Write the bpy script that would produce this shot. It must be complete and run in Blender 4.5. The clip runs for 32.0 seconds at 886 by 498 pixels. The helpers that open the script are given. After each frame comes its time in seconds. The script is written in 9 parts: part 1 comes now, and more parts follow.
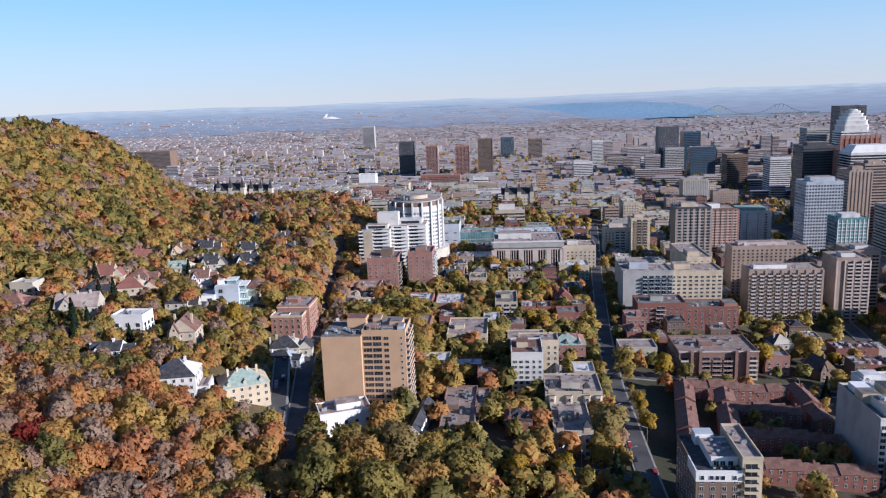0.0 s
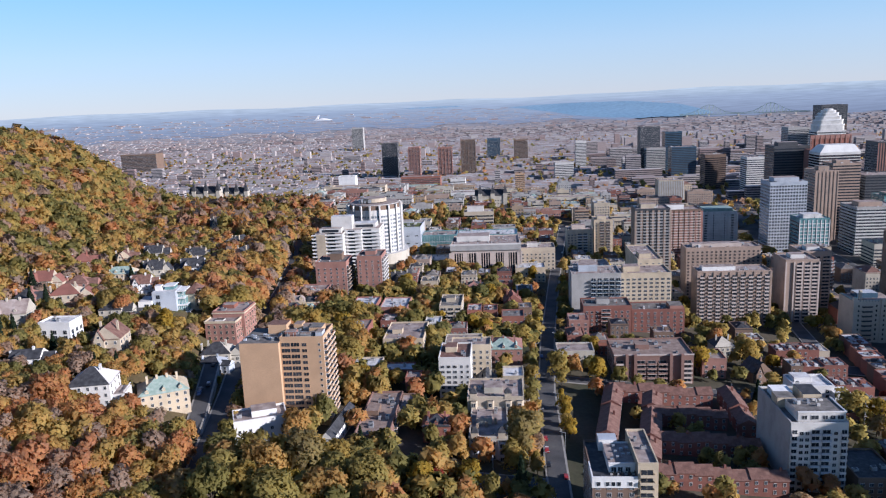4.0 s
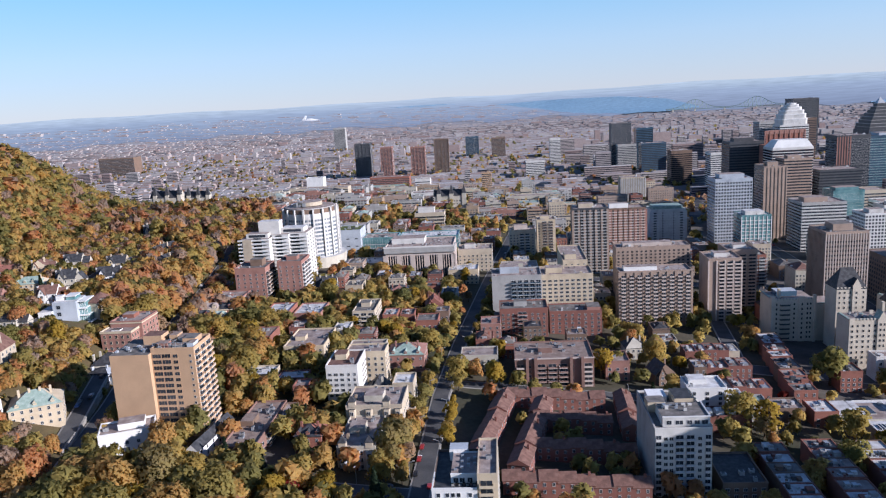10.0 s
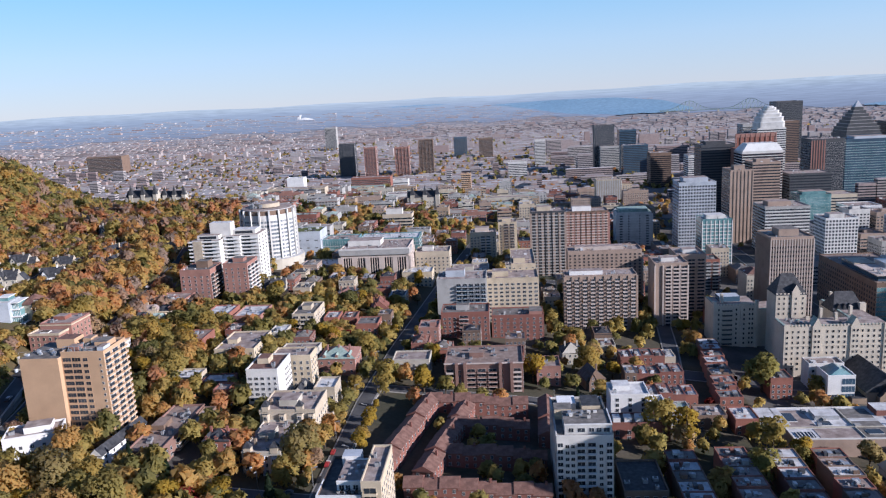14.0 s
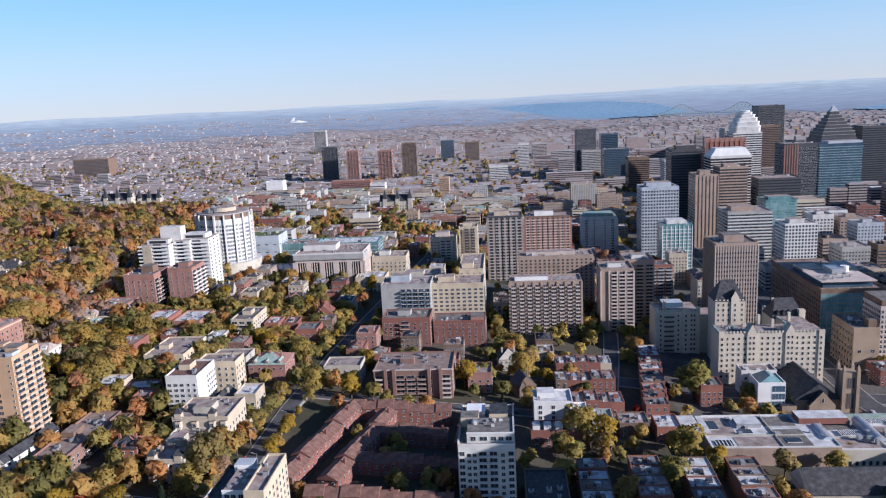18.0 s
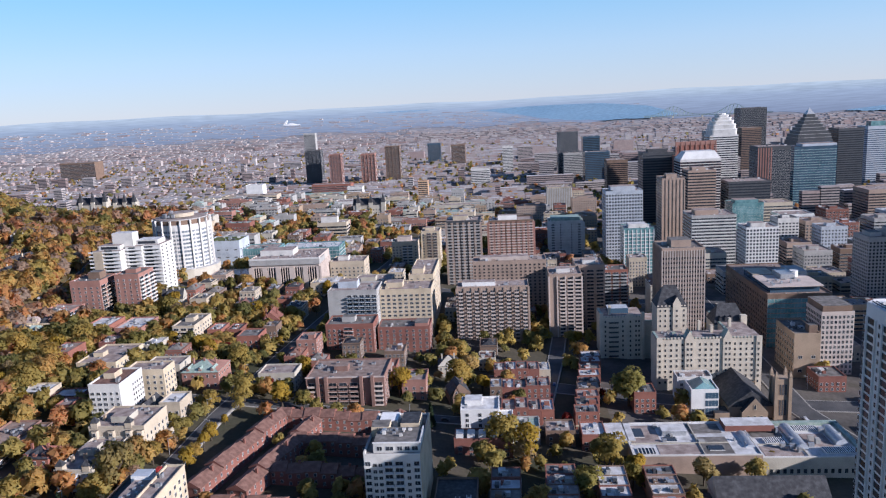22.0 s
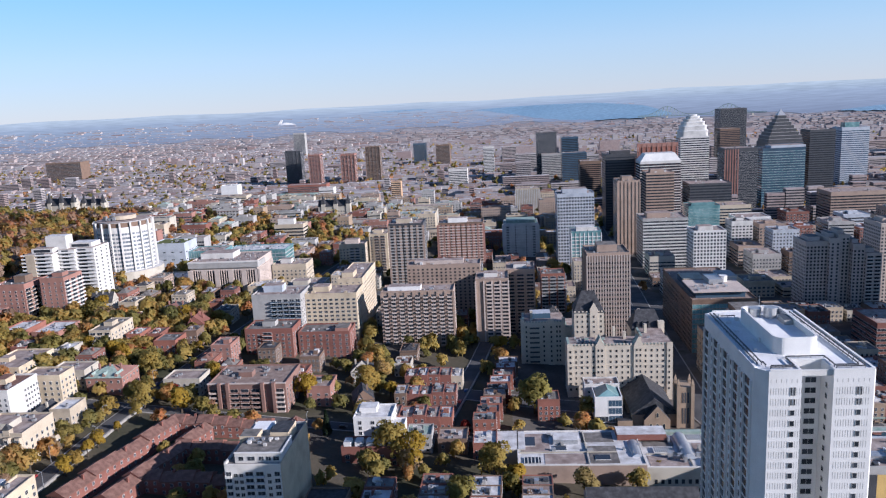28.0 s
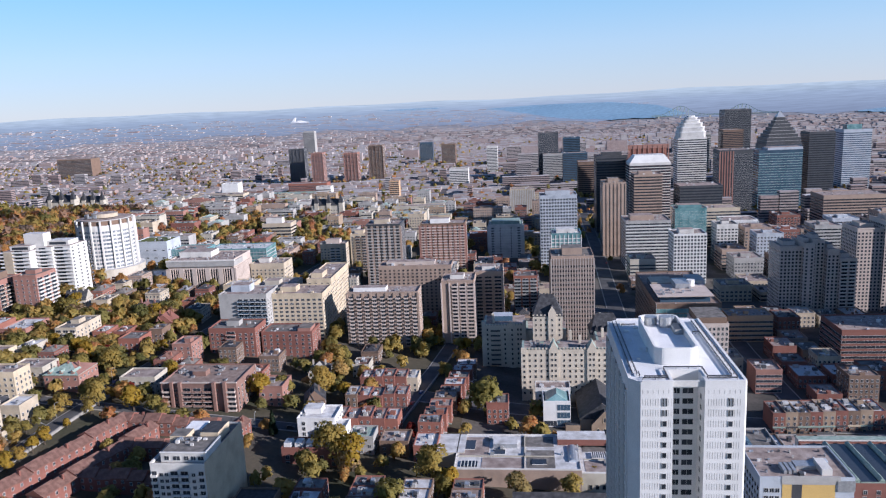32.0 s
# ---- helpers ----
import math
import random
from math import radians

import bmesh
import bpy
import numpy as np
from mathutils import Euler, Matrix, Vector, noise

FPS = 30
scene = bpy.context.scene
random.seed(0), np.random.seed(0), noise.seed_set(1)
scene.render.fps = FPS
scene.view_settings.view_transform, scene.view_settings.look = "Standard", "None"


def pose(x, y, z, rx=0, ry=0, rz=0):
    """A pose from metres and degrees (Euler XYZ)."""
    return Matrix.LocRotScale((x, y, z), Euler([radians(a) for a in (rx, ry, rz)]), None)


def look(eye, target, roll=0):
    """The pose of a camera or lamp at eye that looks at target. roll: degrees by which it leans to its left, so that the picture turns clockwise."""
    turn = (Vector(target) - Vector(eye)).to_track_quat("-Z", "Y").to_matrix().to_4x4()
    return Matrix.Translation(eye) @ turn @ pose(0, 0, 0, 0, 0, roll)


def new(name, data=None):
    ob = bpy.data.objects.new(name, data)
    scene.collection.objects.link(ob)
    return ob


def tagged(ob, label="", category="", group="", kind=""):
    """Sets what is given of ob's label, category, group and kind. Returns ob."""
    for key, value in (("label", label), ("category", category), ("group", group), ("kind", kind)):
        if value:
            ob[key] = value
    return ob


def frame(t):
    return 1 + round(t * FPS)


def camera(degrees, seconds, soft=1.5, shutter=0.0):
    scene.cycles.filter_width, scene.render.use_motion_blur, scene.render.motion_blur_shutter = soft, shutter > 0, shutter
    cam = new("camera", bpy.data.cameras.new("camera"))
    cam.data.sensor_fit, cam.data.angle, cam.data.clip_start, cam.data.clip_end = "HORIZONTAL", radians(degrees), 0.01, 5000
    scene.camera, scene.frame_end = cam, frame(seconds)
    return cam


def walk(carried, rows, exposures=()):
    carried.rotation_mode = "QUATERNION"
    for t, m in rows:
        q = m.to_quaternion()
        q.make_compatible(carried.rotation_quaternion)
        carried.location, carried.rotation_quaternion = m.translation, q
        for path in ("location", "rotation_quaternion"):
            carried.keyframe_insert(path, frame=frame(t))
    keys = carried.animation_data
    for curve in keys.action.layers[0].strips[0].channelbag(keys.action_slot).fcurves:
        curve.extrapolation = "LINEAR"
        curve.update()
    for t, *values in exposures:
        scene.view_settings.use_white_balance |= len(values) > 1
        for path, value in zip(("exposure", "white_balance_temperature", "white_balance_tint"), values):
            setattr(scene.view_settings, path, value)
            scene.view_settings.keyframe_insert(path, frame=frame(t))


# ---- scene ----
cam = camera(61.6, 32.0, soft=1.2)
PATH = [
    (0.0, 0.00, -0.00, 180.00, -11.321, 2.056, 4.528),
    (0.5, 4.70, 0.36, 180.02, -11.327, 2.235, 4.544),
    (1.0, 9.32, 0.73, 179.90, -11.317, 2.326, 4.549),
    (1.5, 13.98, 1.09, 179.98, -11.316, 2.399, 4.554),
    (2.0, 18.69, 1.53, 180.15, -11.318, 2.456, 4.537),
    (2.5, 23.32, 2.00, 180.41, -11.326, 2.445, 4.493),
    (3.0, 28.04, 2.50, 180.55, -11.310, 2.442, 4.459),
    (3.5, 32.75, 3.09, 180.71, -11.303, 2.402, 4.427),
    (5.5, 52.11, 5.85, 181.43, -11.271, 2.432, 4.323),
    (6.0, 57.02, 6.60, 181.50, -11.263, 2.487, 4.290),
    (6.5, 61.89, 7.29, 181.52, -11.269, 2.529, 4.262),
    (7.0, 66.83, 8.10, 181.61, -11.288, 2.561, 4.258),
    (7.5, 71.72, 8.81, 181.59, -11.311, 2.662, 4.229),
    (8.0, 76.44, 9.50, 181.65, -11.349, 2.787, 4.214),
    (8.5, 81.16, 10.26, 181.63, -11.377, 2.935, 4.201),
    (9.0, 85.93, 10.95, 181.61, -11.418, 3.047, 4.186),
    (9.5, 90.76, 11.68, 181.60, -11.456, 3.173, 4.174),
    (10.0, 95.66, 12.34, 181.50, -11.476, 3.245, 4.176),
    (10.5, 100.77, 12.83, 181.51, -11.488, 3.241, 4.203),
    (11.0, 105.87, 13.29, 181.37, -11.487, 3.242, 4.225),
    (11.5, 111.04, 13.75, 181.33, -11.490, 3.218, 4.252),
    (12.0, 116.20, 14.25, 181.32, -11.474, 3.159, 4.270),
    (12.5, 121.35, 14.85, 181.35, -11.484, 3.051, 4.291),
    (13.0, 126.33, 15.46, 181.40, -11.493, 2.970, 4.297),
    (13.5, 131.26, 16.14, 181.55, -11.501, 2.950, 4.301),
    (14.0, 136.26, 16.85, 181.63, -11.496, 2.916, 4.314),
    (14.5, 141.21, 17.51, 181.65, -11.486, 2.885, 4.315),
    (16.5, 161.26, 20.04, 181.23, -11.371, 3.063, 4.319),
    (17.0, 166.29, 20.61, 181.08, -11.333, 2.991, 4.337),
    (17.5, 171.30, 21.25, 181.03, -11.304, 2.852, 4.342),
    (18.0, 176.35, 21.95, 181.06, -11.282, 2.793, 4.334),
    (18.5, 181.31, 22.64, 181.04, -11.269, 2.808, 4.352),
    (19.0, 186.23, 23.32, 181.13, -11.262, 2.813, 4.353),
    (19.5, 191.10, 23.99, 181.16, -11.248, 2.839, 4.330),
    (20.0, 195.91, 24.62, 181.26, -11.240, 2.877, 4.329),
    (20.5, 200.74, 25.29, 181.35, -11.214, 2.908, 4.320),
    (21.0, 205.49, 25.82, 181.38, -11.188, 2.924, 4.299),
    (21.5, 210.15, 26.48, 181.37, -11.168, 2.936, 4.293),
    (22.0, 214.54, 27.05, 181.44, -11.131, 2.922, 4.288),
    (22.5, 219.27, 27.63, 181.54, -11.141, 2.876, 4.298),
    (23.0, 224.07, 28.24, 181.64, -11.152, 2.809, 4.330),
    (23.5, 228.87, 28.81, 181.74, -11.152, 2.780, 4.368),
    (24.0, 233.74, 29.43, 181.73, -11.151, 2.793, 4.419),
    (24.5, 238.65, 30.07, 181.68, -11.159, 2.797, 4.460),
    (25.0, 243.48, 30.81, 181.59, -11.150, 2.833, 4.492),
    (25.5, 248.22, 31.57, 181.52, -11.148, 2.872, 4.513),
    (27.5, 266.90, 34.70, 181.70, -11.184, 2.868, 4.617),
    (28.0, 271.42, 35.43, 181.61, -11.188, 2.876, 4.633),
    (28.5, 276.01, 36.03, 181.53, -11.207, 2.897, 4.675),
    (29.0, 280.67, 36.50, 181.58, -11.235, 2.896, 4.714),
    (29.5, 285.42, 36.85, 181.62, -11.237, 2.874, 4.754),
    (30.0, 290.18, 37.15, 181.71, -11.252, 2.831, 4.789),
    (30.5, 294.93, 37.38, 181.90, -11.261, 2.784, 4.942),
    (31.0, 299.74, 37.60, 182.10, -11.261, 2.692, 5.341),
    (31.5, 304.49, 37.80, 182.32, -11.264, 2.633, 5.819),
    (32.0, 309.39, 38.10, 182.53, -11.251, 2.613, 6.097),
]
walk(cam, [(t, pose(x, y, z, 90 + pitch, roll, yaw)) for t, x, y, z, pitch, roll, yaw in PATH], exposures=[(0.0, 0.75, 5650, 20), (32.0, 0.75, 5650, 20)])

# ---- sky, sun ----
SUN_AZ, SUN_EL = 20.5, 20.5            # degrees clockwise from +x, above the horizon
world = bpy.data.worlds.new("sky")
world.use_nodes = True
scene.world = world
wn, wl = world.node_tree.nodes, world.node_tree.links
sky = wn.new("ShaderNodeTexSky")
sky.sky_type = "NISHITA"
sky.sun_disc = False
sky.sun_elevation = radians(SUN_EL)
sky.sun_rotation = radians(90 + SUN_AZ)
sky.altitude, sky.air_density, sky.dust_density, sky.ozone_density = 0, 0.95, 0.0, 4.6
# pale haze all round the horizon, thinning out upwards
sky_co, sky_z, haze, thin = wn.new("ShaderNodeTexCoord"), wn.new("ShaderNodeSeparateXYZ"), wn.new("ShaderNodeValToRGB"), wn.new("ShaderNodeValToRGB")
scaled, veil = wn.new("ShaderNodeVectorMath"), wn.new("ShaderNodeMix")
for ramp, stops in ((haze, ((0.0, (0.378, 0.404, 0.41)), (0.065, (0.33, 0.43, 0.478)), (0.135, (0.218, 0.417, 0.51)))), (thin, ((0.0, (0.75,) * 3), (0.14, (0.6,) * 3), (0.45, (0.0,) * 3)))):
    ramp.color_ramp.elements.new(0.5)
    for el, (place, c) in zip(ramp.color_ramp.elements, stops):
        el.color = (*c, 1)
    for k in (0, 2, 1):
        ramp.color_ramp.elements[k].position = stops[k][0]
scaled.operation, scaled.inputs["Scale"].default_value = "SCALE", 12.8
veil.data_type = "RGBA"
wl.new(sky_co.outputs["Generated"], sky_z.inputs[0])
wl.new(sky_z.outputs[2], haze.inputs[0])
wl.new(sky_z.outputs[2], thin.inputs[0])
wl.new(haze.outputs[0], scaled.inputs[0])
wl.new(thin.outputs[0], veil.inputs[0])
wl.new(sky.outputs[0], veil.inputs[6])
wl.new(scaled.outputs[0], veil.inputs[7])
wl.new(veil.outputs[2], wn["Background"].inputs[0])
wn["Background"].inputs[1].default_value = 0.078
lamp = bpy.data.lights.new("sun", "SUN")
lamp.energy, lamp.angle, lamp.color = 5.0, radians(0.53), (1.0, 0.92, 0.80)
sun = new("sun", lamp)
a, e = radians(SUN_AZ), radians(SUN_EL)
sun.matrix_basis = look((0, 0, 900), (-math.cos(a) * math.cos(e), math.sin(a) * math.cos(e), 900 - math.sin(e)))

# ---- materials ----
def material(name, colours, scale=0.3, rough=0.85, metal=0.0, bump=0.15, fine=6.0, source="noise", spec=0.3, vary=0.0):
    """Colours blended by a coarse noise, with a fine grain over it; source random/island shifts the colour per piece."""
    m = bpy.data.materials.new(name)
    m.use_nodes = True
    n, l = m.node_tree.nodes, m.node_tree.links
    b = n["Principled BSDF"]
    co = n.new("ShaderNodeTexCoord")
    ramp = n.new("ShaderNodeValToRGB")
    el = ramp.color_ramp.elements
    while len(el) < len(colours):
        el.new(0.5)
    for i, c in enumerate(colours):
        el[i].position = i / max(1, len(colours) - 1)
        el[i].color = (c[0] * 0.82, c[1] * 0.82, c[2] * 0.82, 1)
    big = n.new("ShaderNodeTexNoise")
    big.inputs["Scale"].default_value = scale
    big.inputs["Detail"].default_value = 5
    l.new(co.outputs["Object"], big.inputs["Vector"])
    grain = n.new("ShaderNodeTexNoise")
    grain.inputs["Scale"].default_value = fine
    grain.inputs["Detail"].default_value = 3
    l.new(co.outputs["Object"], grain.inputs["Vector"])
    stretch = n.new("ShaderNodeMapRange")
    stretch.inputs[1].default_value, stretch.inputs[2].default_value = 0.3, 0.7
    l.new(big.outputs[0], stretch.inputs[0])
    fac = stretch.outputs[0]
    if source != "noise":
        if source == "random":
            info, out = n.new("ShaderNodeObjectInfo"), "Random"
        elif source == "island":
            info, out = n.new("ShaderNodeNewGeometry"), "Random Per Island"
        else:
            info, out = n.new("ShaderNodeAttribute"), "Fac"
            info.attribute_name = source
        mix = n.new("ShaderNodeMath")
        mix.operation = "MULTIPLY_ADD"
        mix.inputs[1].default_value = vary
        l.new(big.outputs[0], mix.inputs[0])
        sub = n.new("ShaderNodeMath")
        sub.operation = "SUBTRACT"
        sub.inputs[1].default_value = vary / 2
        l.new(info.outputs[out], sub.inputs[0])
        l.new(sub.outputs[0], mix.inputs[2])
        fac = mix.outputs[0]
    l.new(fac, ramp.inputs[0])
    shade = n.new("ShaderNodeMapRange")
    shade.inputs[1].default_value, shade.inputs[2].default_value = 0.25, 0.75
    shade.inputs[3].default_value, shade.inputs[4].default_value = 0.78, 1.18
    l.new(grain.outputs[0], shade.inputs[0])
    mul = n.new("ShaderNodeVectorMath")
    mul.operation = "SCALE"
    l.new(ramp.outputs[0], mul.inputs[0])
    l.new(shade.outputs[0], mul.inputs["Scale"])
    l.new(mul.outputs[0], b.inputs["Base Color"])
    b.inputs["Roughness"].default_value = rough
    b.inputs["Metallic"].default_value = metal
    b.inputs["Specular IOR Level"].default_value = spec
    if bump:
        bp = n.new("ShaderNodeBump")
        bp.inputs["Strength"].default_value = bump
        bp.inputs["Distance"].default_value = 0.1
        l.new(grain.outputs[0], bp.inputs["Height"])
        l.new(bp.outputs[0], b.inputs["Normal"])
    return m


def wall_mat(name, c, d=0.78, **k):
    """A wall colour with darker weathered patches."""
    return material(name, [tuple(v * d for v in c), c, tuple(min(0.9, v * 1.08) for v in c)], **{"scale": 0.12, **k})


TAN = wall_mat("tan_brick", (0.54, 0.355, 0.215), 0.9)
CREAM = wall_mat("cream_stone", (0.58, 0.48, 0.34))
BUFF = wall_mat("buff_brick", (0.52, 0.44, 0.33))
WHITE = wall_mat("white_paint", (0.78, 0.77, 0.74), 0.9)
OFFWHITE = wall_mat("white_concrete", (0.66, 0.64, 0.60))
GREYC = wall_mat("grey_concrete", (0.40, 0.39, 0.37))
LIMESTONE = wall_mat("limestone", (0.50, 0.46, 0.38))
BROWN = wall_mat("brown_brick", (0.205, 0.138, 0.10))
BROWNRED = wall_mat("brown_red_brick", (0.26, 0.155, 0.125))
TAUPE = wall_mat("taupe_brick", (0.38, 0.285, 0.225))
RED = wall_mat("red_brick", (0.30, 0.125, 0.09))
PALESTONE = wall_mat("pale_cream_stone", (0.60, 0.53, 0.425), 0.86)
PALETAUPE = wall_mat("pale_taupe_concrete", (0.56, 0.47, 0.41), 0.88)
BROWNSTONE = wall_mat("brown_stone", (0.36, 0.27, 0.19))
YELLOWP = wall_mat("yellow_panel", (0.62, 0.42, 0.15), 0.92)
DARKRED = wall_mat("dark_red_brick", (0.245, 0.105, 0.08))
PINKB = wall_mat("pink_brick", (0.34, 0.18, 0.142))
BLUEGREY = wall_mat("blue_grey_panel", (0.46, 0.50, 0.55))
CHARCOAL = wall_mat("charcoal_panel", (0.075, 0.078, 0.085), rough=0.5)
GRAVEL = material("gravel_roof", [(0.21, 0.16, 0.14), (0.32, 0.255, 0.225), (0.44, 0.375, 0.34)], 0.25, 0.95, fine=3)
PINKROOF = material("brown_gravel_roof", [(0.20, 0.145, 0.12), (0.27, 0.20, 0.165), (0.34, 0.265, 0.225)], 0.3, 0.95, fine=3)
TARROOF = material("tar_roof", [(0.10, 0.095, 0.09), (0.17, 0.155, 0.14), (0.26, 0.24, 0.22)], 0.3, 0.9)
WHITEROOF = material("white_membrane_roof", [(0.40, 0.39, 0.37), (0.58, 0.57, 0.56), (0.72, 0.72, 0.71)], 0.25, 0.8)
DECK = material("white_roof_deck", [(0.74, 0.735, 0.72), (0.84, 0.835, 0.82), (0.90, 0.895, 0.88)], 0.2, 0.7)
BROWNROOF = material("brown_roof", [(0.13, 0.07, 0.055), (0.185, 0.10, 0.077), (0.24, 0.14, 0.11)], 0.5, 0.9)
SLATE = material("slate_roof", [(0.026, 0.027, 0.031), (0.05, 0.051, 0.056), (0.085, 0.086, 0.092)], 0.5, 0.7)
COPPER = material("green_copper_roof", [(0.21, 0.30, 0.255), (0.30, 0.385, 0.33), (0.40, 0.46, 0.41)], 0.5, 0.6)
METAL = material("galvanised_metal", [(0.42, 0.43, 0.44), (0.60, 0.61, 0.62)], 1.0, 0.45, 0.6)
ASPHALT = material("asphalt", [(0.055, 0.056, 0.06), (0.08, 0.08, 0.083), (0.115, 0.113, 0.11)], 0.08, 0.9, fine=2)
PAVING = material("concrete_pavement", [(0.26, 0.25, 0.23), (0.36, 0.34, 0.31)], 0.3, 0.9)
GRASS = material("grass", [(0.075, 0.095, 0.025), (0.11, 0.13, 0.035), (0.16, 0.15, 0.06)], 0.08, 1.0, fine=1.5)
GROUND = material("ground", [(0.035, 0.042, 0.02), (0.06, 0.056, 0.034), (0.095, 0.08, 0.055), (0.075, 0.072, 0.068)], 0.02, 1.0, fine=0.5)
SOIL = material("leaf_litter", [(0.075, 0.062, 0.028), (0.12, 0.088, 0.042), (0.095, 0.095, 0.036)], 0.1, 1.0, fine=1.0)
STRIPGLASS = material("grey_strip_glass", [(0.10, 0.12, 0.145), (0.17, 0.195, 0.225), (0.27, 0.29, 0.31)], 0.2, 0.2, bump=0, fine=0.6, spec=0.6)
LIMEWASH = material("limewashed_render", [(0.58, 0.56, 0.53), (0.70, 0.68, 0.65)], 0.4, 0.9)
GLASS = material("window_glass", [(0.018, 0.024, 0.032), (0.05, 0.06, 0.075)], 0.25, 0.15, spec=0.35, bump=0, source="random", vary=0.5)
TEAL = material("teal_curtain_glass", [(0.08, 0.19, 0.20), (0.15, 0.29, 0.30), (0.26, 0.42, 0.42)], 0.12, 0.15, spec=0.8, bump=0)
BLUEGL = material("blue_curtain_glass", [(0.045, 0.085, 0.13), (0.08, 0.14, 0.20)], 0.05, 0.1, spec=0.8, bump=0)
TRIM = material("painted_trim", [(0.55, 0.54, 0.51), (0.70, 0.69, 0.66)], 1.0, 0.6)
BARK = material("bark", [(0.055, 0.042, 0.03), (0.12, 0.095, 0.07)], 2.0, 1.0)
LEAF_COLOURS = [(0.297, 0.275, 0.0935), (0.418, 0.352, 0.11), (0.55, 0.424, 0.127), (0.638, 0.451, 0.143), (0.682, 0.418, 0.143), (0.7, 0.347, 0.143), (0.638, 0.33, 0.182), (0.55, 0.38, 0.264), (0.495, 0.385, 0.303)]
LEAF = material("autumn_leaves", [LEAF_COLOURS[i] for i in (1, 2, 4, 1, 3, 7, 2, 1, 5)], 0.5, 0.9, bump=0, fine=0.9, source="random", vary=0.18)
LEAF_STUFF = material("autumn_leaves_of_woods", LEAF_COLOURS, 0.3, 0.9, bump=0, fine=0.9, source="tint", vary=0.14)
def leafy(m, gaps=0.31, size=2.6):
    """Thin leaves that let part of the light through, with gaps between the leaves of a spray."""
    n, l = m.node_tree.nodes, m.node_tree.links
    p = n["Principled BSDF"]
    tr, mx = n.new("ShaderNodeBsdfTranslucent"), n.new("ShaderNodeMixShader")
    mx.inputs[0].default_value = 0.64
    l.new(p.inputs["Base Color"].links[0].from_socket, tr.inputs["Color"])
    l.new(p.outputs[0], mx.inputs[1])
    l.new(tr.outputs[0], mx.inputs[2])
    co, spray = n.new("ShaderNodeTexCoord"), n.new("ShaderNodeTexNoise")
    spray.inputs["Scale"].default_value, spray.inputs["Detail"].default_value = size, 2.0
    l.new(co.outputs["Object"], spray.inputs["Vector"])
    cut, clear, hole = n.new("ShaderNodeMath"), n.new("ShaderNodeBsdfTransparent"), n.new("ShaderNodeMixShader")
    cut.operation = "GREATER_THAN"
    cut.inputs[1].default_value = gaps
    l.new(spray.outputs[0], cut.inputs[0])
    l.new(cut.outputs[0], hole.inputs[0])
    l.new(clear.outputs[0], hole.inputs[1])
    l.new(mx.outputs[0], hole.inputs[2])
    l.new(hole.outputs[0], n["Material Output"].inputs["Surface"])


EVERGREEN = material("evergreen_needles", [(0.022, 0.045, 0.022), (0.05, 0.075, 0.04)], 0.6, 0.95, bump=0, fine=1.5)
REDLEAF = material("crimson_leaves", [(0.30, 0.04, 0.035), (0.42, 0.08, 0.05)], 0.6, 0.9, bump=0, fine=1.5)
YELLOWLEAF = material("golden_leaves", [(0.46, 0.32, 0.045), (0.60, 0.41, 0.065)], 0.6, 0.9, bump=0, fine=1.5)
for leaf_mat in (LEAF, LEAF_STUFF, EVERGREEN, REDLEAF, YELLOWLEAF):
    leafy(leaf_mat)
# outermost ground, its grey standing in for distance haze
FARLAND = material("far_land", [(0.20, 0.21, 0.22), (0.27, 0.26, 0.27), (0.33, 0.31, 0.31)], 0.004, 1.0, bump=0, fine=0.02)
# downtown ground, darkened in its colour to stand in for building shade
SHADED_YARD = material("city_yards", [(0.05, 0.048, 0.045), (0.085, 0.078, 0.07), (0.13, 0.115, 0.10), (0.07, 0.065, 0.04)], 0.03, 1.0, fine=0.5)
URBAN = material("street_ground", [(0.119, 0.105, 0.098), (0.175, 0.150, 0.140), (0.224, 0.189, 0.175), (0.168, 0.140, 0.119)], 0.01, 1.0, fine=0.2)
# far houses: haze is painted in as low contrast and greyed colours
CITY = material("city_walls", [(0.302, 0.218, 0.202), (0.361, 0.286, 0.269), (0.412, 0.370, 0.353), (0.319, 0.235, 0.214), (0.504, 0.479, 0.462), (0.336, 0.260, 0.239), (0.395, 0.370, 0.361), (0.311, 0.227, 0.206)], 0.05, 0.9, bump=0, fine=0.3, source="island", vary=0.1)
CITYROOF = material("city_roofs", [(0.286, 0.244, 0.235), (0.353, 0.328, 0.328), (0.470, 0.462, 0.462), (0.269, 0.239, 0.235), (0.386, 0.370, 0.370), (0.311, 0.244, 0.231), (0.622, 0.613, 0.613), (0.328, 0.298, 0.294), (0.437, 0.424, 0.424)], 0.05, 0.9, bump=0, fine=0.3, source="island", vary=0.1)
# matt pale blue, with the haze over the far water in the colour
WATER = material("river_water", [(0.22, 0.36, 0.48), (0.27, 0.41, 0.52)], 0.002, 0.6, bump=0, fine=0.05, spec=0.1)


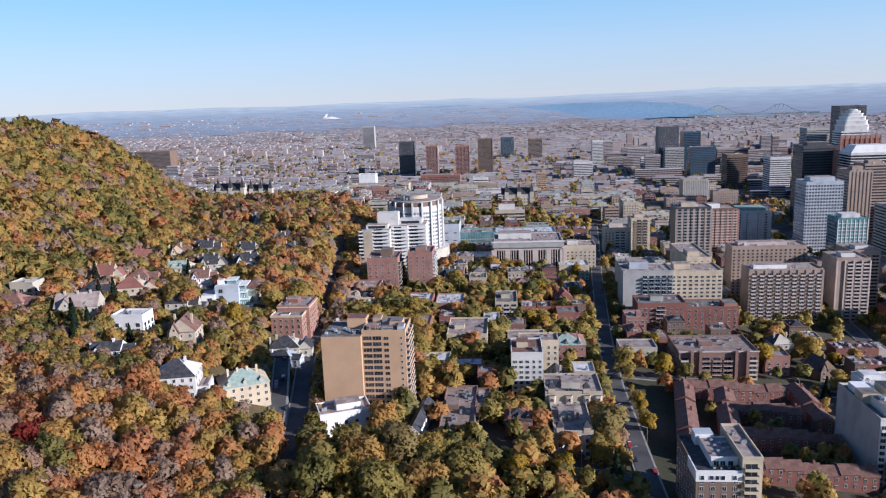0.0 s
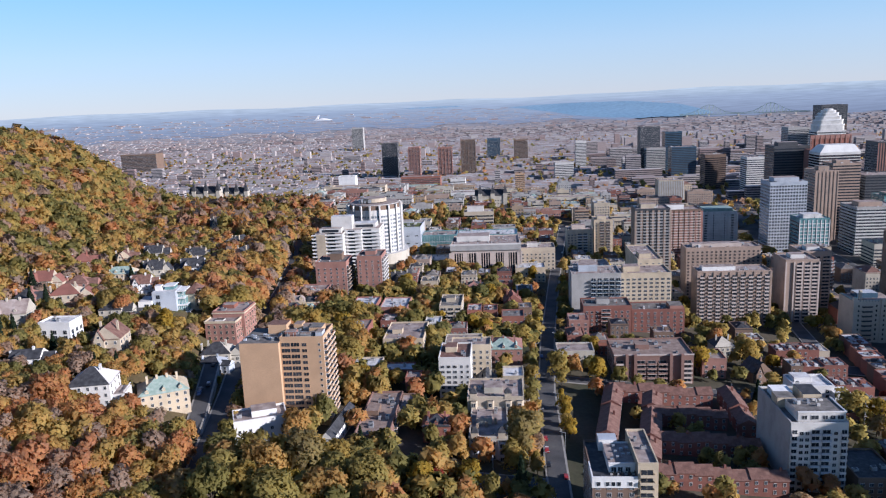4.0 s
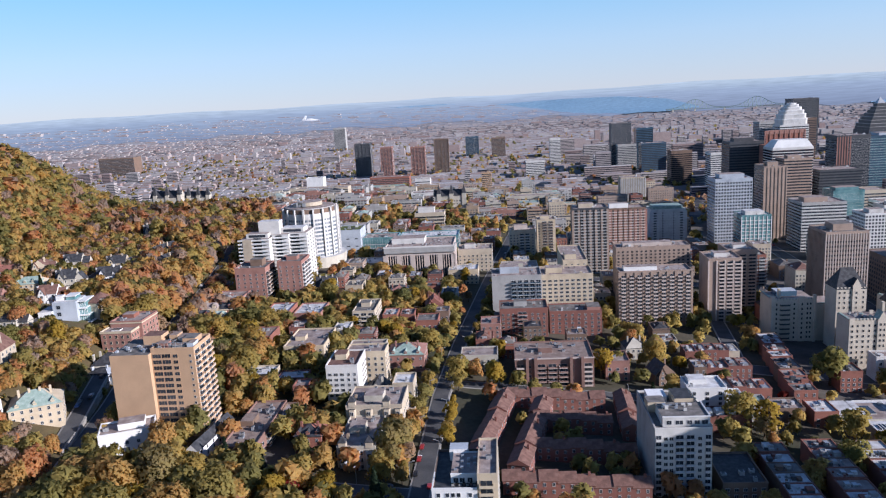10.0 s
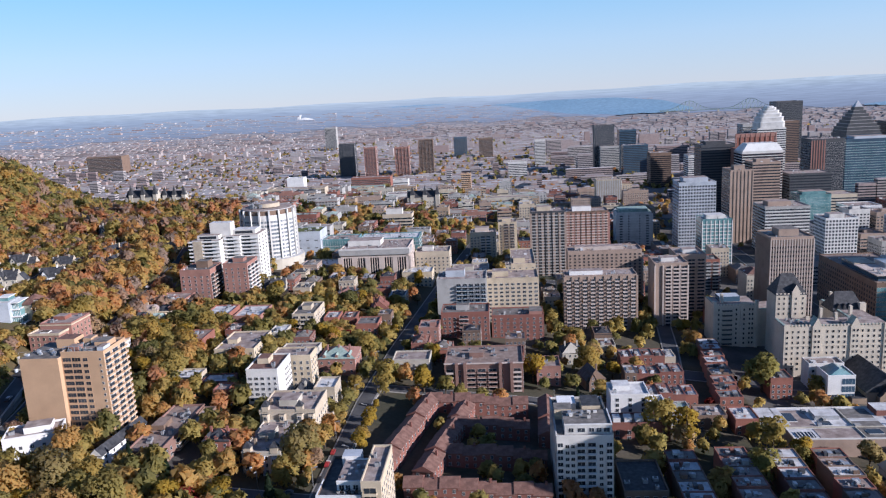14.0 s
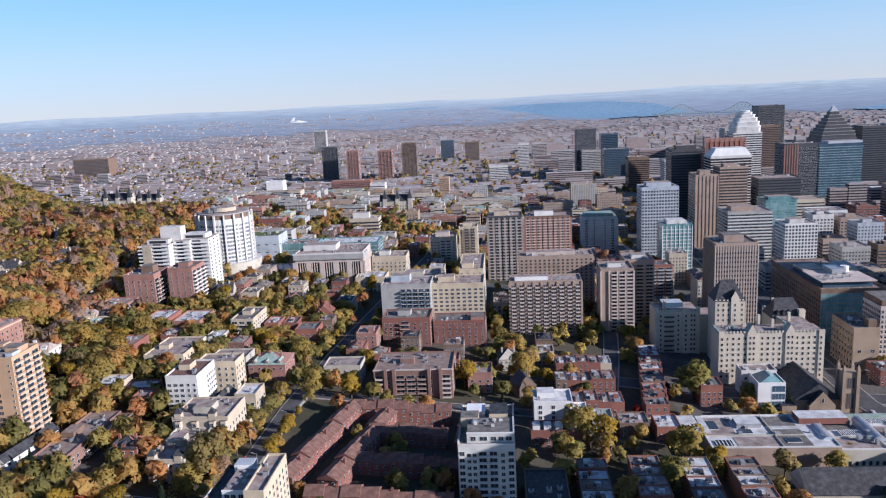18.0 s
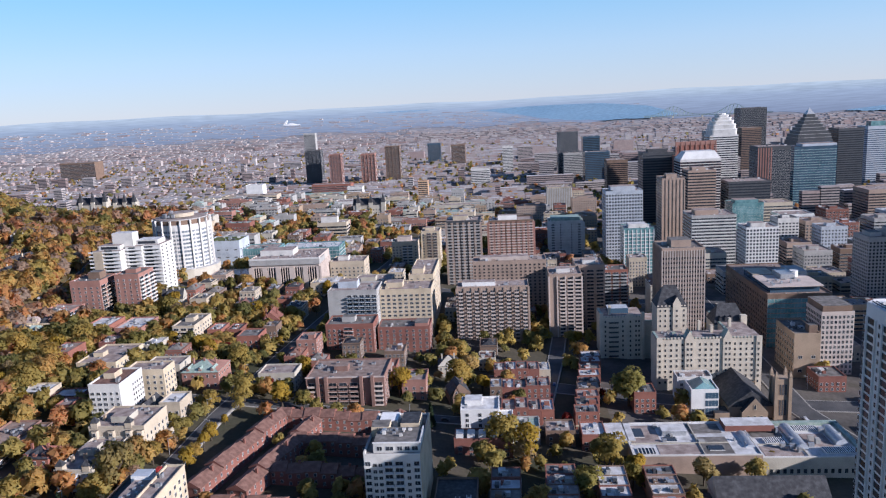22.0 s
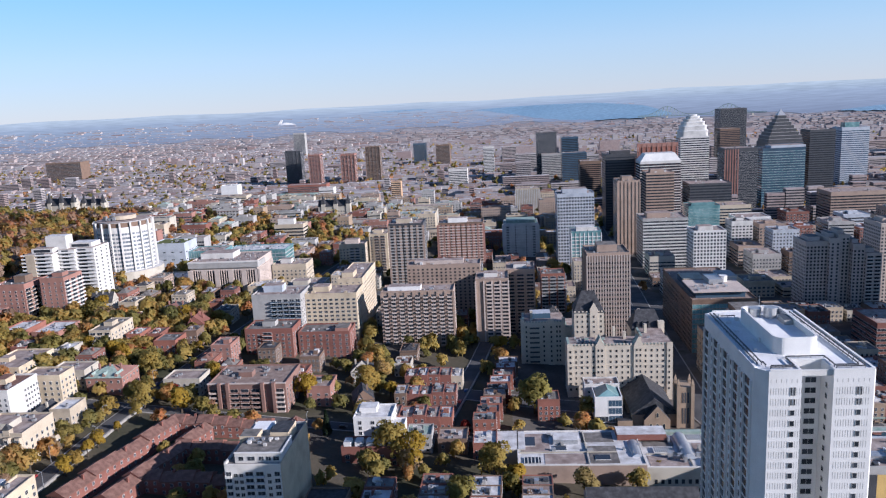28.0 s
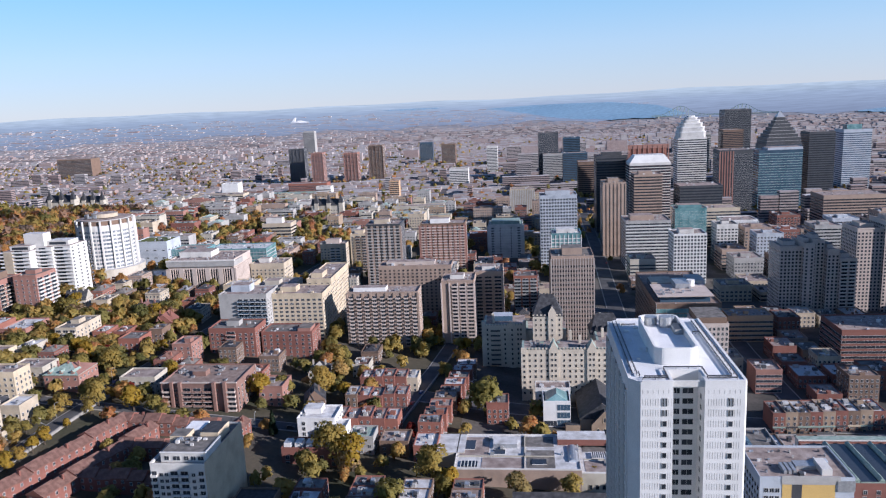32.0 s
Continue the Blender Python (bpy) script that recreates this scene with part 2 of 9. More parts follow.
# ---- mesh helpers ----
class Mesh:
    """Collects boxes and polygons and makes one mesh of them."""

    def __init__(self):
        self.v, self.f, self.m, self.mats = [], [], [], []

    def slot(self, mat):
        if mat not in self.mats:
            self.mats.append(mat)
        return self.mats.index(mat)

    def poly(self, pts, mat):
        k = len(self.v)
        self.v += [tuple(p) for p in pts]
        self.f.append(tuple(range(k, k + len(pts))))
        self.m.append(self.slot(mat))

    def box(self, x0, y0, z0, x1, y1, z1, mat, top=None, bottom=False):
        k, s = len(self.v), self.slot(mat)
        self.v += [(x0, y0, z0), (x1, y0, z0), (x1, y1, z0), (x0, y1, z0), (x0, y0, z1), (x1, y0, z1), (x1, y1, z1), (x0, y1, z1)]
        fs = [(0, 1, 5, 4), (1, 2, 6, 5), (2, 3, 7, 6), (3, 0, 4, 7), (4, 5, 6, 7)] + ([(3, 2, 1, 0)] if bottom else [])
        self.f += [tuple(k + i for i in q) for q in fs]
        self.m += [s] * 4 + [self.slot(top) if top else s] + ([s] if bottom else [])
        return self

    def prism(self, pts, z0, z1, mat, top=None):
        n = len(pts)
        for i in range(n):
            a, b = pts[i], pts[(i + 1) % n]
            self.poly([(a[0], a[1], z0), (b[0], b[1], z0), (b[0], b[1], z1), (a[0], a[1], z1)], mat)
        self.poly([(p[0], p[1], z1) for p in pts], top or mat)
        return self

    def hip(self, x0, y0, x1, y1, z, rise, mat, run=None, over=0.4, gable=None, along=""):
        """A hipped (run > 0) or gabled (run 0) roof with its ridge along the longer side."""
        x0, y0, x1, y1 = x0 - over, y0 - over, x1 + over, y1 + over
        w, d = x1 - x0, y1 - y0
        end = gable or mat
        run = min(w, d) / 2 if run is None else run
        if (w >= d and along != "y") or along == "x":
            a, b = (x0 + run, (y0 + y1) / 2, z + rise), (x1 - run, (y0 + y1) / 2, z + rise)
            c = [(x0, y0, z), (x1, y0, z), (x1, y1, z), (x0, y1, z)]
            self.poly([c[0], c[1], b, a], mat), self.poly([c[1], c[2], b], end), self.poly([c[2], c[3], a, b], mat), self.poly([c[3], c[0], a], end)
        else:
            a, b = ((x0 + x1) / 2, y0 + run, z + rise), ((x0 + x1) / 2, y1 - run, z + rise)
            c = [(x0, y0, z), (x1, y0, z), (x1, y1, z), (x0, y1, z)]
            self.poly([c[0], c[1], a], end), self.poly([c[1], c[2], b, a], mat), self.poly([c[2], c[3], b], end), self.poly([c[3], c[0], a, b], mat)
        self.box(x0, y0, z - 0.25, x1, y1, z - 0.004, mat, bottom=True)
        return self

    def data(self, name):
        me = bpy.data.meshes.new(name)
        me.from_pydata(self.v, [], self.f)
        for mt in self.mats:
            me.materials.append(mt)
        me.polygons.foreach_set("material_index", self.m)
        me.shade_flat()
        me.update()
        return me


def part(name, mesh, parent, label="", at=None):
    ob = new(name, mesh.data(name) if isinstance(mesh, Mesh) else mesh)
    ob.parent = parent
    if at is not None:
        ob.matrix_basis = at
    if label:
        ob["label"] = label
    return ob


def thing(name, label, category, m, group="", kind=""):
    ob = new(name)
    ob.empty_display_size = 1.0
    ob.matrix_basis = m
    return tagged(ob, label, category, group, kind)


# ---- terrain ----
def soft(v):
    return math.log1p(math.exp(-abs(v))) + max(v, 0.0)


def step(v):
    v = min(1.0, max(0.0, v))
    return v * v * (3 - 2 * v)


def ground(x, y):
    """Height of the ground: a slope down from the hill to downtown, the wooded hill, and the far land rising to the horizon."""
    far = step((y - 950) / 700)
    base = -3 + 7.35 * soft((300 - max(x, -110)) / 70)
    base = base * (1 - far) + 4 * far
    k = 1 - step((y - 640) / 480)
    hill = (0.46 * min(45, -110 - x) + 0.15 * max(0, min(90, -155 - x))) * k if x < -110 else 0.0
    edge = -252 - 0.34 * max(0.0, y - 580)
    hill += 84 * step((edge - x) / 160) * (1 - step((y - 830) / 430))
    z = base + hill
    r = math.hypot(x - 160, y)
    if r > 3600:
        u = min(1.0, (r - 3600) / 1260)
        z = 180 - r * math.tan(radians(2.80 - 2.35 * u))
    return z


CLEAR = []           # open ground before the villas, for shrubs and small trees only
HEROES = {}          # rectangles kept clear of trees and filler, in cells of 40 m


def keep(x0, y0, x1, y1, pad=0.0):
    r = (min(x0, x1) - pad, min(y0, y1) - pad, max(x0, x1) + pad, max(y0, y1) + pad)
    for i in range(int((r[0] - 22) // 40), int((r[2] + 22) // 40) + 1):
        for j in range(int((r[1] - 22) // 40), int((r[3] + 22) // 40) + 1):
            HEROES.setdefault((i, j), []).append(r)


def free(x, y, pad=0.0, low=False):
    if not low and any(a < x < c and b < y < d for a, b, c, d in CLEAR):
        return False
    return not any(a - pad < x < c + pad and b - pad < y < d + pad for a, b, c, d in HEROES.get((int(x // 40), int(y // 40)), ()))


# ---- fast meshes for things nobody could count ----
def fast_mesh(name, verts, quads, mats, index=None, tint=None, normals=None):
    side = quads.shape[1]
    me = bpy.data.meshes.new(name)
    me.vertices.add(len(verts))
    me.vertices.foreach_set("co", np.ascontiguousarray(verts, np.float32).ravel())
    me.loops.add(len(quads) * side)
    me.loops.foreach_set("vertex_index", np.ascontiguousarray(quads, np.int32).ravel())
    me.polygons.add(len(quads))
    me.polygons.foreach_set("loop_start", np.arange(0, len(quads) * side, side, dtype=np.int32))
    for mt in mats:
        me.materials.append(mt)
    if index is not None:
        me.polygons.foreach_set("material_index", np.ascontiguousarray(index, np.int32))
    if tint is not None:
        me.attributes.new("tint", "FLOAT", "POINT").data.foreach_set("value", np.ascontiguousarray(tint, np.float32))
    me.update(calc_edges=True)
    me.validate()
    if normals is None:
        me.shade_flat()
    else:
        me.shade_smooth()
        me.normals_split_custom_set_from_vertices(normals)
    return me


def many_boxes(name, rows, mats):
    """Boxes x, y, z, width, depth, height, turn as one mesh; the top face takes the second material."""
    r = np.array(rows, np.float64)
    c = np.array([(-1, -1, 0), (1, -1, 0), (1, 1, 0), (-1, 1, 0), (-1, -1, 1), (1, -1, 1), (1, 1, 1), (-1, 1, 1)], float)
    v = c[None] * np.stack([r[:, 3] / 2, r[:, 4] / 2, r[:, 5]], 1)[:, None]
    ca, sa = np.cos(r[:, 6])[:, None], np.sin(r[:, 6])[:, None]
    x, y = v[..., 0] * ca - v[..., 1] * sa, v[..., 0] * sa + v[..., 1] * ca
    v = np.stack([x, y, v[..., 2]], 2) + r[:, None, :3]
    q = np.array([(0, 1, 5, 4), (1, 2, 6, 5), (2, 3, 7, 6), (3, 0, 4, 7), (4, 5, 6, 7)])
    quads = (q[None] + 8 * np.arange(len(r))[:, None, None]).reshape(-1, 4)
    return fast_mesh(name, v.reshape(-1, 3), quads, mats, np.tile([0, 0, 0, 0, 1], len(r)))


# ---- the ground, one sheet out to the horizon ----
def spaced(bands):
    out = []
    for lo, hi, by in bands:
        out += list(np.arange(lo, hi, by))
    return out + [bands[-1][1]]


gx = spaced([(-4900, -2500, 160), (-2500, -900, 60), (-900, -480, 30), (-480, 480, 10), (480, 1100, 30), (1100, 2700, 60), (2700, 4900, 160)])
gy = spaced([(-600, 60, 40), (60, 760, 10), (760, 1300, 24), (1300, 2700, 60), (2700, 4860, 120)])
verts = np.array([(x, y, ground(x, y)) for y in gy for x in gx])
nx = len(gx)
quads = np.array([(j * nx + i, j * nx + i + 1, (j + 1) * nx + i + 1, (j + 1) * nx + i) for j in range(len(gy) - 1) for i in range(nx - 1)])
cx = verts[quads[:, 0], 0]
cy = verts[quads[:, 0], 1]
wooded = (cx < -105 - 0.3 * np.maximum(cy - 600, 0)) & (cy < 1100)
land = new("ground", fast_mesh("ground", verts, quads, [GROUND, SOIL, URBAN, SHADED_YARD, FARLAND], np.where(np.hypot(cx - 186, cy) > 3800, 4, np.where(wooded, 1, np.where(cy > 1050, 2, np.where((cx > 265) & (cy > 380), 3, 0))))))
tagged(land, "brown and green ground of slope, hill and plain", "ground", kind="structure")


def ribbon(name, path, width, mat, label, category, lift=0.35, cut=6.0, span=0.0):
    """A strip along a path that lies on the ground."""
    pts = []
    for (x0, y0), (x1, y1) in zip(path, path[1:]):
        n = max(1, int(math.hypot(x1 - x0, y1 - y0) / cut))
        pts += [(x0 + (x1 - x0) * i / n, y0 + (y1 - y0) * i / n) for i in range(n)]
    pts.append(path[-1])
    ms = Mesh()
    rows = []
    for i, (x, y) in enumerate(pts):
        (ax, ay), (bx, by) = pts[max(0, i - 1)], pts[min(len(pts) - 1, i + 1)]
        ln = math.hypot(bx - ax, by - ay)
        ox, oy = -(by - ay) / ln * width / 2, (bx - ax) / ln * width / 2
        qx, qy = ox * span / width, oy * span / width
        z = max(ground(x + qx, y + qy), ground(x - qx, y - qy), ground(x, y)) + lift
        rows.append(((x - ox, y - oy, z), (x + ox, y + oy, z)))
        keep(x - width / 2, y - width / 2, x + width / 2, y + width / 2)
    for (a, b), (c, d) in zip(rows, rows[1:]):
        ms.poly([a, c, d, b], mat)
        ms.poly([(a[0], a[1], a[2] - 2), (c[0], c[1], c[2] - 2), c, a], mat)
        ms.poly([b, d, (d[0], d[1], d[2] - 2), (b[0], b[1], b[2] - 2)], mat)
    return tagged(new(name, ms.data(name)), label, category, kind="structure")


ROADS = {
    "avenue": ([(-80, 225), (-88, 268), (-97, 314), (-110, 378), (-116, 423), (-126, 520), (-140, 615), (-150, 660)], 8.5),
    "straight": ([(57, 120), (57, 284), (58, 390), (64, 480), (80, 650), (94, 780), (112, 950)], 8),
    "front": ([(-72, 288), (57, 288)], 8),
    "middle": ([(30, 411), (110, 409), (190, 407), (300, 402)], 8),
    "row_lane": ([(228, 400), (246, 511), (262, 640)], 9),
    "boulevard": ([(388, 120), (388, 400), (379, 440), (383, 650), (393, 960), (400, 1300)], 13),
    "cross_boulevard": ([(200, 470), (300, 452), (500, 436), (760, 420)], 14),
    "behind": ([(94, 690), (260, 676), (420, 664), (640, 650)], 11),
    "east": ([(470, 150), (462, 560), (470, 900)], 11),
    "upper": ([(-180, 318), (-186, 360), (-178, 400), (-190, 450), (-200, 490), (-208, 545)], 4.5),
    "parking_strip": ([(-103, 300), (-113, 340), (-121, 372), (-124, 400)], 7),
}
for key, (path, width) in ROADS.items():
    ribbon("pavement", path, width + 1.9, PAVING, "pale concrete pavement beside the street", "pavement", 0.36, span=width + 4)
for key, (path, width) in ROADS.items():
    ribbon("road", path, width, ASPHALT, "dark grey asphalt city street", "road", 0.48, span=width + 4)

# campus lawn
lawn = Mesh()
for i in range(12):
    for j in range(5):
        x, y = -70 + i * 9, 990 + j * 12
        lawn.poly([(px, py, ground(px, py) + 0.9) for px, py in ((x, y), (x + 9, y), (x + 9, y + 12), (x, y + 12))], GRASS)
keep(-70, 990, 38, 1050)
tagged(new("lawn", lawn.data("lawn")), "mown green campus lawn", "lawn", kind="structure")

# river and the hazy land behind it
def polar_sheet(name, shores, mat, label, category, lift=5.0):
    """Water between a near and a far shore. shores: rows of bearing, near range, far range."""
    ms = Mesh()
    b = np.array(shores, float)
    na, nr = 40, 8
    def at(i, j):
        u = b[0, 0] + (b[-1, 0] - b[0, 0]) * i / na
        near, far = np.interp(u, b[:, 0], b[:, 1]), np.interp(u, b[:, 0], b[:, 2])
        near += 12 * math.sin(i * 0.9) + 9 * math.sin(i * 2.3 + 1)
        r = min(near, far - 4) + (far - min(near, far - 4)) * j / nr
        x, y = 186 + r * math.sin(radians(u)), r * math.cos(radians(u))
        return (x, y, ground(x, y) + lift)
    for i in range(na):
        for j in range(nr):
            ms.poly([at(i, j), at(i + 1, j), at(i + 1, j + 1), at(i, j + 1)], mat)
    return tagged(new(name, ms.data(name)), label, category, kind="structure")


RIVER = [(-1.2, 4680, 4700), (0.2, 4590, 4730), (2.0, 4420, 4760), (4.4, 4190, 4770), (7.8, 4075, 4750), (11.2, 4090, 4560), (12.6, 4140, 4330), (13.2, 4200, 4220)]
polar_sheet("water", RIVER, WATER, "broad blue river beyond the city", "water")
polar_sheet("water", [(-9.2, 4815, 4830), (-7.6, 4795, 4848), (-5.2, 4800, 4845), (-4.4, 4820, 4826)], WATER, "thin blue reach of the river on the plain", "water")
polar_sheet("water", [(24, 4060, 4100), (27, 4020, 4260), (33, 4000, 4300)], WATER, "blue river channel beyond the towers", "water")


def on_river(x, y, pad=0.0):
    u, r = math.degrees(math.atan2(x - 186, y)), math.hypot(x - 186, y)
    b = np.array(RIVER)
    return b[0, 0] < u < b[-1, 0] and np.interp(u, b[:, 0], b[:, 1]) - pad < r < np.interp(u, b[:, 0], b[:, 2]) + pad

# backdrop sheet: distance haze painted as a glow that pales with height
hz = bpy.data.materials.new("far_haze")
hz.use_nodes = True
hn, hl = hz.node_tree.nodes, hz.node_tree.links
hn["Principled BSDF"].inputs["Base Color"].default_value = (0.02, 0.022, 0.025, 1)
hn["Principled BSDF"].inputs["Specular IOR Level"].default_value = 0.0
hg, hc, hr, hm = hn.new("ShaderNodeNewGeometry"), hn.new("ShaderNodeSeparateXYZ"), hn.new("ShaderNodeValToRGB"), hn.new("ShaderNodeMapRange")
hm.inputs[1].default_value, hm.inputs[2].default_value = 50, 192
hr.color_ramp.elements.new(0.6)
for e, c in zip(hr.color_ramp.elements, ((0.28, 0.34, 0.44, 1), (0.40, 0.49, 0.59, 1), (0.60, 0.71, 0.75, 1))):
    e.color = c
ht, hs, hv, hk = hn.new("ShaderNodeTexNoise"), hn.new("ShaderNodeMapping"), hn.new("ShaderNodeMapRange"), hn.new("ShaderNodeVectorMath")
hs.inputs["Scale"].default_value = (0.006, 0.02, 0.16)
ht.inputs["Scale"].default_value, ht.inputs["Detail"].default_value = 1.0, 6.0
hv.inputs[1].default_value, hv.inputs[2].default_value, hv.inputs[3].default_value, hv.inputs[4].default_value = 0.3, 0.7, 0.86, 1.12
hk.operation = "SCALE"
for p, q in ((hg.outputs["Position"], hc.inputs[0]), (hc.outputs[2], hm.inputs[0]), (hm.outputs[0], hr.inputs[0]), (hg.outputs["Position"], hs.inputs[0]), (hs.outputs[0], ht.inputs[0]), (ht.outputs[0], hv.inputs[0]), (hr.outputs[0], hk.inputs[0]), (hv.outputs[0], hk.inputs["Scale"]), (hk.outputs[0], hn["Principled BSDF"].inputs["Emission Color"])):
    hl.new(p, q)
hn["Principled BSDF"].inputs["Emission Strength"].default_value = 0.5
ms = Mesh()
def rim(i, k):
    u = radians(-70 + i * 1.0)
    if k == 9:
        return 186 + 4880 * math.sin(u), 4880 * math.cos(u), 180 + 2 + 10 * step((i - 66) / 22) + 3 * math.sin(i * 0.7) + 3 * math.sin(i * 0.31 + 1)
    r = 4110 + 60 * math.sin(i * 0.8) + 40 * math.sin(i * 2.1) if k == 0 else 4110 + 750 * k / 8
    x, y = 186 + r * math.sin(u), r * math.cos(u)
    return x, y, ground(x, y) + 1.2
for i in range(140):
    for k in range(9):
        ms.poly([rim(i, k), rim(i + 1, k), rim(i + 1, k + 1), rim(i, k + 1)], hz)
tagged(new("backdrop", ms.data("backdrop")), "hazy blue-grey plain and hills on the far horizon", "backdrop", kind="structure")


# ---- buildings ----
CACHE = {}


def window_mesh(w, h, frame=TRIM, glass=GLASS, mullion=1):
    """A window in one piece: a lattice of frame and panes, a little proud of the wall."""
    key = ("win", round(w, 2), round(h, 2), frame.name, glass.name, mullion)
    if key not in CACHE:
        ms = Mesh()
        t, m = 0.09, 0.04
        xs = [-w / 2 - t, -w / 2]
        for i in range(1, mullion + 1):
            x = -w / 2 + w * i / (mullion + 1)
            xs += [x - m, x + m]
        xs += [w / 2, w / 2 + t]
        zs = [-h / 2 - t, -h / 2, h / 2, h / 2 + t]
        n = len(xs)
        ms.v = [(x, -0.12, z) for z in zs for x in xs]
        k = len(ms.v)
        ms.v += [(xs[0], 0.08, zs[0]), (xs[-1], 0.08, zs[0]), (xs[-1], 0.08, zs[3]), (xs[0], 0.08, zs[3])]
        for r in range(3):
            for c in range(n - 1):
                ms.f.append((r * n + c, r * n + c + 1, r * n + n + c + 1, r * n + n + c))
                ms.m.append(ms.slot(glass if r == 1 and c % 2 == 1 else frame))
        a = (0, n - 1, 4 * n - 1, 3 * n)
        for p, q, u, v in ((a[0], a[1], k + 1, k), (a[1], a[2], k + 2, k + 1), (a[2], a[3], k + 3, k + 2), (a[3], a[0], k, k + 3)):
            ms.f.append((v, u, q, p))
            ms.m.append(ms.slot(frame))
        CACHE[key] = ms.data("window")
    return CACHE[key]


def balcony_mesh(w, depth=1.5, slab=OFFWHITE, rail=METAL, solid=True):
    """A balcony tray in one piece: floor, three sides and their inner faces."""
    key = ("bal", round(w, 2), depth, slab.name, rail.name)
    if key not in CACHE:
        ms = Mesh()
        a, t, h = w / 2, 0.12, 1.15
        o = [(-a, 0.05), (-a, -depth), (a, -depth), (a, 0.05)]
        i = [(-a + t, 0.05), (-a + t, -depth + t), (a - t, -depth + t), (a - t, 0.05)]
        ms.v = [(x, y, 0) for x, y in o] + [(x, y, h) for x, y in o] + [(x, y, h) for x, y in i] + [(x, y, 0.25) for x, y in i] + [(x, y, 0.3) for x, y in o]
        ms.f.append((0, 3, 2, 1))
        ms.m.append(ms.slot(slab))
        for k in range(3):
            ms.f += [(k, k + 1, 17 + k, 16 + k), (16 + k, 17 + k, 5 + k, 4 + k), (4 + k, 5 + k, 9 + k, 8 + k), (8 + k, 9 + k, 13 + k, 12 + k)]
            ms.m += [ms.slot(slab), ms.slot(rail), ms.slot(slab), ms.slot(rail)]
        ms.f.append((12, 13, 14, 15))
        ms.m.append(ms.slot(slab))
        CACHE[key] = ms.data("balcony")
    return CACHE[key]


def bay_mesh(name, boxes):
    """A cached mesh made of boxes with materials."""
    key = (name, repr([(b[:6], b[6].name) for b in boxes]))
    if key not in CACHE:
        ms = Mesh()
        for b in boxes:
            ms.box(*b, bottom=True)
        CACHE[key] = ms.data(name)
    return CACHE[key]


FACES = {"F": lambda w, d: ((0, 0), (1, 0), 0.0, w), "R": lambda w, d: ((w, 0), (0, 1), 90.0, d), "L": lambda w, d: ((0, d), (0, -1), -90.0, d), "B": lambda w, d: ((w, d), (-1, 0), 180.0, w)}


def facade(parent, face, w, d, h, spec, near, off=(0, 0), joined=None):
    """Fill a face with rows of windows, balconies, bands or fins. spec: kind, first floor height, floor height, columns, sizes, range along the face."""
    (ox, oy), (ux, uy), turn, length = FACES[face](w, d)
    ox, oy = ox + off[0], oy + off[1]
    for s in spec:
        kind, z0, fh, cols = s["kind"], s.get("z0", 1.2), s.get("fh", 2.9), s.get("cols", 6)
        a, b = s.get("a", 0.0) * length, s.get("b", 1.0) * length
        top = h - s.get("top", 1.0)
        floors = max(1, int((top - z0) / fh + 0.3))
        if kind == "fin":
            for i in range(cols + 1):
                u = a + (b - a) * i / cols
                t = s.get("t", 0.3)
                mat = s.get("mat", OFFWHITE)
                me = bay_mesh("fin", [(-t, -s.get("depth", 0.5), z0, t, 0.0, top, mat)])
                if near:
                    part("fin", me, parent, at=pose(ox + ux * u, oy + uy * u, 0, 0, 0, turn))
                else:
                    add_mesh(joined, me, pose(ox + ux * u, oy + uy * u, 0, 0, 0, turn))
            continue
        for k in range(floors):
            z = z0 + k * fh
            if z + fh * 0.6 > top + 0.8:
                break
            n = 1 if kind == "band" else cols
            for i in range(n):
                u = a + (b - a) * (i + 0.5) / n
                step_w = (b - a) / n
                if kind == "win":
                    me, nm = window_mesh(s.get("w", 1.5), s.get("h", 1.5), s.get("frame", TRIM), s.get("glass", GLASS), s.get("mull", 1)), "window"
                    zz = z + s.get("h", 1.5) / 2 + 0.2
                elif kind == "band":
                    hh = s.get("h", 1.5)
                    me, nm = window_mesh(b - a - 0.4, hh, s.get("frame", TRIM), s.get("glass", GLASS), int((b - a) / s.get("pitch", 2.5))), "window_band"
                    zz = z + hh / 2 + 0.2
                else:
                    me, nm = balcony_mesh(s.get("w", step_w * 0.85), s.get("depth", 1.5), s.get("slab", OFFWHITE), s.get("rail", METAL)), "balcony"
                    zz = z
                m = pose(ox + ux * u, oy + uy * u, zz, 0, 0, turn)
                door = pose(ox + ux * u, oy + uy * u, zz + 1.35, 0, 0, turn)
                if near:
                    part(nm, me, parent, at=m)
                    if kind == "bal":
                        part("balcony_door", window_mesh(step_w * s.get("door", 0.7), 2.1, s.get("slab", TRIM), GLASS, 1), parent, at=door)
                else:
                    add_mesh(joined, me, m)
                    if kind == "bal":
                        add_mesh(joined, window_mesh(step_w * s.get("door", 0.7), 2.1, s.get("slab", TRIM), GLASS, 1), door)


def add_mesh(ms, me, m):
    k = len(ms.v)
    ms.v += [tuple(m @ v.co) for v in me.vertices]
    sl = [ms.slot(mt) for mt in me.materials]
    for p in me.polygons:
        ms.f.append(tuple(k + i for i in p.vertices))
        ms.m.append(sl[p.material_index])


RND = random.Random(7)


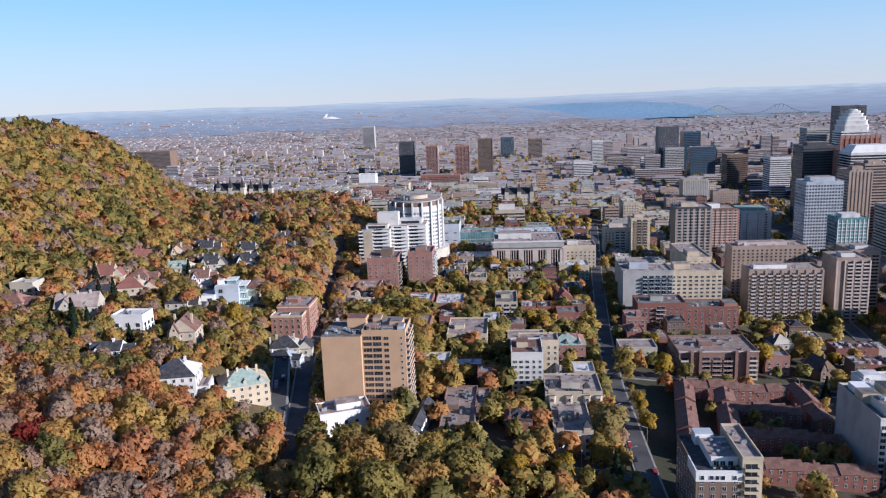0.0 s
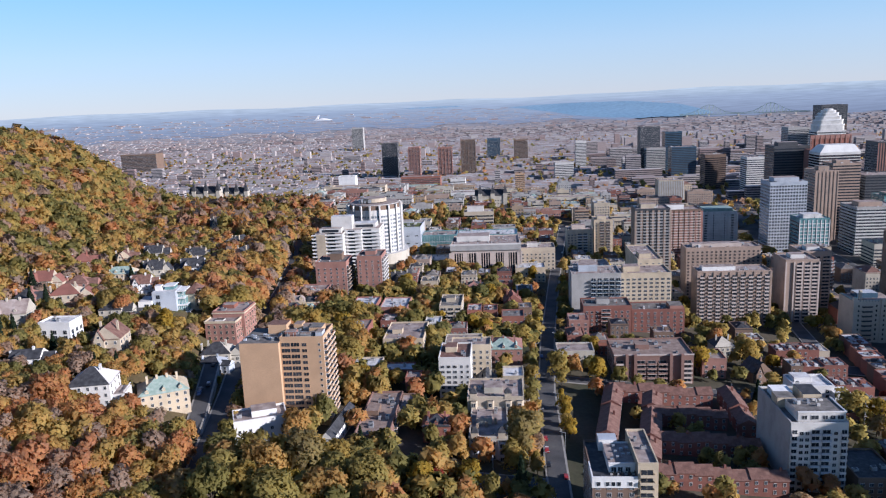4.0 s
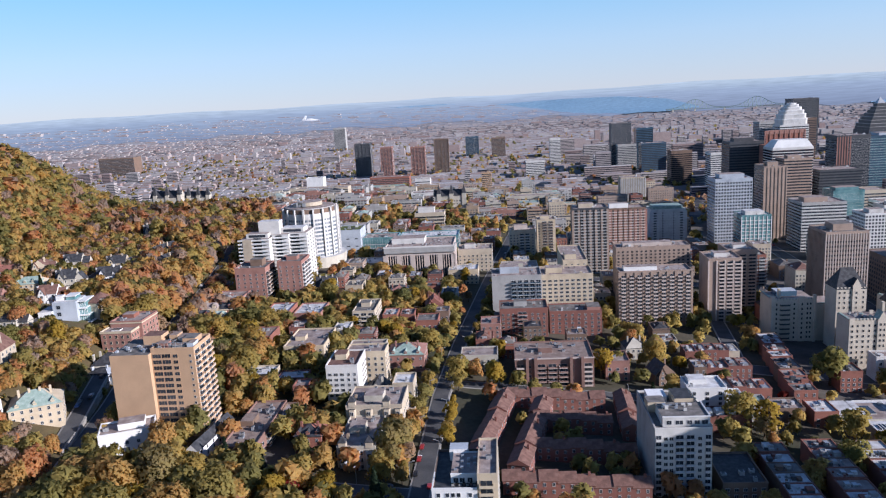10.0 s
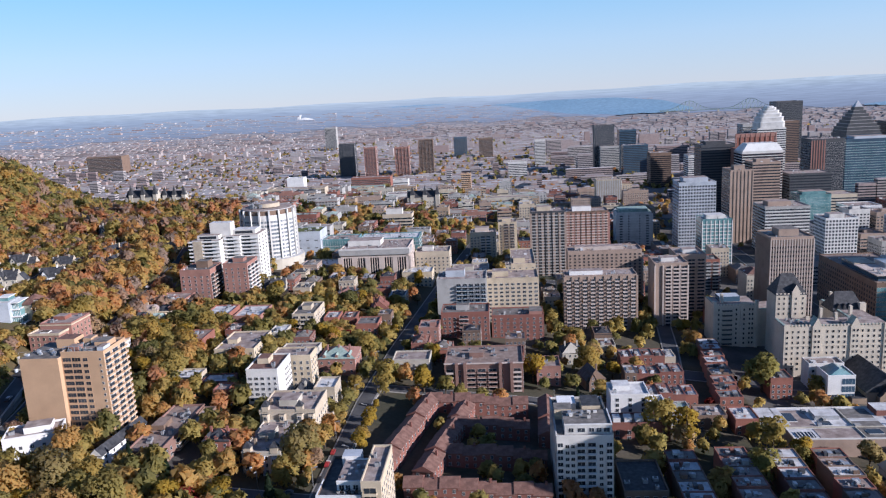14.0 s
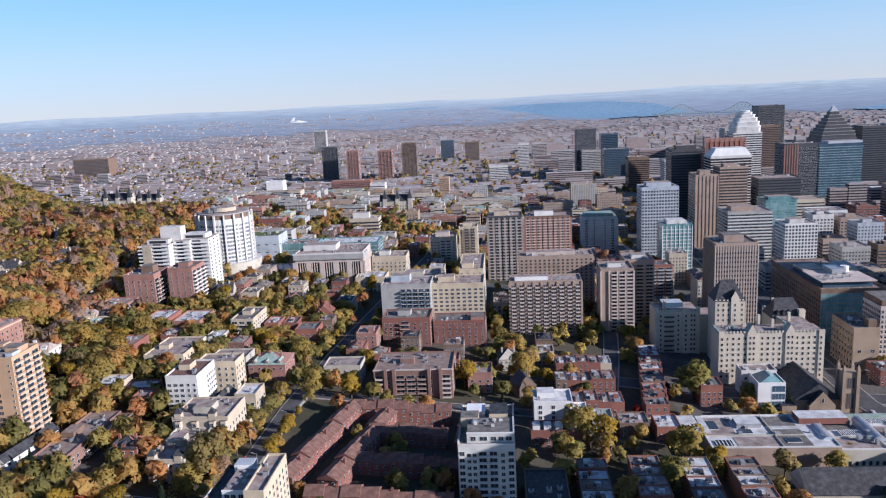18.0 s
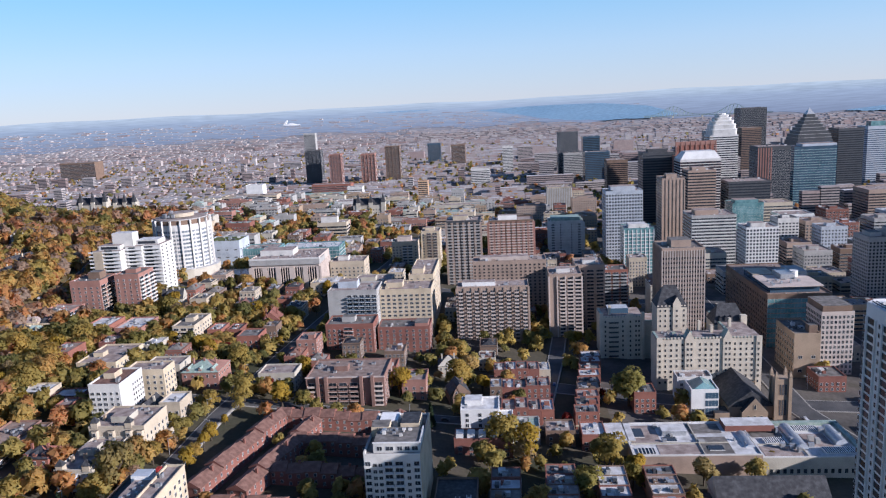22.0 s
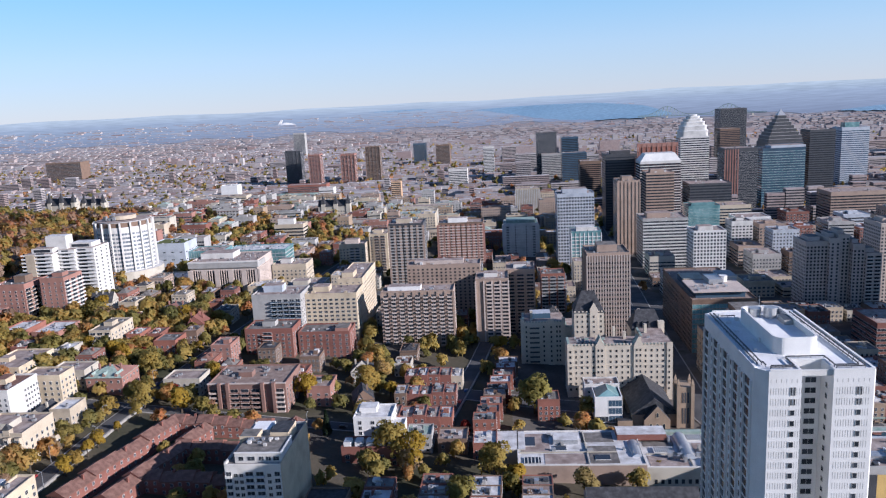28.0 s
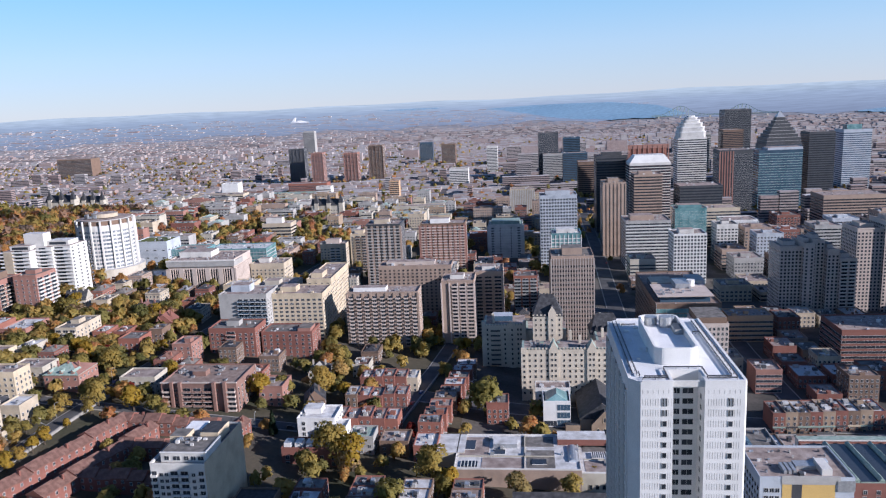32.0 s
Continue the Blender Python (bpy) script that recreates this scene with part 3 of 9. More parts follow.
def rooftop(parent, w, d, h, roof, wall, units, pent=None, parapet=0.9, off=(0, 0), near=True, far=False):
    x, y = off
    if not near and far:
        top = Mesh().box(x + 0.35, y + 0.35, h - 0.5, x + w - 0.35, y + d - 0.35, h + 0.02, roof)
        t = 0.4
        top.box(x - 0.06, y - 0.06, h, x + w + 0.06, y + t, h + parapet, wall, bottom=True).box(x - 0.06, y + d - t, h, x + w + 0.06, y + d + 0.06, h + parapet, wall, bottom=True)
        top.box(x - 0.06, y + t, h, x + t, y + d - t, h + parapet, wall).box(x + w - t, y + t, h, x + w + 0.06, y + d - t, h + parapet, wall)
        if pent:
            px, py, pw, pd, ph, pm = pent
            top.box(px, py, h - 0.3, px + pw, py + pd, h + ph, pm, top=roof)
        for i in range(4 + units * 2):
            a, b, c = (RND.uniform(1.2, 3.6), RND.uniform(1.2, 3.0), RND.uniform(0.8, 2.2)) if i < 4 else (RND.uniform(0.5, 1.2), RND.uniform(0.5, 1.2), RND.uniform(0.5, 1.3))
            ux, uy = x + RND.uniform(1.0, max(1.1, w - 4.2)), y + RND.uniform(1.0, max(1.1, d - 4.2))
            top.box(ux, uy, h - 0.1, ux + a, uy + b, h + c, RND.choice([METAL, GREYC, wall, WHITEROOF, CHARCOAL]))
        part("roof", top, parent)
        return
    deck = Mesh().box(x + 0.35, y + 0.35, h - 0.5, x + w - 0.35, y + d - 0.35, h + 0.02, roof)
    part("roof", deck, parent)
    ring = Mesh()
    t = 0.4
    ring.box(x - 0.06, y - 0.06, h, x + w + 0.06, y + t, h + parapet, wall, bottom=True).box(x - 0.06, y + d - t, h, x + w + 0.06, y + d + 0.06, h + parapet, wall, bottom=True)
    ring.box(x - 0.06, y + t, h, x + t, y + d - t, h + parapet, wall).box(x + w - t, y + t, h, x + w + 0.06, y + d - t, h + parapet, wall)
    part("parapet", ring, parent)
    if pent:
        px, py, pw, pd, ph, pm = pent
        part("penthouse", Mesh().box(px, py, h - 0.3, px + pw, py + pd, h + ph, pm, top=roof), parent)
    if not near and units:
        cl = Mesh()
        for i in range(5 + units * 2):
            big = i < 3
            a, b, c = (RND.uniform(1.2, 3.2), RND.uniform(1.2, 3.0), RND.uniform(0.8, 2.0)) if big else (RND.uniform(0.4, 1.1), RND.uniform(0.4, 1.1), RND.uniform(0.5, 1.1))
            ux, uy = x + RND.uniform(1.0, max(1.1, w - 4.2)), y + RND.uniform(1.0, max(1.1, d - 4.2))
            if pent and pent[0] - 2.5 < ux < pent[0] + pent[2] + 1 and pent[1] - 2.5 < uy < pent[1] + pent[3] + 1:
                continue
            cl.box(ux, uy, h - 0.1, ux + a, uy + b, h + c, RND.choice([METAL, GREYC, wall, WHITEROOF, CHARCOAL]))
        if cl.v:
            tagged(part("roof_clutter", cl, parent), kind="stuff")
        return
    for i in range(max(1, (units * 2 + 2) // 3) if units else 0):
        a, b, c = RND.uniform(0.8, 2.4), RND.uniform(0.8, 2.4), RND.uniform(0.6, 1.8)
        ux, uy = x + RND.uniform(1.2, max(1.3, w - 3.5)), y + RND.uniform(1.2, max(1.3, d - 3.5))
        if pent and pent[0] - 2.5 < ux < pent[0] + pent[2] + 1 and pent[1] - 2.5 < uy < pent[1] + pent[3] + 1:
            continue
        un = Mesh().box(ux, uy, h - 0.1, ux + a, uy + b, h + c, METAL)
        un.box(ux + a * 0.2, uy + b * 0.2, h + c, ux + a * 0.8, uy + b * 0.8, h + c + 0.25, CHARCOAL)
        part("roof_unit", un, parent)


def block(name, label, x, y, w, d, top, wall, roof=GRAVEL, rot=0.0, F=(), R=(), L=(), near=True, units=3, pent=None, category="building", base=None, parapet=0.9, group=""):
    """A flat-roofed building with its front left corner at x, y."""
    ends = [(x, y), (x + w, y), (x, y + d), (x + w, y + d)]
    z = min(ground(*p) for p in ends) - 0.3 if base is None else base
    h = top - z - parapet
    near = near and y < 500 and x < 400
    keep(x, y, x + w, y + d, 1.5)
    ob = thing(name, label, category, pose(x, y, z, 0, 0, rot), group)
    part("wall", Mesh().box(0, 0, -4, w, d, h, wall, top=roof), ob)
    rooftop(ob, w, d, h, roof, wall, units, pent, parapet, near=near, far=y > 600 or x > 420)
    joined = Mesh()
    for face, spec in (("F", F), ("R", R), ("L", L)):
        facade(ob, face, w, d, h, spec, near, joined=joined)
    if joined.v:
        tagged(part("glazing", joined, ob), kind="stuff")
    return ob


def win(cols, w=1.5, h=1.5, **k):
    return dict(kind="win", cols=cols, w=w, h=h, **k)


def bal(cols, **k):
    return dict(kind="bal", cols=cols, **k)


def band(h=1.5, **k):
    return dict(kind="band", h=h, **k)


def fin(cols, **k):
    return dict(kind="fin", cols=cols, **k)


# ---- apartment blocks and houses of the slope ----
tan = block("apartment_tower", "tan brick apartment tower with a blank end wall", -67.3, 324.5, 20.4, 20, 77.3, TAN, TARROOF,
            F=[win(2, 4.0, 1.75, a=0.02, b=0.46, fh=2.85, z0=2.2, mull=2, frame=TAN), win(1, 2.2, 1.5, a=0.48, b=0.64, fh=2.85, z0=2.2, frame=TAN), win(1, 0.8, 1.0, a=0.84, b=0.97, fh=2.85, z0=2.5, mull=0)],
            R=[bal(3, fh=2.85, z0=2.8, slab=TRIM, rail=TAN, depth=1.3)], units=12, pent=(12, 8, 6, 8, 2.6, TAN), category="apartment building")
part("end_block", Mesh().box(-18.5, -2.6, -4, 0.0, 21, 77.3 - ground(-66, 323) + 0.2, TAN, top=TARROOF), tan, "blank tan brick end block")
part("penthouse", Mesh().box(-9, 12, 30, 0, 20, 77.3 - ground(-66, 323) + 4.5, TAN, top=BROWNROOF), tan)
for i in range(9):
    part("roof_unit", Mesh().box(-17.5 + i * 1.9, 1 + (i * 5) % 7, 30, -16.3 + i * 1.9, 2.4 + (i * 5) % 7, 77.3 - ground(-66, 323) + 1.1 + 0.3 * (i % 3), METAL if i % 2 else BLUEGREY), tan)
tz = tan.location.z
tt = 77.3 - tz
for i in range(7):
    part("roof_frame", Mesh().box(1 + i * 2.7, 0.6, tt - 0.9, 1.2 + i * 2.7, 0.8, tt + 2.2, METAL).box(1 + i * 2.7, 0.6, tt + 2.1, 3.6 + i * 2.7, 0.8, tt + 2.3, METAL, bottom=True), tan, "thin metal terrace frame")
for x0, y0, w0, d0, h0, m0 in ((2, 3, 5, 4, 2.4, PINKB), (8, 12, 4, 3, 2.0, METAL), (3, 14, 4, 6, 2.6, TAN), (16.5, 2, 3, 6, 2.2, BLUEGREY), (9, 3, 6, 3, 1.2, GREYC), (4, 16, 10, 3, 1.8, METAL)):
    part("roof_room", Mesh().box(x0, y0, tt - 0.95, x0 + w0, y0 + d0, tt - 0.9 + h0, m0, top=PINKROOF), tan)
part("railing", Mesh().box(-18.4, -2.5, tt + 1.1, 0, -2.4, tt + 1.25, METAL, bottom=True).box(-18.4, -2.5, tt + 0.1, -18.3, -2.4, tt + 1.2, METAL).box(-9, -2.5, tt + 0.1, -8.9, -2.4, tt + 1.2, METAL).box(-0.2, -2.5, tt + 0.1, -0.1, -2.4, tt + 1.2, METAL), tan, "pale roof railing")
keep(-87, 319, -66, 346, 2)

block("apartment_house", "white stucco low apartment house beside the tan tower", -82, 297, 23, 14, 47.8, WHITE, GRAVEL, rot=22, F=[win(5, 1.2, 1.5, fh=3.0)], R=[win(4, 1.2, 1.5, fh=3.0)], units=14, pent=(8, 4, 11, 8, 2.8, WHITE), category="apartment building")
block("apartment_block", "white painted seven-storey apartment block", 1.6, 368, 16.5, 24, 50.8, OFFWHITE, BROWNROOF, F=[win(3, 1.9, 1.4, fh=2.85, a=0.02, b=0.6, mull=2), win(2, 1.1, 1.4, fh=2.85, a=0.62, b=1.0)], R=[win(5, 1.2, 1.3, fh=2.85, a=0.5, b=1)], units=6, pent=(3, 10, 6, 8, 3, CREAM), category="apartment building")
block("apartment_block", "cream stone apartment block behind the white one", 6, 396, 22, 14, 48, CREAM, GRAVEL, F=[win(6, 1.2, 1.6, fh=3.2)], R=[win(4, 1.2, 1.6, fh=3.2)], units=5, category="apartment building")
block("apartment_block", "cream stone five-storey apartment block", -36, 420, 24, 34, 44.3, CREAM, GRAVEL, F=[win(6, 1.3, 1.7, fh=3.1)], R=[win(8, 1.3, 1.7, fh=3.1)], units=8, pent=(4, 12, 6, 6, 2.6, CREAM), category="apartment building")
block("apartment_block", "long brown brick apartment block with a cluttered flat roof", -31, 303, 15.5, 50, 38.8, BROWNRED, PINKROOF, F=[win(4, 1.5, 1.6, fh=2.9)], R=[win(3, 1.6, 1.5, fh=2.9, a=0.02, b=0.25), bal(3, fh=2.9, a=0.3, b=0.62, rail=BROWN), win(4, 1.6, 1.5, fh=2.9, a=0.66, b=0.98)], units=22, pent=(1.5, 22, 6, 9, 2.6, BROWN), category="apartment building")
block("apartment_wing", "brown brick rear wing of the apartment block", -15.2, 330, 6, 22, 38, BROWN, GRAVEL, F=[win(1, 1.5, 1.5)], R=[win(6, 1.5, 1.5)], units=3, category="apartment building")
sa = block("stone_apartments", "beige stone apartment house with turrets and dormers", 17.5, 338, 27, 24, 41.6, BUFF, GRAVEL, F=[win(7, 1.3, 1.7, fh=3.2)], R=[win(6, 1.3, 1.7, fh=3.2)], units=14, pent=(8, 6, 9, 9, 3, LIMESTONE), category="apartment building")
sb = block("stone_apartments", "beige stone front wing with blue-grey bays", 19.5, 306, 17, 32, 36.5, LIMESTONE, GRAVEL, F=[win(4, 1.5, 1.8, fh=3.2)], R=[win(6, 1.3, 1.7, fh=3.2)], units=10, pent=(3, 14, 7, 8, 3, LIMESTONE), category="apartment building")
for ob, gx1, gy1, up, xs in ((sa, 17.5, 338, 41.6, (3.0, 11.0, 19.5, 25.0)), (sb, 19.5, 306, 36.5, (2.6, 8.5, 14.4))):
    zb = up - ob.location.z
    for k, x in enumerate(xs):
        bay = part("bay", Mesh().prism([(x - 1.9, 0.02), (x - 1.2, -1.2), (x + 1.2, -1.2), (x + 1.9, 0.02)], 0, zb - 2.0, BLUEGREY if ob is sb else BUFF, SLATE), ob, "projecting window bay")
        for f in range(3):
            part("window", window_mesh(1.5, 1.7, TRIM, GLASS, 1), bay, at=pose(x, -1.2, zb - 4.0 - f * 3.2))
        if k % 2 == 0:
            part("turret", Mesh().box(x - 1.6, -0.3, zb - 1.0, x + 1.6, 2.6, zb + 1.6, BUFF).hip(x - 1.6, -0.3, x + 1.6, 2.6, zb + 1.9, 2.4, SLATE, over=0.2), ob, "small turret with a slate cap")
    for k in range(4):
        part("chimney", Mesh().box(3 + k * 4, 8 + 3 * (k % 3), zb - 1, 4.1 + k * 4, 9.4 + 3 * (k % 3), zb + 1.8, BROWNSTONE), ob)
block("town_house", "beige brick house with a white roof", 34.5, 374, 11, 15, 38, BUFF, WHITEROOF, F=[win(3, 1.3, 1.6, fh=3.2)], R=[win(4, 1.3, 1.6, fh=3.2)], units=3, category="house")
block("town_house", "small beige flat-roofed house", 38, 356, 10, 9, 31.5, BUFF, GRAVEL, F=[win(2)], R=[win(2)], units=1, category="house")
block("apartment_tower", "grey apartment block with pale blue balconies", 85.4, 540, 36, 26, 52.4, GREYC, GRAVEL, F=[dict(kind="bal", cols=5, fh=2.9, a=0.38, b=1.0, rail=BLUEGL, slab=WHITE, depth=1.8)], R=[win(6, 1.4, 1.4)], units=10, pent=(6, 10, 14, 10, 5, BLUEGREY), category="apartment building")
block("apartment_tower", "cream apartment block with a long side wing", 121.7, 550.5, 38, 28, 49.5, CREAM, GRAVEL, F=[win(9, 2.4, 1.5, fh=3.0, mull=2)], R=[win(6, 1.4, 1.5, fh=3.0)], units=7, pent=(4, 8, 12, 10, 4, CREAM), category="apartment building")
block("apartment_tower", "cream apartment rear wing", 140, 579, 19, 58, 53.5, CREAM, GRAVEL, F=[win(4, 1.5, 1.5)], R=[win(14, 1.4, 1.5, fh=3.0)], units=10, pent=(2, 6, 9, 14, 4, CREAM), category="apartment building")
block("apartment_tower", "wide taupe apartment tower with rows of balconies", 178.4, 548.5, 52, 20, 50, TAUPE, GRAVEL, F=[bal(9, fh=2.75, z0=2.5, slab=PALETAUPE, rail=PALETAUPE, depth=1.4, w=3.3, door=0.42), fin(9, mat=TAUPE, t=0.7, depth=0.5, top=0.0)], R=[win(4, 1.2, 1.4, fh=2.75)], units=6, pent=(4, 5, 24, 8, 3, WHITE), category="apartment building", near=False)
block("apartment_tower", "wide taupe apartment tower behind its twin", 187.5, 623, 60, 20, 52.5, TAUPE, GRAVEL, F=[win(16, 1.5, 1.4, fh=2.75, frame=TAUPE)], R=[bal(4, fh=2.75)], units=16, pent=(6, 5, 40, 9, 3, PALETAUPE), category="apartment building", near=False)
block("apartment_tower", "taupe apartment tower with white balcony stacks", 245.9, 563, 24, 26, 54, TAUPE, GRAVEL, F=[bal(3, fh=2.75, a=0.3, b=1.0, depth=1.2, slab=PALETAUPE, rail=PALETAUPE), fin(4, mat=PALETAUPE, depth=0.9, t=0.5)], R=[win(5, 1.2, 1.4, fh=2.75)], units=12, pent=(6, 8, 10, 9, 3, OFFWHITE), category="apartment building", near=False)
block("apartment_tower", "taupe apartment tower beside its twin", 268, 590, 22, 28, 54, TAUPE, GRAVEL, F=[bal(3, fh=2.75, depth=1.2, slab=PALETAUPE, rail=TAUPE)], R=[win(5, 1.2, 1.4, fh=2.75)], units=12, pent=(6, 8, 10, 9, 3, OFFWHITE), category="apartment building", near=False)
block("apartment_block", "dark red brick apartments with recessed balconies", 90.4, 507, 33, 22, 37.1, DARKRED, TARROOF, F=[bal(1, fh=3.0, a=0.35, b=0.6, rail=RED), win(3, 1.5, 1.5, a=0.02, b=0.34), win(3, 1.5, 1.5, a=0.62, b=0.98)], R=[win(5, 1.5, 1.5)], units=5, pent=(10, 8, 9, 7, 3.5, GREYC), category="apartment building")
block("apartment_block", "red brick apartment block with a tall side wall", 125, 514, 36, 20, 32, DARKRED, TARROOF, F=[win(8, 1.5, 1.5)], R=[win(4, 1.3, 1.5)], units=5, pent=(26, 0.5, 9, 12, 3, PINKB), category="apartment building")
block("apartment_block", "brown brick apartment block with a wide gravel roof", 98.9, 420, 45, 31, 32.1, BROWNRED, PINKROOF, F=[bal(1, fh=2.8, a=0.01, b=0.13, slab=PALETAUPE, rail=PALETAUPE, depth=1.6), win(1, 1.4, 1.5, a=0.15, b=0.23, fh=2.8), bal(3, fh=2.8, a=0.27, b=0.68, slab=PALETAUPE, rail=BROWNRED, depth=1.7), win(1, 1.4, 1.5, a=0.70, b=0.76, fh=2.8), bal(1, fh=2.8, a=0.86, b=0.99, slab=PALETAUPE, rail=PALETAUPE, depth=1.6)], R=[win(6, 1.5, 1.5, fh=2.8)], L=[win(6, 1.5, 1.5, fh=2.8)], units=26, pent=(14, 12, 8, 6, 3, BROWNRED), category="apartment building")
brown_flats = [o for o in scene.objects if o.name.startswith("apartment_block") and o.parent is None][-1]
for x in (6.2, 11.0, 31.2, 37.6):
    part("pier", Mesh().box(x, -2.0, -4, x + 1.7, 0.0, 32.1 - brown_flats.location.z + 0.6, BROWNRED), brown_flats, "projecting brick pier")
part("roof_edge", Mesh().box(-0.3, -0.3, 32.1 - brown_flats.location.z - 0.5, 45.3, 0.5, 32.1 - brown_flats.location.z + 0.15, PALETAUPE, bottom=True), brown_flats)

# white tower over the terrace houses
pale = block("apartment_tower", "pale grey apartment tower with balconies and a blank cream side wall", 154.4, 303, 23, 40, 43.4, OFFWHITE, TARROOF, F=[bal(1, a=0.0, b=0.13, fh=2.85, rail=OFFWHITE, depth=1.2), win(2, 1.5, 1.4, a=0.14, b=0.34, fh=2.85), bal(2, a=0.34, b=0.72, fh=2.85, slab=OFFWHITE, rail=BLUEGREY, depth=1.0), win(1, 1.5, 1.4, a=0.72, b=0.86, fh=2.85), bal(1, a=0.87, b=1.0, fh=2.85, rail=OFFWHITE, depth=1.2)], units=0, category="apartment building")
ph = 43.4 - pale.location.z - 0.9
part("side_wall", Mesh().box(-0.35, 0.4, -4, 0.02, 40, ph + 1.2, GREYC, bottom=True), pale, "blank grey side wall")
part("side_wall", Mesh().box(22.98, 0.4, -4, 23.35, 40, ph + 1.2, CREAM, bottom=True), pale, "blank cream side wall")
top_floor = part("penthouse", Mesh().box(3.6, 2.6, ph - 0.3, 22.9, 18, ph + 4.2, OFFWHITE, top=TARROOF), pale, "set-back white top floor")
for x, w in ((6.2, 2.0), (10.4, 3.0), (14.6, 2.0), (17.6, 2.0), (20.8, 2.4)):
    part("window", window_mesh(w, 1.7, TRIM, GLASS, 1), top_floor, at=pose(x, 2.6, ph + 2.0))
part("roof_rim", Mesh().box(3.4, 2.4, ph + 4.2, 23.1, 2.9, ph + 4.7, WHITE, bottom=True).box(22.5, 2.9, ph + 4.2, 23.1, 18, ph + 4.7, WHITE, bottom=True), top_floor)
part("stair_head", Mesh().box(0.4, 17.5, ph - 0.3, 8.0, 25, ph + 4.6, CREAM, top=TARROOF), pale, "cream rooftop block with a tar roof")
part("stair_head", Mesh().box(12.6, 21, ph - 0.3, 20.6, 33, ph + 4.6, CREAM, top=SLATE), pale, "cream rooftop block with a blue-grey roof")
part("stair_head", Mesh().box(2.4, 27, ph - 0.3, 10.5, 36, ph + 3.2, WHITE, top=DECK), pale, "white rooftop plant room")
for i in range(12):
    x, y = RND.uniform(5, 20), RND.uniform(4, 15)
    part("roof_unit", Mesh().box(x, y, ph + 4.1, x + RND.uniform(0.5, 1.8), y + RND.uniform(0.5, 1.6), ph + RND.uniform(4.6, 5.6), METAL if i % 2 else OFFWHITE), pale)
for i in range(5):
    part("vent", Mesh().box(9 + i * 0.7, 19 + i * 0.5, ph - 0.1, 9.5 + i * 0.7, 19.5 + i * 0.5, ph + 1.5, METAL), pale)
block("low_building", "long low building with a blue-grey flat roof", 181.4, 300, 18, 27, 20, BROWN, SLATE, F=[win(5, 1.6, 1.4)], units=5)
terr = block("apartment_tower", "brown and white apartment block with stepped penthouse terraces", 66.5, 252, 16, 30, 46.3, BROWN, SLATE, F=[win(4, 1.5, 1.5, fh=2.9)], L=[win(8, 1.4, 1.5, fh=2.9)], units=0, category="apartment building")
tz = 46.3 - (min(ground(66.5, 252), ground(82.5, 252), ground(66.5, 282)) - 0.3) - 0.9
part("terrace_wall", Mesh().box(-0.15, -0.15, tz - 3.2, 16.1, 0.45, tz + 1.0, WHITE, bottom=True).box(-0.15, 0.45, tz - 3.2, 0.35, 12, tz + 1.0, WHITE, bottom=True), terr, "white rendered terrace parapet")
for x in (2.2, 5.4, 7.4, 9.4, 13.5):
    part("window", window_mesh(1.3, 1.5, WHITE, GLASS, 0), terr, at=pose(x, -0.17, tz - 1.6))
part("penthouse", Mesh().box(6.5, 5, tz - 0.1, 16, 22, tz + 3.3, WHITE, top=GRAVEL).box(6.4, 4.9, tz + 3.3, 16.1, 5.3, tz + 3.9, WHITE).box(6.4, 21.7, tz + 3.3, 16.1, 22.1, tz + 3.9, WHITE), terr, "white penthouse with gravel roof")
for x in (8.3, 10.6, 13.4):
    part("window", window_mesh(1.7, 1.7, WHITE, GLASS, 1), terr, at=pose(x, 5, tz + 1.4))
part("stair_head", Mesh().box(5, 22.3, tz - 0.1, 12, 28, tz + 4.6, WHITE, top=BLUEGREY), terr)
for i in range(7):
    part("planter", Mesh().box(6.8 + i * 1.3, 3.0 + (i % 2) * 0.6, tz - 0.05, 7.7 + i * 1.3, 3.6 + (i % 2) * 0.6, tz + 0.9, BROWN if i % 2 else GREYC, top=EVERGREEN), terr)
for i in range(8):
    part("roof_unit", Mesh().box(7.5 + (i * 2.3) % 7, 8 + i * 1.5, tz + 3.2, 8.6 + (i * 2.3) % 7, 9 + i * 1.5, tz + 3.9 + 0.2 * (i % 3), METAL), terr)
stack = block("apartment_tower", "cream balcony wing of the terraced apartment block", 82.7, 252.6, 7.2, 28, 51.5, CREAM, GRAVEL, F=[bal(1, fh=2.9, depth=1.6, slab=CREAM, rail=CREAM, a=0.02, b=0.86)], R=[win(7, 1.4, 1.5, fh=2.9)], units=4, category="apartment building")

# ---- tall white tower at the east end ----
PRX, PRY, PRW, PRD, PRT = 335.0, 225.5, 29.8, 56.0, 108.4
prz = ground(350, 250) - 0.5
prh = PRT - prz
keep(PRX, PRY, PRX + PRW, PRY + PRD, 4)
tower = thing("apartment_tower", "tall white precast concrete apartment tower with chamfered corners", "apartment building", pose(PRX, PRY, prz))
ch = 3.2
SL, SR = 11.2, 19.2
body = Mesh()
body.prism([(0, ch), (ch * 0.9, 0), (SL, 0), (SL, 8.0), (SR, 8.0), (SR, 0), (PRW - 0.5, 0), (PRW, 0.5), (PRW, PRD - 0.5), (PRW - ch, PRD), (ch, PRD), (0, PRD - ch)], -5, prh, WHITE, DECK)
part("wall", body, tower)
slit = bay_mesh("slit", [(-0.05, -0.03, -0.95, 0.05, 0.05, 0.95, GREYC)])
strip = bay_mesh("spandrel", [(-5.0, -0.05, -0.06, 5.0, 0.02, 0.06, OFFWHITE)])
fh = 3.0
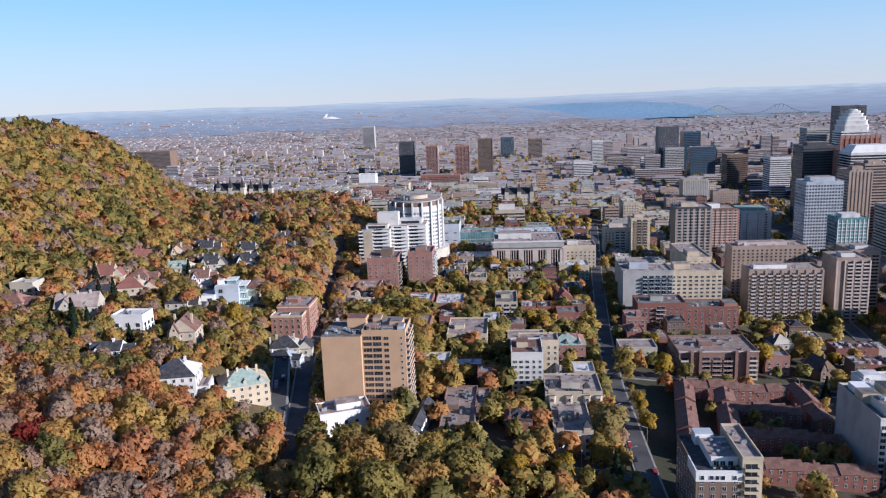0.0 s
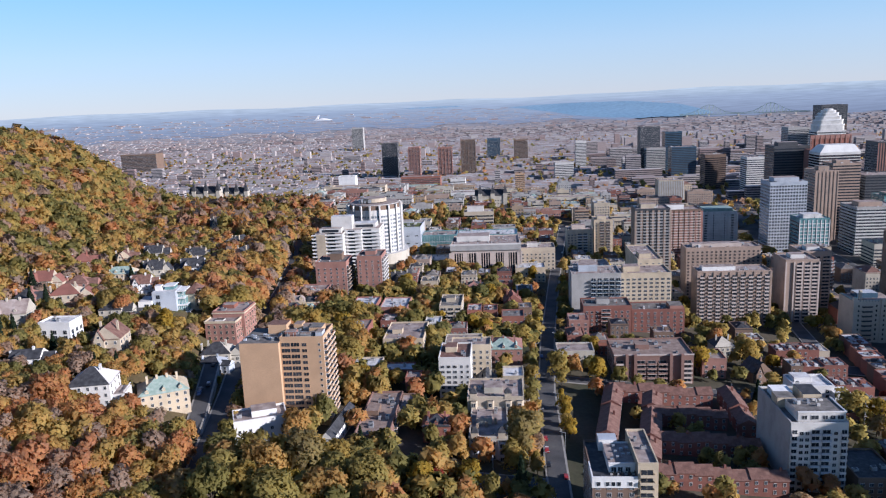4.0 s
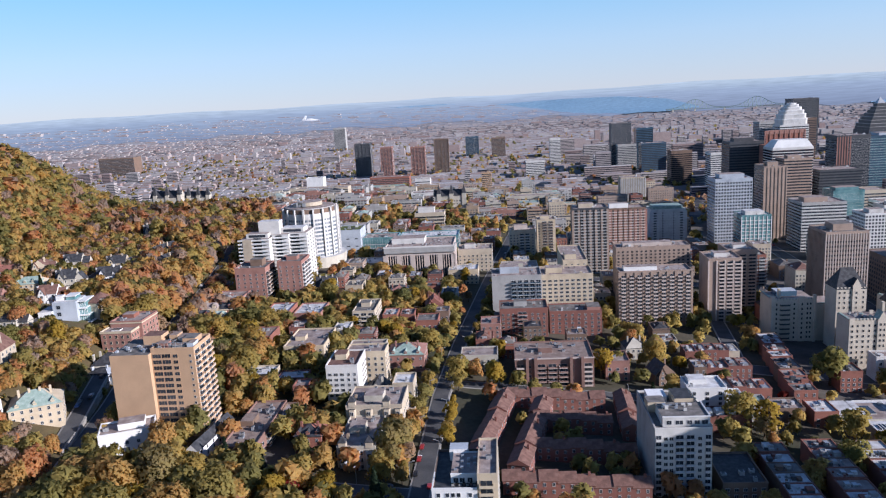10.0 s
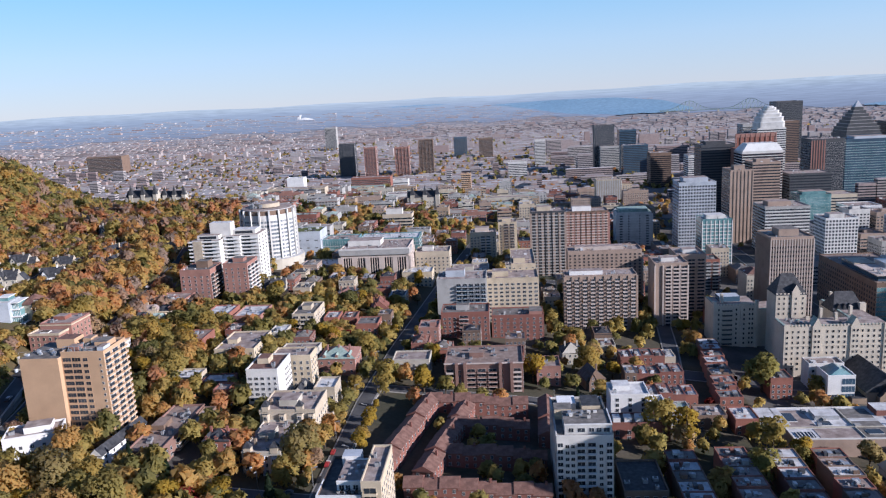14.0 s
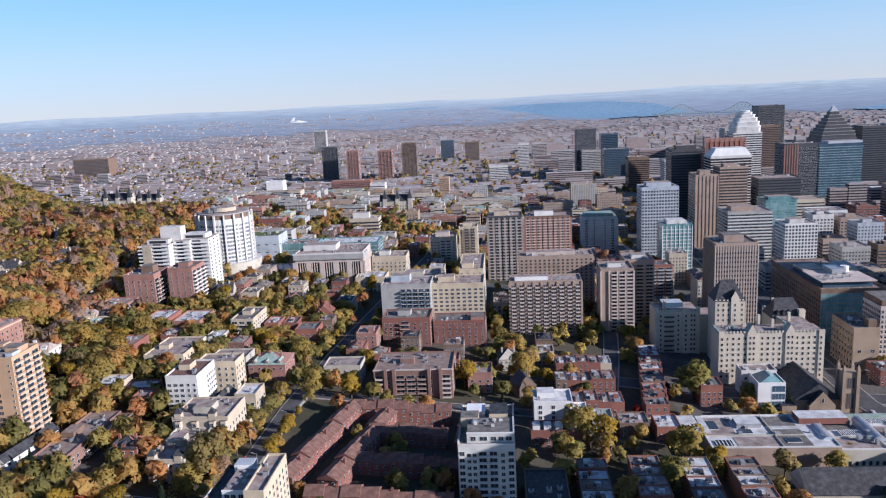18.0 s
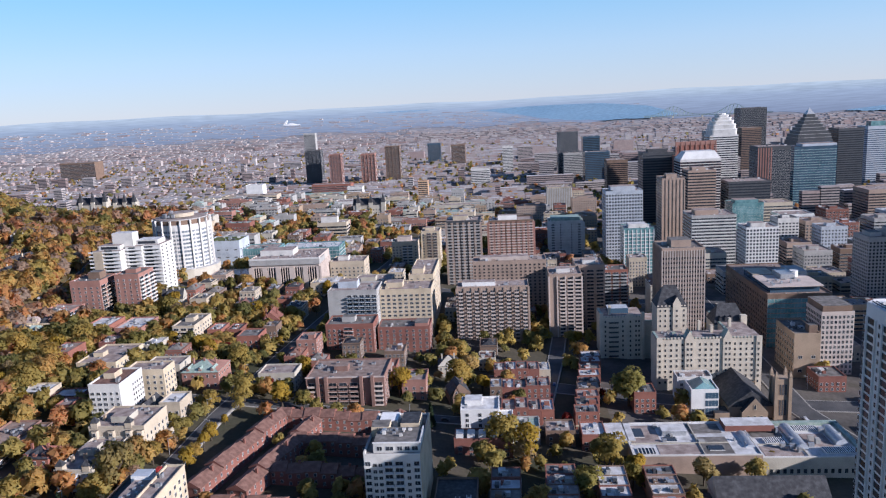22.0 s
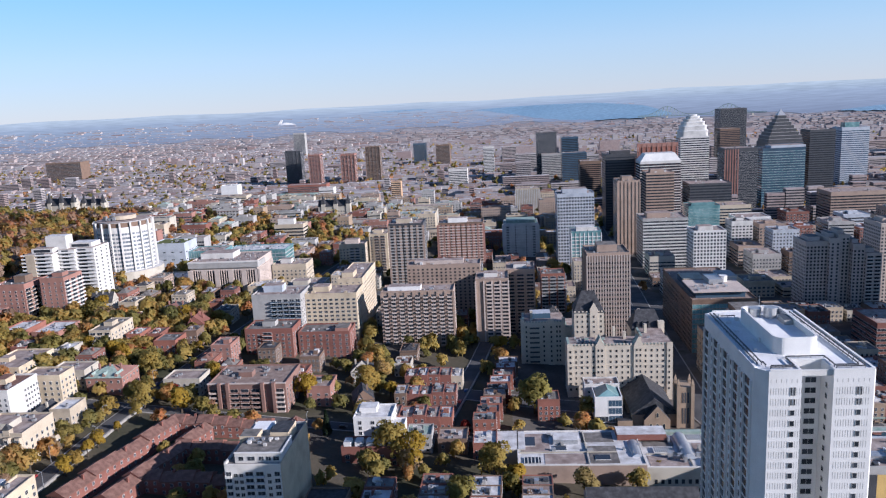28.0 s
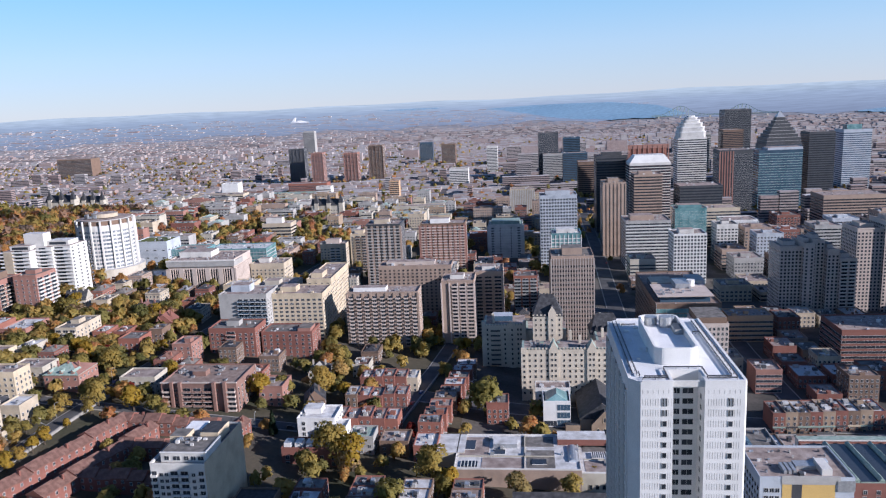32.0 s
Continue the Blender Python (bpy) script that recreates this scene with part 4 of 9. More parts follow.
for k in range(24):
    z = prh - 5.6 - k * fh
    for x0 in (3.1, SR + 0.6):
        row = Mesh()
        for i in range(13):
            x = x0 + 0.35 + i * 0.66
            if abs(i - 8.5) > 1.0:
                add_mesh(row, slit, pose(x, 0, z))
        tagged(part("grooved_panel", row, tower, "shallow vertical grooves in the precast panel"), kind="stuff")
        wide = 1.0
        if k < 2:
            for dx in (-0.42, 0.42):
                part("window", window_mesh(0.34, 2.1 if k == 0 else 1.6, GREYC, GLASS, 0), tower, at=pose(x0 + 0.35 + 8.5 * 0.66 + dx, 0, z))
        else:
            part("window", window_mesh(wide, 1.35, GREYC, GLASS, 0), tower, at=pose(x0 + 0.35 + 8.5 * 0.66, 0, z))
    for x, ww in ((SL + 2.4, 1.6), (SL + 5.4, 2.8)):
        part("window", window_mesh(ww, 1.5, TRIM, GLASS, 1), tower, at=pose(x, 8.0, z))
    part("window", window_mesh(1.2, 1.3, TRIM, GLASS, 0), tower, at=pose(SR, 4.0, z, 0, 0, -90))
    for j in range(5):
        part("loggia", bay_mesh("loggia", [(-2.6, -0.06, -1.0, 2.6, 0.5, 1.15, GLASS), (-3.2, -0.6, -1.5, -2.6, 0.3, 1.5, WHITE), (2.6, -0.6, -1.5, 3.2, 0.3, 1.5, WHITE)]), tower, at=pose(0, 7.4 + j * 10.3, z, 0, 0, -90))
        part("window", window_mesh(1.0, 1.6, TRIM, GLASS, 0), tower, at=pose(0, 12.6 + j * 10.3, z, 0, 0, -90))
for x0 in (3.1, SR + 0.6):
    row = Mesh()
    for i in range(7):
        add_mesh(row, bay_mesh("slit", [(-0.05, -0.03, -0.5, 0.05, 0.05, 0.5, GREYC)]), pose(x0 + 0.35 + i * 1.32, 0, prh - 2.7))
    tagged(part("grooved_panel", row, tower, "short grooves under the roof edge"), kind="stuff")
part("beam", Mesh().box(SL + 0.02, 0.6, prh - 1.6, SR - 0.02, 1.4, prh - 0.1, OFFWHITE, bottom=True), tower)
curb = Mesh()
for a, b, c, d2 in ((ch, 0.0, SL, 0.7), (SR, 0.0, PRW - 0.5, 0.7), (SL - 0.7, 0.7, SL, 8.0), (SR, 0.7, SR + 0.7, 8.0), (SL, 8.0, SR, 8.7), (PRW - 0.7, 0.7, PRW, PRD - 0.7), (0, ch, 0.7, PRD - ch), (ch, PRD - 0.7, PRW - ch, PRD)):
    curb.box(a, b, prh - 0.02, c, d2, prh + 0.35, WHITE)
part("parapet", curb, tower)


def rounded(x0, y0, x1, y1, r, n=6):
    pts = []
    for cx0, cy0, a0 in ((x1 - r, y0 + r, -90), (x1 - r, y1 - r, 0), (x0 + r, y1 - r, 90), (x0 + r, y0 + r, 180)):
        pts += [(cx0 + r * math.cos(radians(a0 + 90 * i / n)), cy0 + r * math.sin(radians(a0 + 90 * i / n))) for i in range(n + 1)]
    return pts


outer, inner = rounded(8.5, 12.5, 20.5, 45, 2.6), rounded(9.1, 13.1, 19.9, 44.4, 2.1)
house = Mesh()
for i in range(len(outer)):
    j = (i + 1) % len(outer)
    for (p, q, z0, z1) in ((outer[i], outer[j], prh - 0.1, prh + 4.9), (inner[j], inner[i], prh + 3.0, prh + 4.9)):
        house.poly([(*p, z0), (*q, z0), (*q, z1), (*p, z1)], WHITE)
    house.poly([(*outer[i], prh + 4.9), (*outer[j], prh + 4.9), (*inner[j], prh + 4.9), (*inner[i], prh + 4.9)], WHITE)
house.poly([(*p, prh + 3.0) for p in inner], DECK)
pent = part("penthouse", house, tower, "rounded white rooftop enclosure")
for cx0, cy0, r, hgt in ((11.9, 40.5, 1.9, 2.6), (15.9, 38.5, 1.9, 3.2), (18.3, 42, 1.1, 1.9)):
    ms = Mesh()
    ms.prism([(cx0 + r * math.cos(i * 0.524), cy0 + r * math.sin(i * 0.524)) for i in range(12)], prh + 2.9, prh + 3 + hgt, METAL)
    part("cooling_tower", ms, tower)
part("stair_head", Mesh().box(17.2, 30, prh + 2.9, 19.7, 36, prh + 4.6, GREYC, top=CHARCOAL), tower)
for x0, y0, x1, y1 in ((1.3, 5.0, 1.55, 52), (2.5, 5.0, 2.75, 52), (26.5, 3.6, 26.75, 52), (27.7, 2.4, 27.95, 52), (4.2, 2.6, 10.2, 2.85), (3.6, 1.4, 10.2, 1.65), (20.3, 2.6, 26.5, 2.85), (20.3, 1.4, 27.7, 1.65), (10.0, 2.9, 10.25, 8.6), (20.3, 2.9, 20.55, 9.6), (10.3, 9.4, 20.3, 9.65), (3.0, 3.4, 3.25, 6.0), (24.5, 40, 26.5, 40.25), (4, 48.5, 8.4, 48.75)):
    rail = Mesh().box(x0, y0, prh + 0.5, x1, y1, prh + 0.8, CHARCOAL, bottom=True)
    n = max(2, int(max(x1 - x0, y1 - y0) / 3))
    for i in range(n + 1):
        px, py = x0 + (x1 - x0) * i / n, y0 + (y1 - y0) * i / n
        rail.box(px - 0.06, py - 0.06, prh - 0.02, px + 0.06, py + 0.06, prh + 0.56, CHARCOAL)
    part("cleaning_rail", rail, tower, "dark window-cleaning rail")
mast = Mesh().box(13.9, 42.5, prh + 2.9, 14.0, 42.6, prh + 9, METAL)
part("mast", mast, tower)
for i in range(7):
    x, y = RND.uniform(3.5, 8), RND.uniform(8, 50)
    part("roof_unit", Mesh().box(x, y, prh - 0.02, x + RND.uniform(0.6, 1.8), y + RND.uniform(0.6, 1.8), prh + RND.uniform(0.4, 1.2), WHITE), tower)

# ---- hospital-white apartments, round tower and laboratories ----
def ridge_apartments():
    z = ground(-90, 600) - 1
    ob = thing("apartment_complex", "white stepped apartment complex with continuous balconies", "apartment building", pose(-118.6, 592, z))
    keep(-120, 588, -56, 640)
    top = 78.8 - z
    for x0, y0, x1, y1, up in ((0, 0, 24, 22, -1), (24, 9, 38, 32, 0.6), (38, 12, 52.5, 36, 1.0)):
        part("wing", Mesh().box(x0, y0, -4, x1, y1, top + up, OFFWHITE, top=GRAVEL), ob)
    part("penthouse", Mesh().box(12.6, 12, top - 2, 30, 22, top + 11.5, OFFWHITE, top=WHITEROOF).box(12.6, 16, top + 3, 20, 26, top + 9, OFFWHITE), ob)
    part("penthouse", Mesh().box(30, 16, top, 49, 30, top + 4.6, OFFWHITE, top=WHITEROOF).box(32, 15.9, top + 1.4, 47, 16.02, top + 3.6, GLASS, bottom=True), ob)
    part("penthouse", Mesh().box(4, 5, top - 1.2, 22, 18, top + 2.6, OFFWHITE, top=GRAVEL).box(6, 4.9, top - 0.4, 20, 5.02, top + 1.8, GLASS, bottom=True), ob)
    part("side_panel", Mesh().box(2.6, -1.7, 2, 10, 0.02, top - 1.2, BUFF, bottom=True), ob, "blank beige wall panel")
    n = int((top + 8) / 3.0)
    for k in range(n):
        zz = top - 2.2 - k * 3.0
        for x0, x1, y0, up in ((-1.4, 2.6, 0, -1), (10, 24.6, 0, -1), (25.5, 38, 9, 0.6), (37.6, 52.9, 12, 1.0)):
            if zz < -1:
                continue
            part("balcony", Mesh().box(x0, y0 - 1.5, zz, x1, y0 + 0.02, zz + 0.25, WHITE, bottom=True).box(x0, y0 - 1.6, zz, x1, y0 - 1.45, zz + 1.2, WHITE, bottom=True).box(x0 + 1.2, y0 - 0.06, zz + 0.25, (x0 + x1) / 2 + 0.6, y0 + 0.03, zz + 2.2, GLASS), ob)
        for yy in (8, 16, 24, 32):
            part("window", window_mesh(2.2, 1.3), ob, at=pose(52.5, 7 + yy, zz + 1.2, 0, 0, 90))


ridge_apartments()


def round_tower():
    cx0, cy0, r = -84, 690, 25.6
    z = ground(cx0, cy0) - 1
    ob = thing("round_tower", "round pale concrete laboratory tower with vertical ribs", "university building", pose(cx0, cy0, z))
    keep(cx0 - r - 6, cy0 - r - 6, cx0 + r + 6, cy0 + r + 6)
    top = 86.5 - z
    n = 18
    ring = lambda rr, m: [(rr * math.cos(2 * math.pi * i / m), rr * math.sin(2 * math.pi * i / m)) for i in range(m)]
    part("wall", Mesh().prism(ring(r - 0.8, 44), -4, top - 1, OFFWHITE, GRAVEL), ob)
    part("podium", Mesh().prism(ring(r + 5, 32), -4, 9, LIMESTONE, WHITEROOF), ob)
    part("top_storey", Mesh().prism(ring(r - 1.4, 44), top - 2, top + 3.0, BROWN, GRAVEL), ob, "bronze-tinted glazed top storey")
    part("roof_rim", Mesh().prism(ring(r - 2.4, 44), top + 2.9, top + 3.8, GREYC, GRAVEL), ob)
    part("crown", Mesh().prism(ring(r - 14, 24), top + 4.5, top + 8, BUFF, GRAVEL), ob)
    for i in range(n):
        a = 360 / n * i
        part("rib", bay_mesh("rib", [(-0.7, -1.5, 6, 0.7, 0.3, top + 3.2, OFFWHITE)]), ob, at=pose((r - 0.8) * math.sin(radians(a)), -(r - 0.8) * math.cos(radians(a)), 0, 0, 0, a))
    for i in range(n):
        a = 360 / n * (i + 0.5)
        if -115 < (a if a < 180 else a - 360) < 115:
            ms = Mesh()
            for k in range(int((top - 12) / 3.6)):
                ms.box(-3.6, -0.12, 9.6 + k * 3.6, 3.6, 0.1, 11.5 + k * 3.6, STRIPGLASS, bottom=True)
                for s in (-1.2, 1.2):
                    ms.box(s - 0.1, -0.18, 9.6 + k * 3.6, s + 0.1, 0.1, 11.5 + k * 3.6, OFFWHITE, bottom=True)
            tagged(part("window_strip", ms, ob, at=pose((r - 0.95) * math.sin(radians(a)), -(r - 0.95) * math.cos(radians(a)), 0, 0, 0, a)), kind="stuff")
    for i in range(14):
        x, y = RND.uniform(-14, 12), RND.uniform(-16, 8)
        part("roof_unit", Mesh().box(x, y, top + 4.4, x + RND.uniform(1, 3), y + RND.uniform(1, 3), top + RND.uniform(5.5, 9), METAL), ob)


round_tower()
block("brick_apartments", "red-brown brick apartment tower with stacked balconies", -73.5, 541, 18.5, 24, 69.5, PINKB, TARROOF, F=[win(4, 1.2, 1.3)], R=[bal(3, rail=TRIM, depth=1.6)], L=[bal(3, rail=BROWN)], units=5, pent=(5, 8, 8, 8, 3, PINKB), category="apartment building")
block("brick_apartments", "red-brown brick apartment tower beside its twin", -103, 532, 23, 24, 67.5, PINKB, TARROOF, F=[win(5, 1.3, 1.3)], R=[bal(3, rail=BROWN, depth=1.6)], units=5, pent=(9, 10, 9, 9, 5, BROWN), category="apartment building")
lab = block("laboratory", "grey concrete laboratory with tall ribbed window bays", -10.7, 657, 61, 42, 54, PALETAUPE, GRAVEL, F=[band(21, fh=24, z0=1.0, top=3, pitch=60, frame=GREYC), fin(5, mat=PALETAUPE, t=2.2, depth=0.9, top=7), fin(28, mat=PALETAUPE, t=0.34, depth=0.6, top=7)], R=[band(21, fh=24, z0=1.0, top=3, pitch=60, frame=OFFWHITE), fin(16, mat=PALETAUPE, t=0.9, depth=0.6, top=6)], units=34, pent=(4, 16, 30, 18, 5, OFFWHITE), category="university building")
lab_h = 54 - (min(ground(-10.7, 657), ground(46.3, 699)) - 0.3)
part("top_band", Mesh().box(-1.2, -1.2, lab_h - 5.5, 62.2, 20, lab_h - 0.95, GREYC, bottom=True), lab, "grey concrete top storey")
part("top_rim", Mesh().box(-1.5, -1.5, lab_h - 0.9, 62.5, 1.0, lab_h + 0.2, OFFWHITE, bottom=True), lab)
block("laboratory", "blank blue-grey panelled research building with a planted roof", -80, 728, 34, 30, 59, BLUEGREY, GRASS, F=[win(4, 3.0, 0.9, fh=7.5, mull=0)], R=[win(4, 3.0, 0.9, fh=7.5, mull=0)], units=2, category="university building")
block("laboratory", "teal glass research building", -45.5, 735, 35, 26, 49, TEAL, GRAVEL, F=[fin(14, mat=METAL, t=0.12, depth=0.2), band(0.5, fh=3.6, glass=METAL)], units=8, category="university building")
block("laboratory", "teal glass research wing", -10, 742, 60, 30, 47, TEAL, WHITEROOF, F=[fin(18, mat=METAL, t=0.12, depth=0.2), band(0.5, fh=3.6, glass=METAL)], R=[band(0.6, fh=3.6, glass=METAL)], units=14, category="university building")
block("laboratory", "low grey link building with a pale roof", -60, 672, 48, 26, 37, LIMESTONE, WHITEROOF, F=[fin(24, mat=LIMESTONE, t=0.3, depth=0.5)], units=2, category="university building")
block("university_building", "beige flat-roofed university building", 52, 692, 32, 26, 42, BUFF, GRAVEL, F=[win(8, 1.4, 1.5, fh=3.4)], R=[win(6, 1.4, 1.5, fh=3.4)], units=8, pent=(6, 8, 10, 8, 4, OFFWHITE), category="university building")
block("apartment_block", "cream stone apartments with white roof", 46, 640, 26, 22, 35, CREAM, WHITEROOF, F=[win(7, 1.4, 1.6, fh=3.2)], R=[win(6, 1.4, 1.6, fh=3.2)], units=8, category="apartment building")
block("apartment_block", "grey stone apartments with cluttered roof", 92, 590, 30, 36, 44, LIMESTONE, GRAVEL, F=[win(8, 1.4, 1.5)], R=[win(8, 1.4, 1.5)], units=12, pent=(6, 12, 12, 9, 4, LIMESTONE), category="apartment building")
block("university_building", "beige stepped stone building on the campus", -12, 905, 36, 22, 46, BUFF, GRAVEL, F=[band(2, fh=4)], R=[band(2, fh=4)], units=4, pent=(4, 4, 20, 10, 7, OFFWHITE), category="university building", near=False)

# ---- castle-like apartments, church, museum ----
def battlement(parent, x0, x1, y, z, mat):
    """A row of merlons along a front wall."""
    mer = Mesh()
    n = int((x1 - x0) / 2.0)
    for i in range(n):
        x = x0 + (x1 - x0) * i / n
        mer.box(x, y - 0.15, z, x + 1.1, y + 0.5, z + 1.2, mat)
    tagged(part("battlement", mer, parent), kind="stuff")


def chateau():
    z = -3.0
    ob = thing("stone_apartments", "pale stone apartment building with battlements and green copper roofs", "apartment building", pose(304, 466, z))
    keep(276, 460, 372, 560)
    top = 34.0 - z
    st = PALESTONE
    for x0, y0, x1, y1, up in ((0, 0, 62, 17, 0), (46, 17.02, 62, 62, -1.2), (-26, 56, 2.5, 80, -2), (2.52, 58, 30, 78, -6)):
        part("wing", Mesh().box(x0, y0, -4, x1, y1, top + up, st, top=GRAVEL), ob)
        part("copper_edge", Mesh().box(x0 + 0.5, y0 + 0.6, top + up - 0.1, x1 - 0.5, y0 + 2.2, top + up + 0.5, COPPER).box(x0 + 0.5, y0 + 2.2, top + up - 0.1, x0 + 1.9, y1 - 0.6, top + up + 0.5, COPPER), ob, "green copper roof edge")
    battlement(ob, 0.2, 62, 0, top, st)
    battlement(ob, -26, 2.5, 56, top - 2, st)
    part("string_course", Mesh().box(-0.15, -0.2, top - 12.6, 62.15, 0.05, top - 12.1, st, bottom=True), ob)
    for x in (19.5, 42):
        g = Mesh().box(x - 2.8, -0.7, -4, x + 2.8, 0.1, top, st)
        g.poly([(x - 2.8, -0.7, top), (x + 2.8, -0.7, top), (x, -0.7, top + 5.4)], st)
        g.poly([(x + 2.8, -0.7, top), (x + 2.8, 6, top), (x, 6, top + 5.4), (x, -0.7, top + 5.4)], COPPER)
        g.poly([(x - 2.8, 6, top), (x - 2.8, -0.7, top), (x, -0.7, top + 5.4), (x, 6, top + 5.4)], COPPER)
        gab = part("gable", g, ob)
        for k in range(8):
            for dx in (-1.1, 1.1):
                part("window", window_mesh(1.0, 1.5, st, GLASS, 0), gab, at=pose(x + dx, -0.7, top - 2.8 - k * 3.4))
    for x, w in ((0, 3.4), (58.6, 3.4)):
        part("corner_bay", Mesh().box(x, -0.6, -4, x + w, 0.05, top + 1.4, st), ob)
    for i in range(18):
        x = 1.8 + i * 3.42
        if min(abs(x - 19.5), abs(x - 42)) < 3.1:
            continue
        for k in range(8):
            part("window", window_mesh(0.95 if i % 2 else 1.2, 1.5, st, GLASS, 0), ob, at=pose(x, -0.6 if x < 3.4 or x > 58.6 else 0, top - 3.4 - k * 3.4))
    # keep-like tower with a steep slate roof
    tw = part("tower", Mesh().box(7.6, 36, 0, 26.6, 53, top + 10, st), ob, "square stone tower")
    part("tower_roof", Mesh().hip(7.6, 36, 26.6, 53, top + 10.2, 12.5, SLATE, run=5.8, over=0.3), tw, "steep dark slate roof")
    g = Mesh().box(17.5, 35.3, top - 6, 22.5, 37, top + 12.5, st)
    g.poly([(17.5, 35.3, top + 12.5), (22.5, 35.3, top + 12.5), (20, 35.3, top + 17)], st)
    g.poly([(22.5, 35.3, top + 12.5), (22.5, 42, top + 12.5), (20, 42, top + 17), (20, 35.3, top + 17)], SLATE)
    g.poly([(17.5, 42, top + 12.5), (17.5, 35.3, top + 12.5), (20, 35.3, top + 17), (20, 42, top + 17)], SLATE)
    part("tower_gable", g, tw)
    battlement(tw, 7.6, 17.4, 36, top + 10, st)
    battlement(tw, 22.6, 26.6, 36, top + 10, st)
    for k in range(4):
        for x in (9.6, 12.8, 16.0, 20.0, 24.6):
            part("window", window_mesh(0.95, 1.5, st, GLASS, 0), tw, at=pose(x, 35.3 if x == 20.0 else 36, top + 7.6 - k * 3.4))
    # mansard pavilion
    pv = part("pavilion", Mesh().box(44, 36, 0, 64, 54, top - 2.5, st), ob, "stone pavilion")
    part("mansard", Mesh().hip(44, 36, 64, 54, top - 2.3, 11.5, SLATE, run=4.5, over=0.3), pv, "steep slate mansard roof")
    for x in (48, 51.5, 55):
        part("dormer", Mesh().box(x - 0.8, 36.6, top - 1, x + 0.8, 40, top + 1.2, SLATE).hip(x - 0.8, 36.6, x + 0.8, 40, top + 1.4, 1.2, SLATE, 0.0, 0.1), pv)
    part("stack", Mesh().box(60.5, 35.4, top - 6, 64.4, 39, top + 3.2, st), pv, "broad stone chimney stack")
    # rear left wing with a lit centre bay and iron balconies
    part("centre_bay", Mesh().box(-8.5, 55.2, -4, -4.2, 56.05, top + 0.4, st), ob)
    part("corner_turret", Mesh().box(1.2, 55.2, -4, 3.2, 57.4, top + 1.2, st), ob)
    part("corner_turret", Mesh().box(-26.8, 55.2, -4, -24.4, 57.6, top + 1.2, st, top=COPPER), ob)
    part("roof_house", Mesh().box(-20, 66, top - 2.2, -6, 76, top + 1.6, BLUEGL, top=BLUEGREY), ob, "blue-grey rooftop plant room")
    for k in range(8):
        for x in (-23, -11.2, -6.3, -2.4, -0.4):
            part("window", window_mesh(1.0, 1.5, st, GLASS, 0), ob, at=pose(x, 55.2 if x == -6.3 else 56, top - 5 - k * 3.4))
        part("iron_balcony", balcony_mesh(6.5, 1.4, CHARCOAL, CHARCOAL), ob, at=pose(-17.5, 56, top - 6 - k * 3.4))
    for i in range(20):
        x, y = RND.uniform(3, 58), RND.uniform(3, 14)
        part("roof_unit", Mesh().box(x, y, top - 0.1, x + RND.uniform(0.6, 2.6), y + RND.uniform(0.6, 2.0), top + RND.uniform(0.8, 2.4), RND.choice([st, METAL, GREYC, COPPER, TARROOF])), ob)
    for x, y in ((30, 22), (50, 26), (35, 12), (52, 60), (-20, 62)):
        part("chimney", Mesh().box(x, y, top - 8, x + 1.6, y + 2.2, top + 4.5, st), ob)


chateau()


def arch_mesh(w, h, glass=GLASS, frame=CREAM):
    """A round-headed window with a pale stone surround, foot at z 0."""
    key = ("arch", w, h, glass.name, frame.name)
    if key not in CACHE:
        ms = Mesh()
        def outline(g):
            r = w / 2 + g
            return [(-r, -g), (r, -g)] + [(r * math.cos(math.pi * k / 8), h - w / 2 + r * math.sin(math.pi * k / 8)) for k in range(9)]
        a, b = outline(0.0), outline(0.25)
        ms.poly([(x, -0.06, z) for x, z in a], glass)
        for k in range(len(a)):
            q = (k + 1) % len(a)
            ms.poly([(b[k][0], -0.15, b[k][1]), (b[q][0], -0.15, b[q][1]), (a[q][0], -0.15, a[q][1]), (a[k][0], -0.15, a[k][1])], frame)
            ms.poly([(a[k][0], -0.15, a[k][1]), (a[q][0], -0.15, a[q][1]), (a[q][0], -0.05, a[q][1]), (a[k][0], -0.05, a[k][1])], frame)
            ms.poly([(b[k][0], 0.05, b[k][1]), (b[q][0], 0.05, b[q][1]), (b[q][0], -0.15, b[q][1]), (b[k][0], -0.15, b[k][1])], frame)
        CACHE[key] = ms.data("window")
    return CACHE[key]


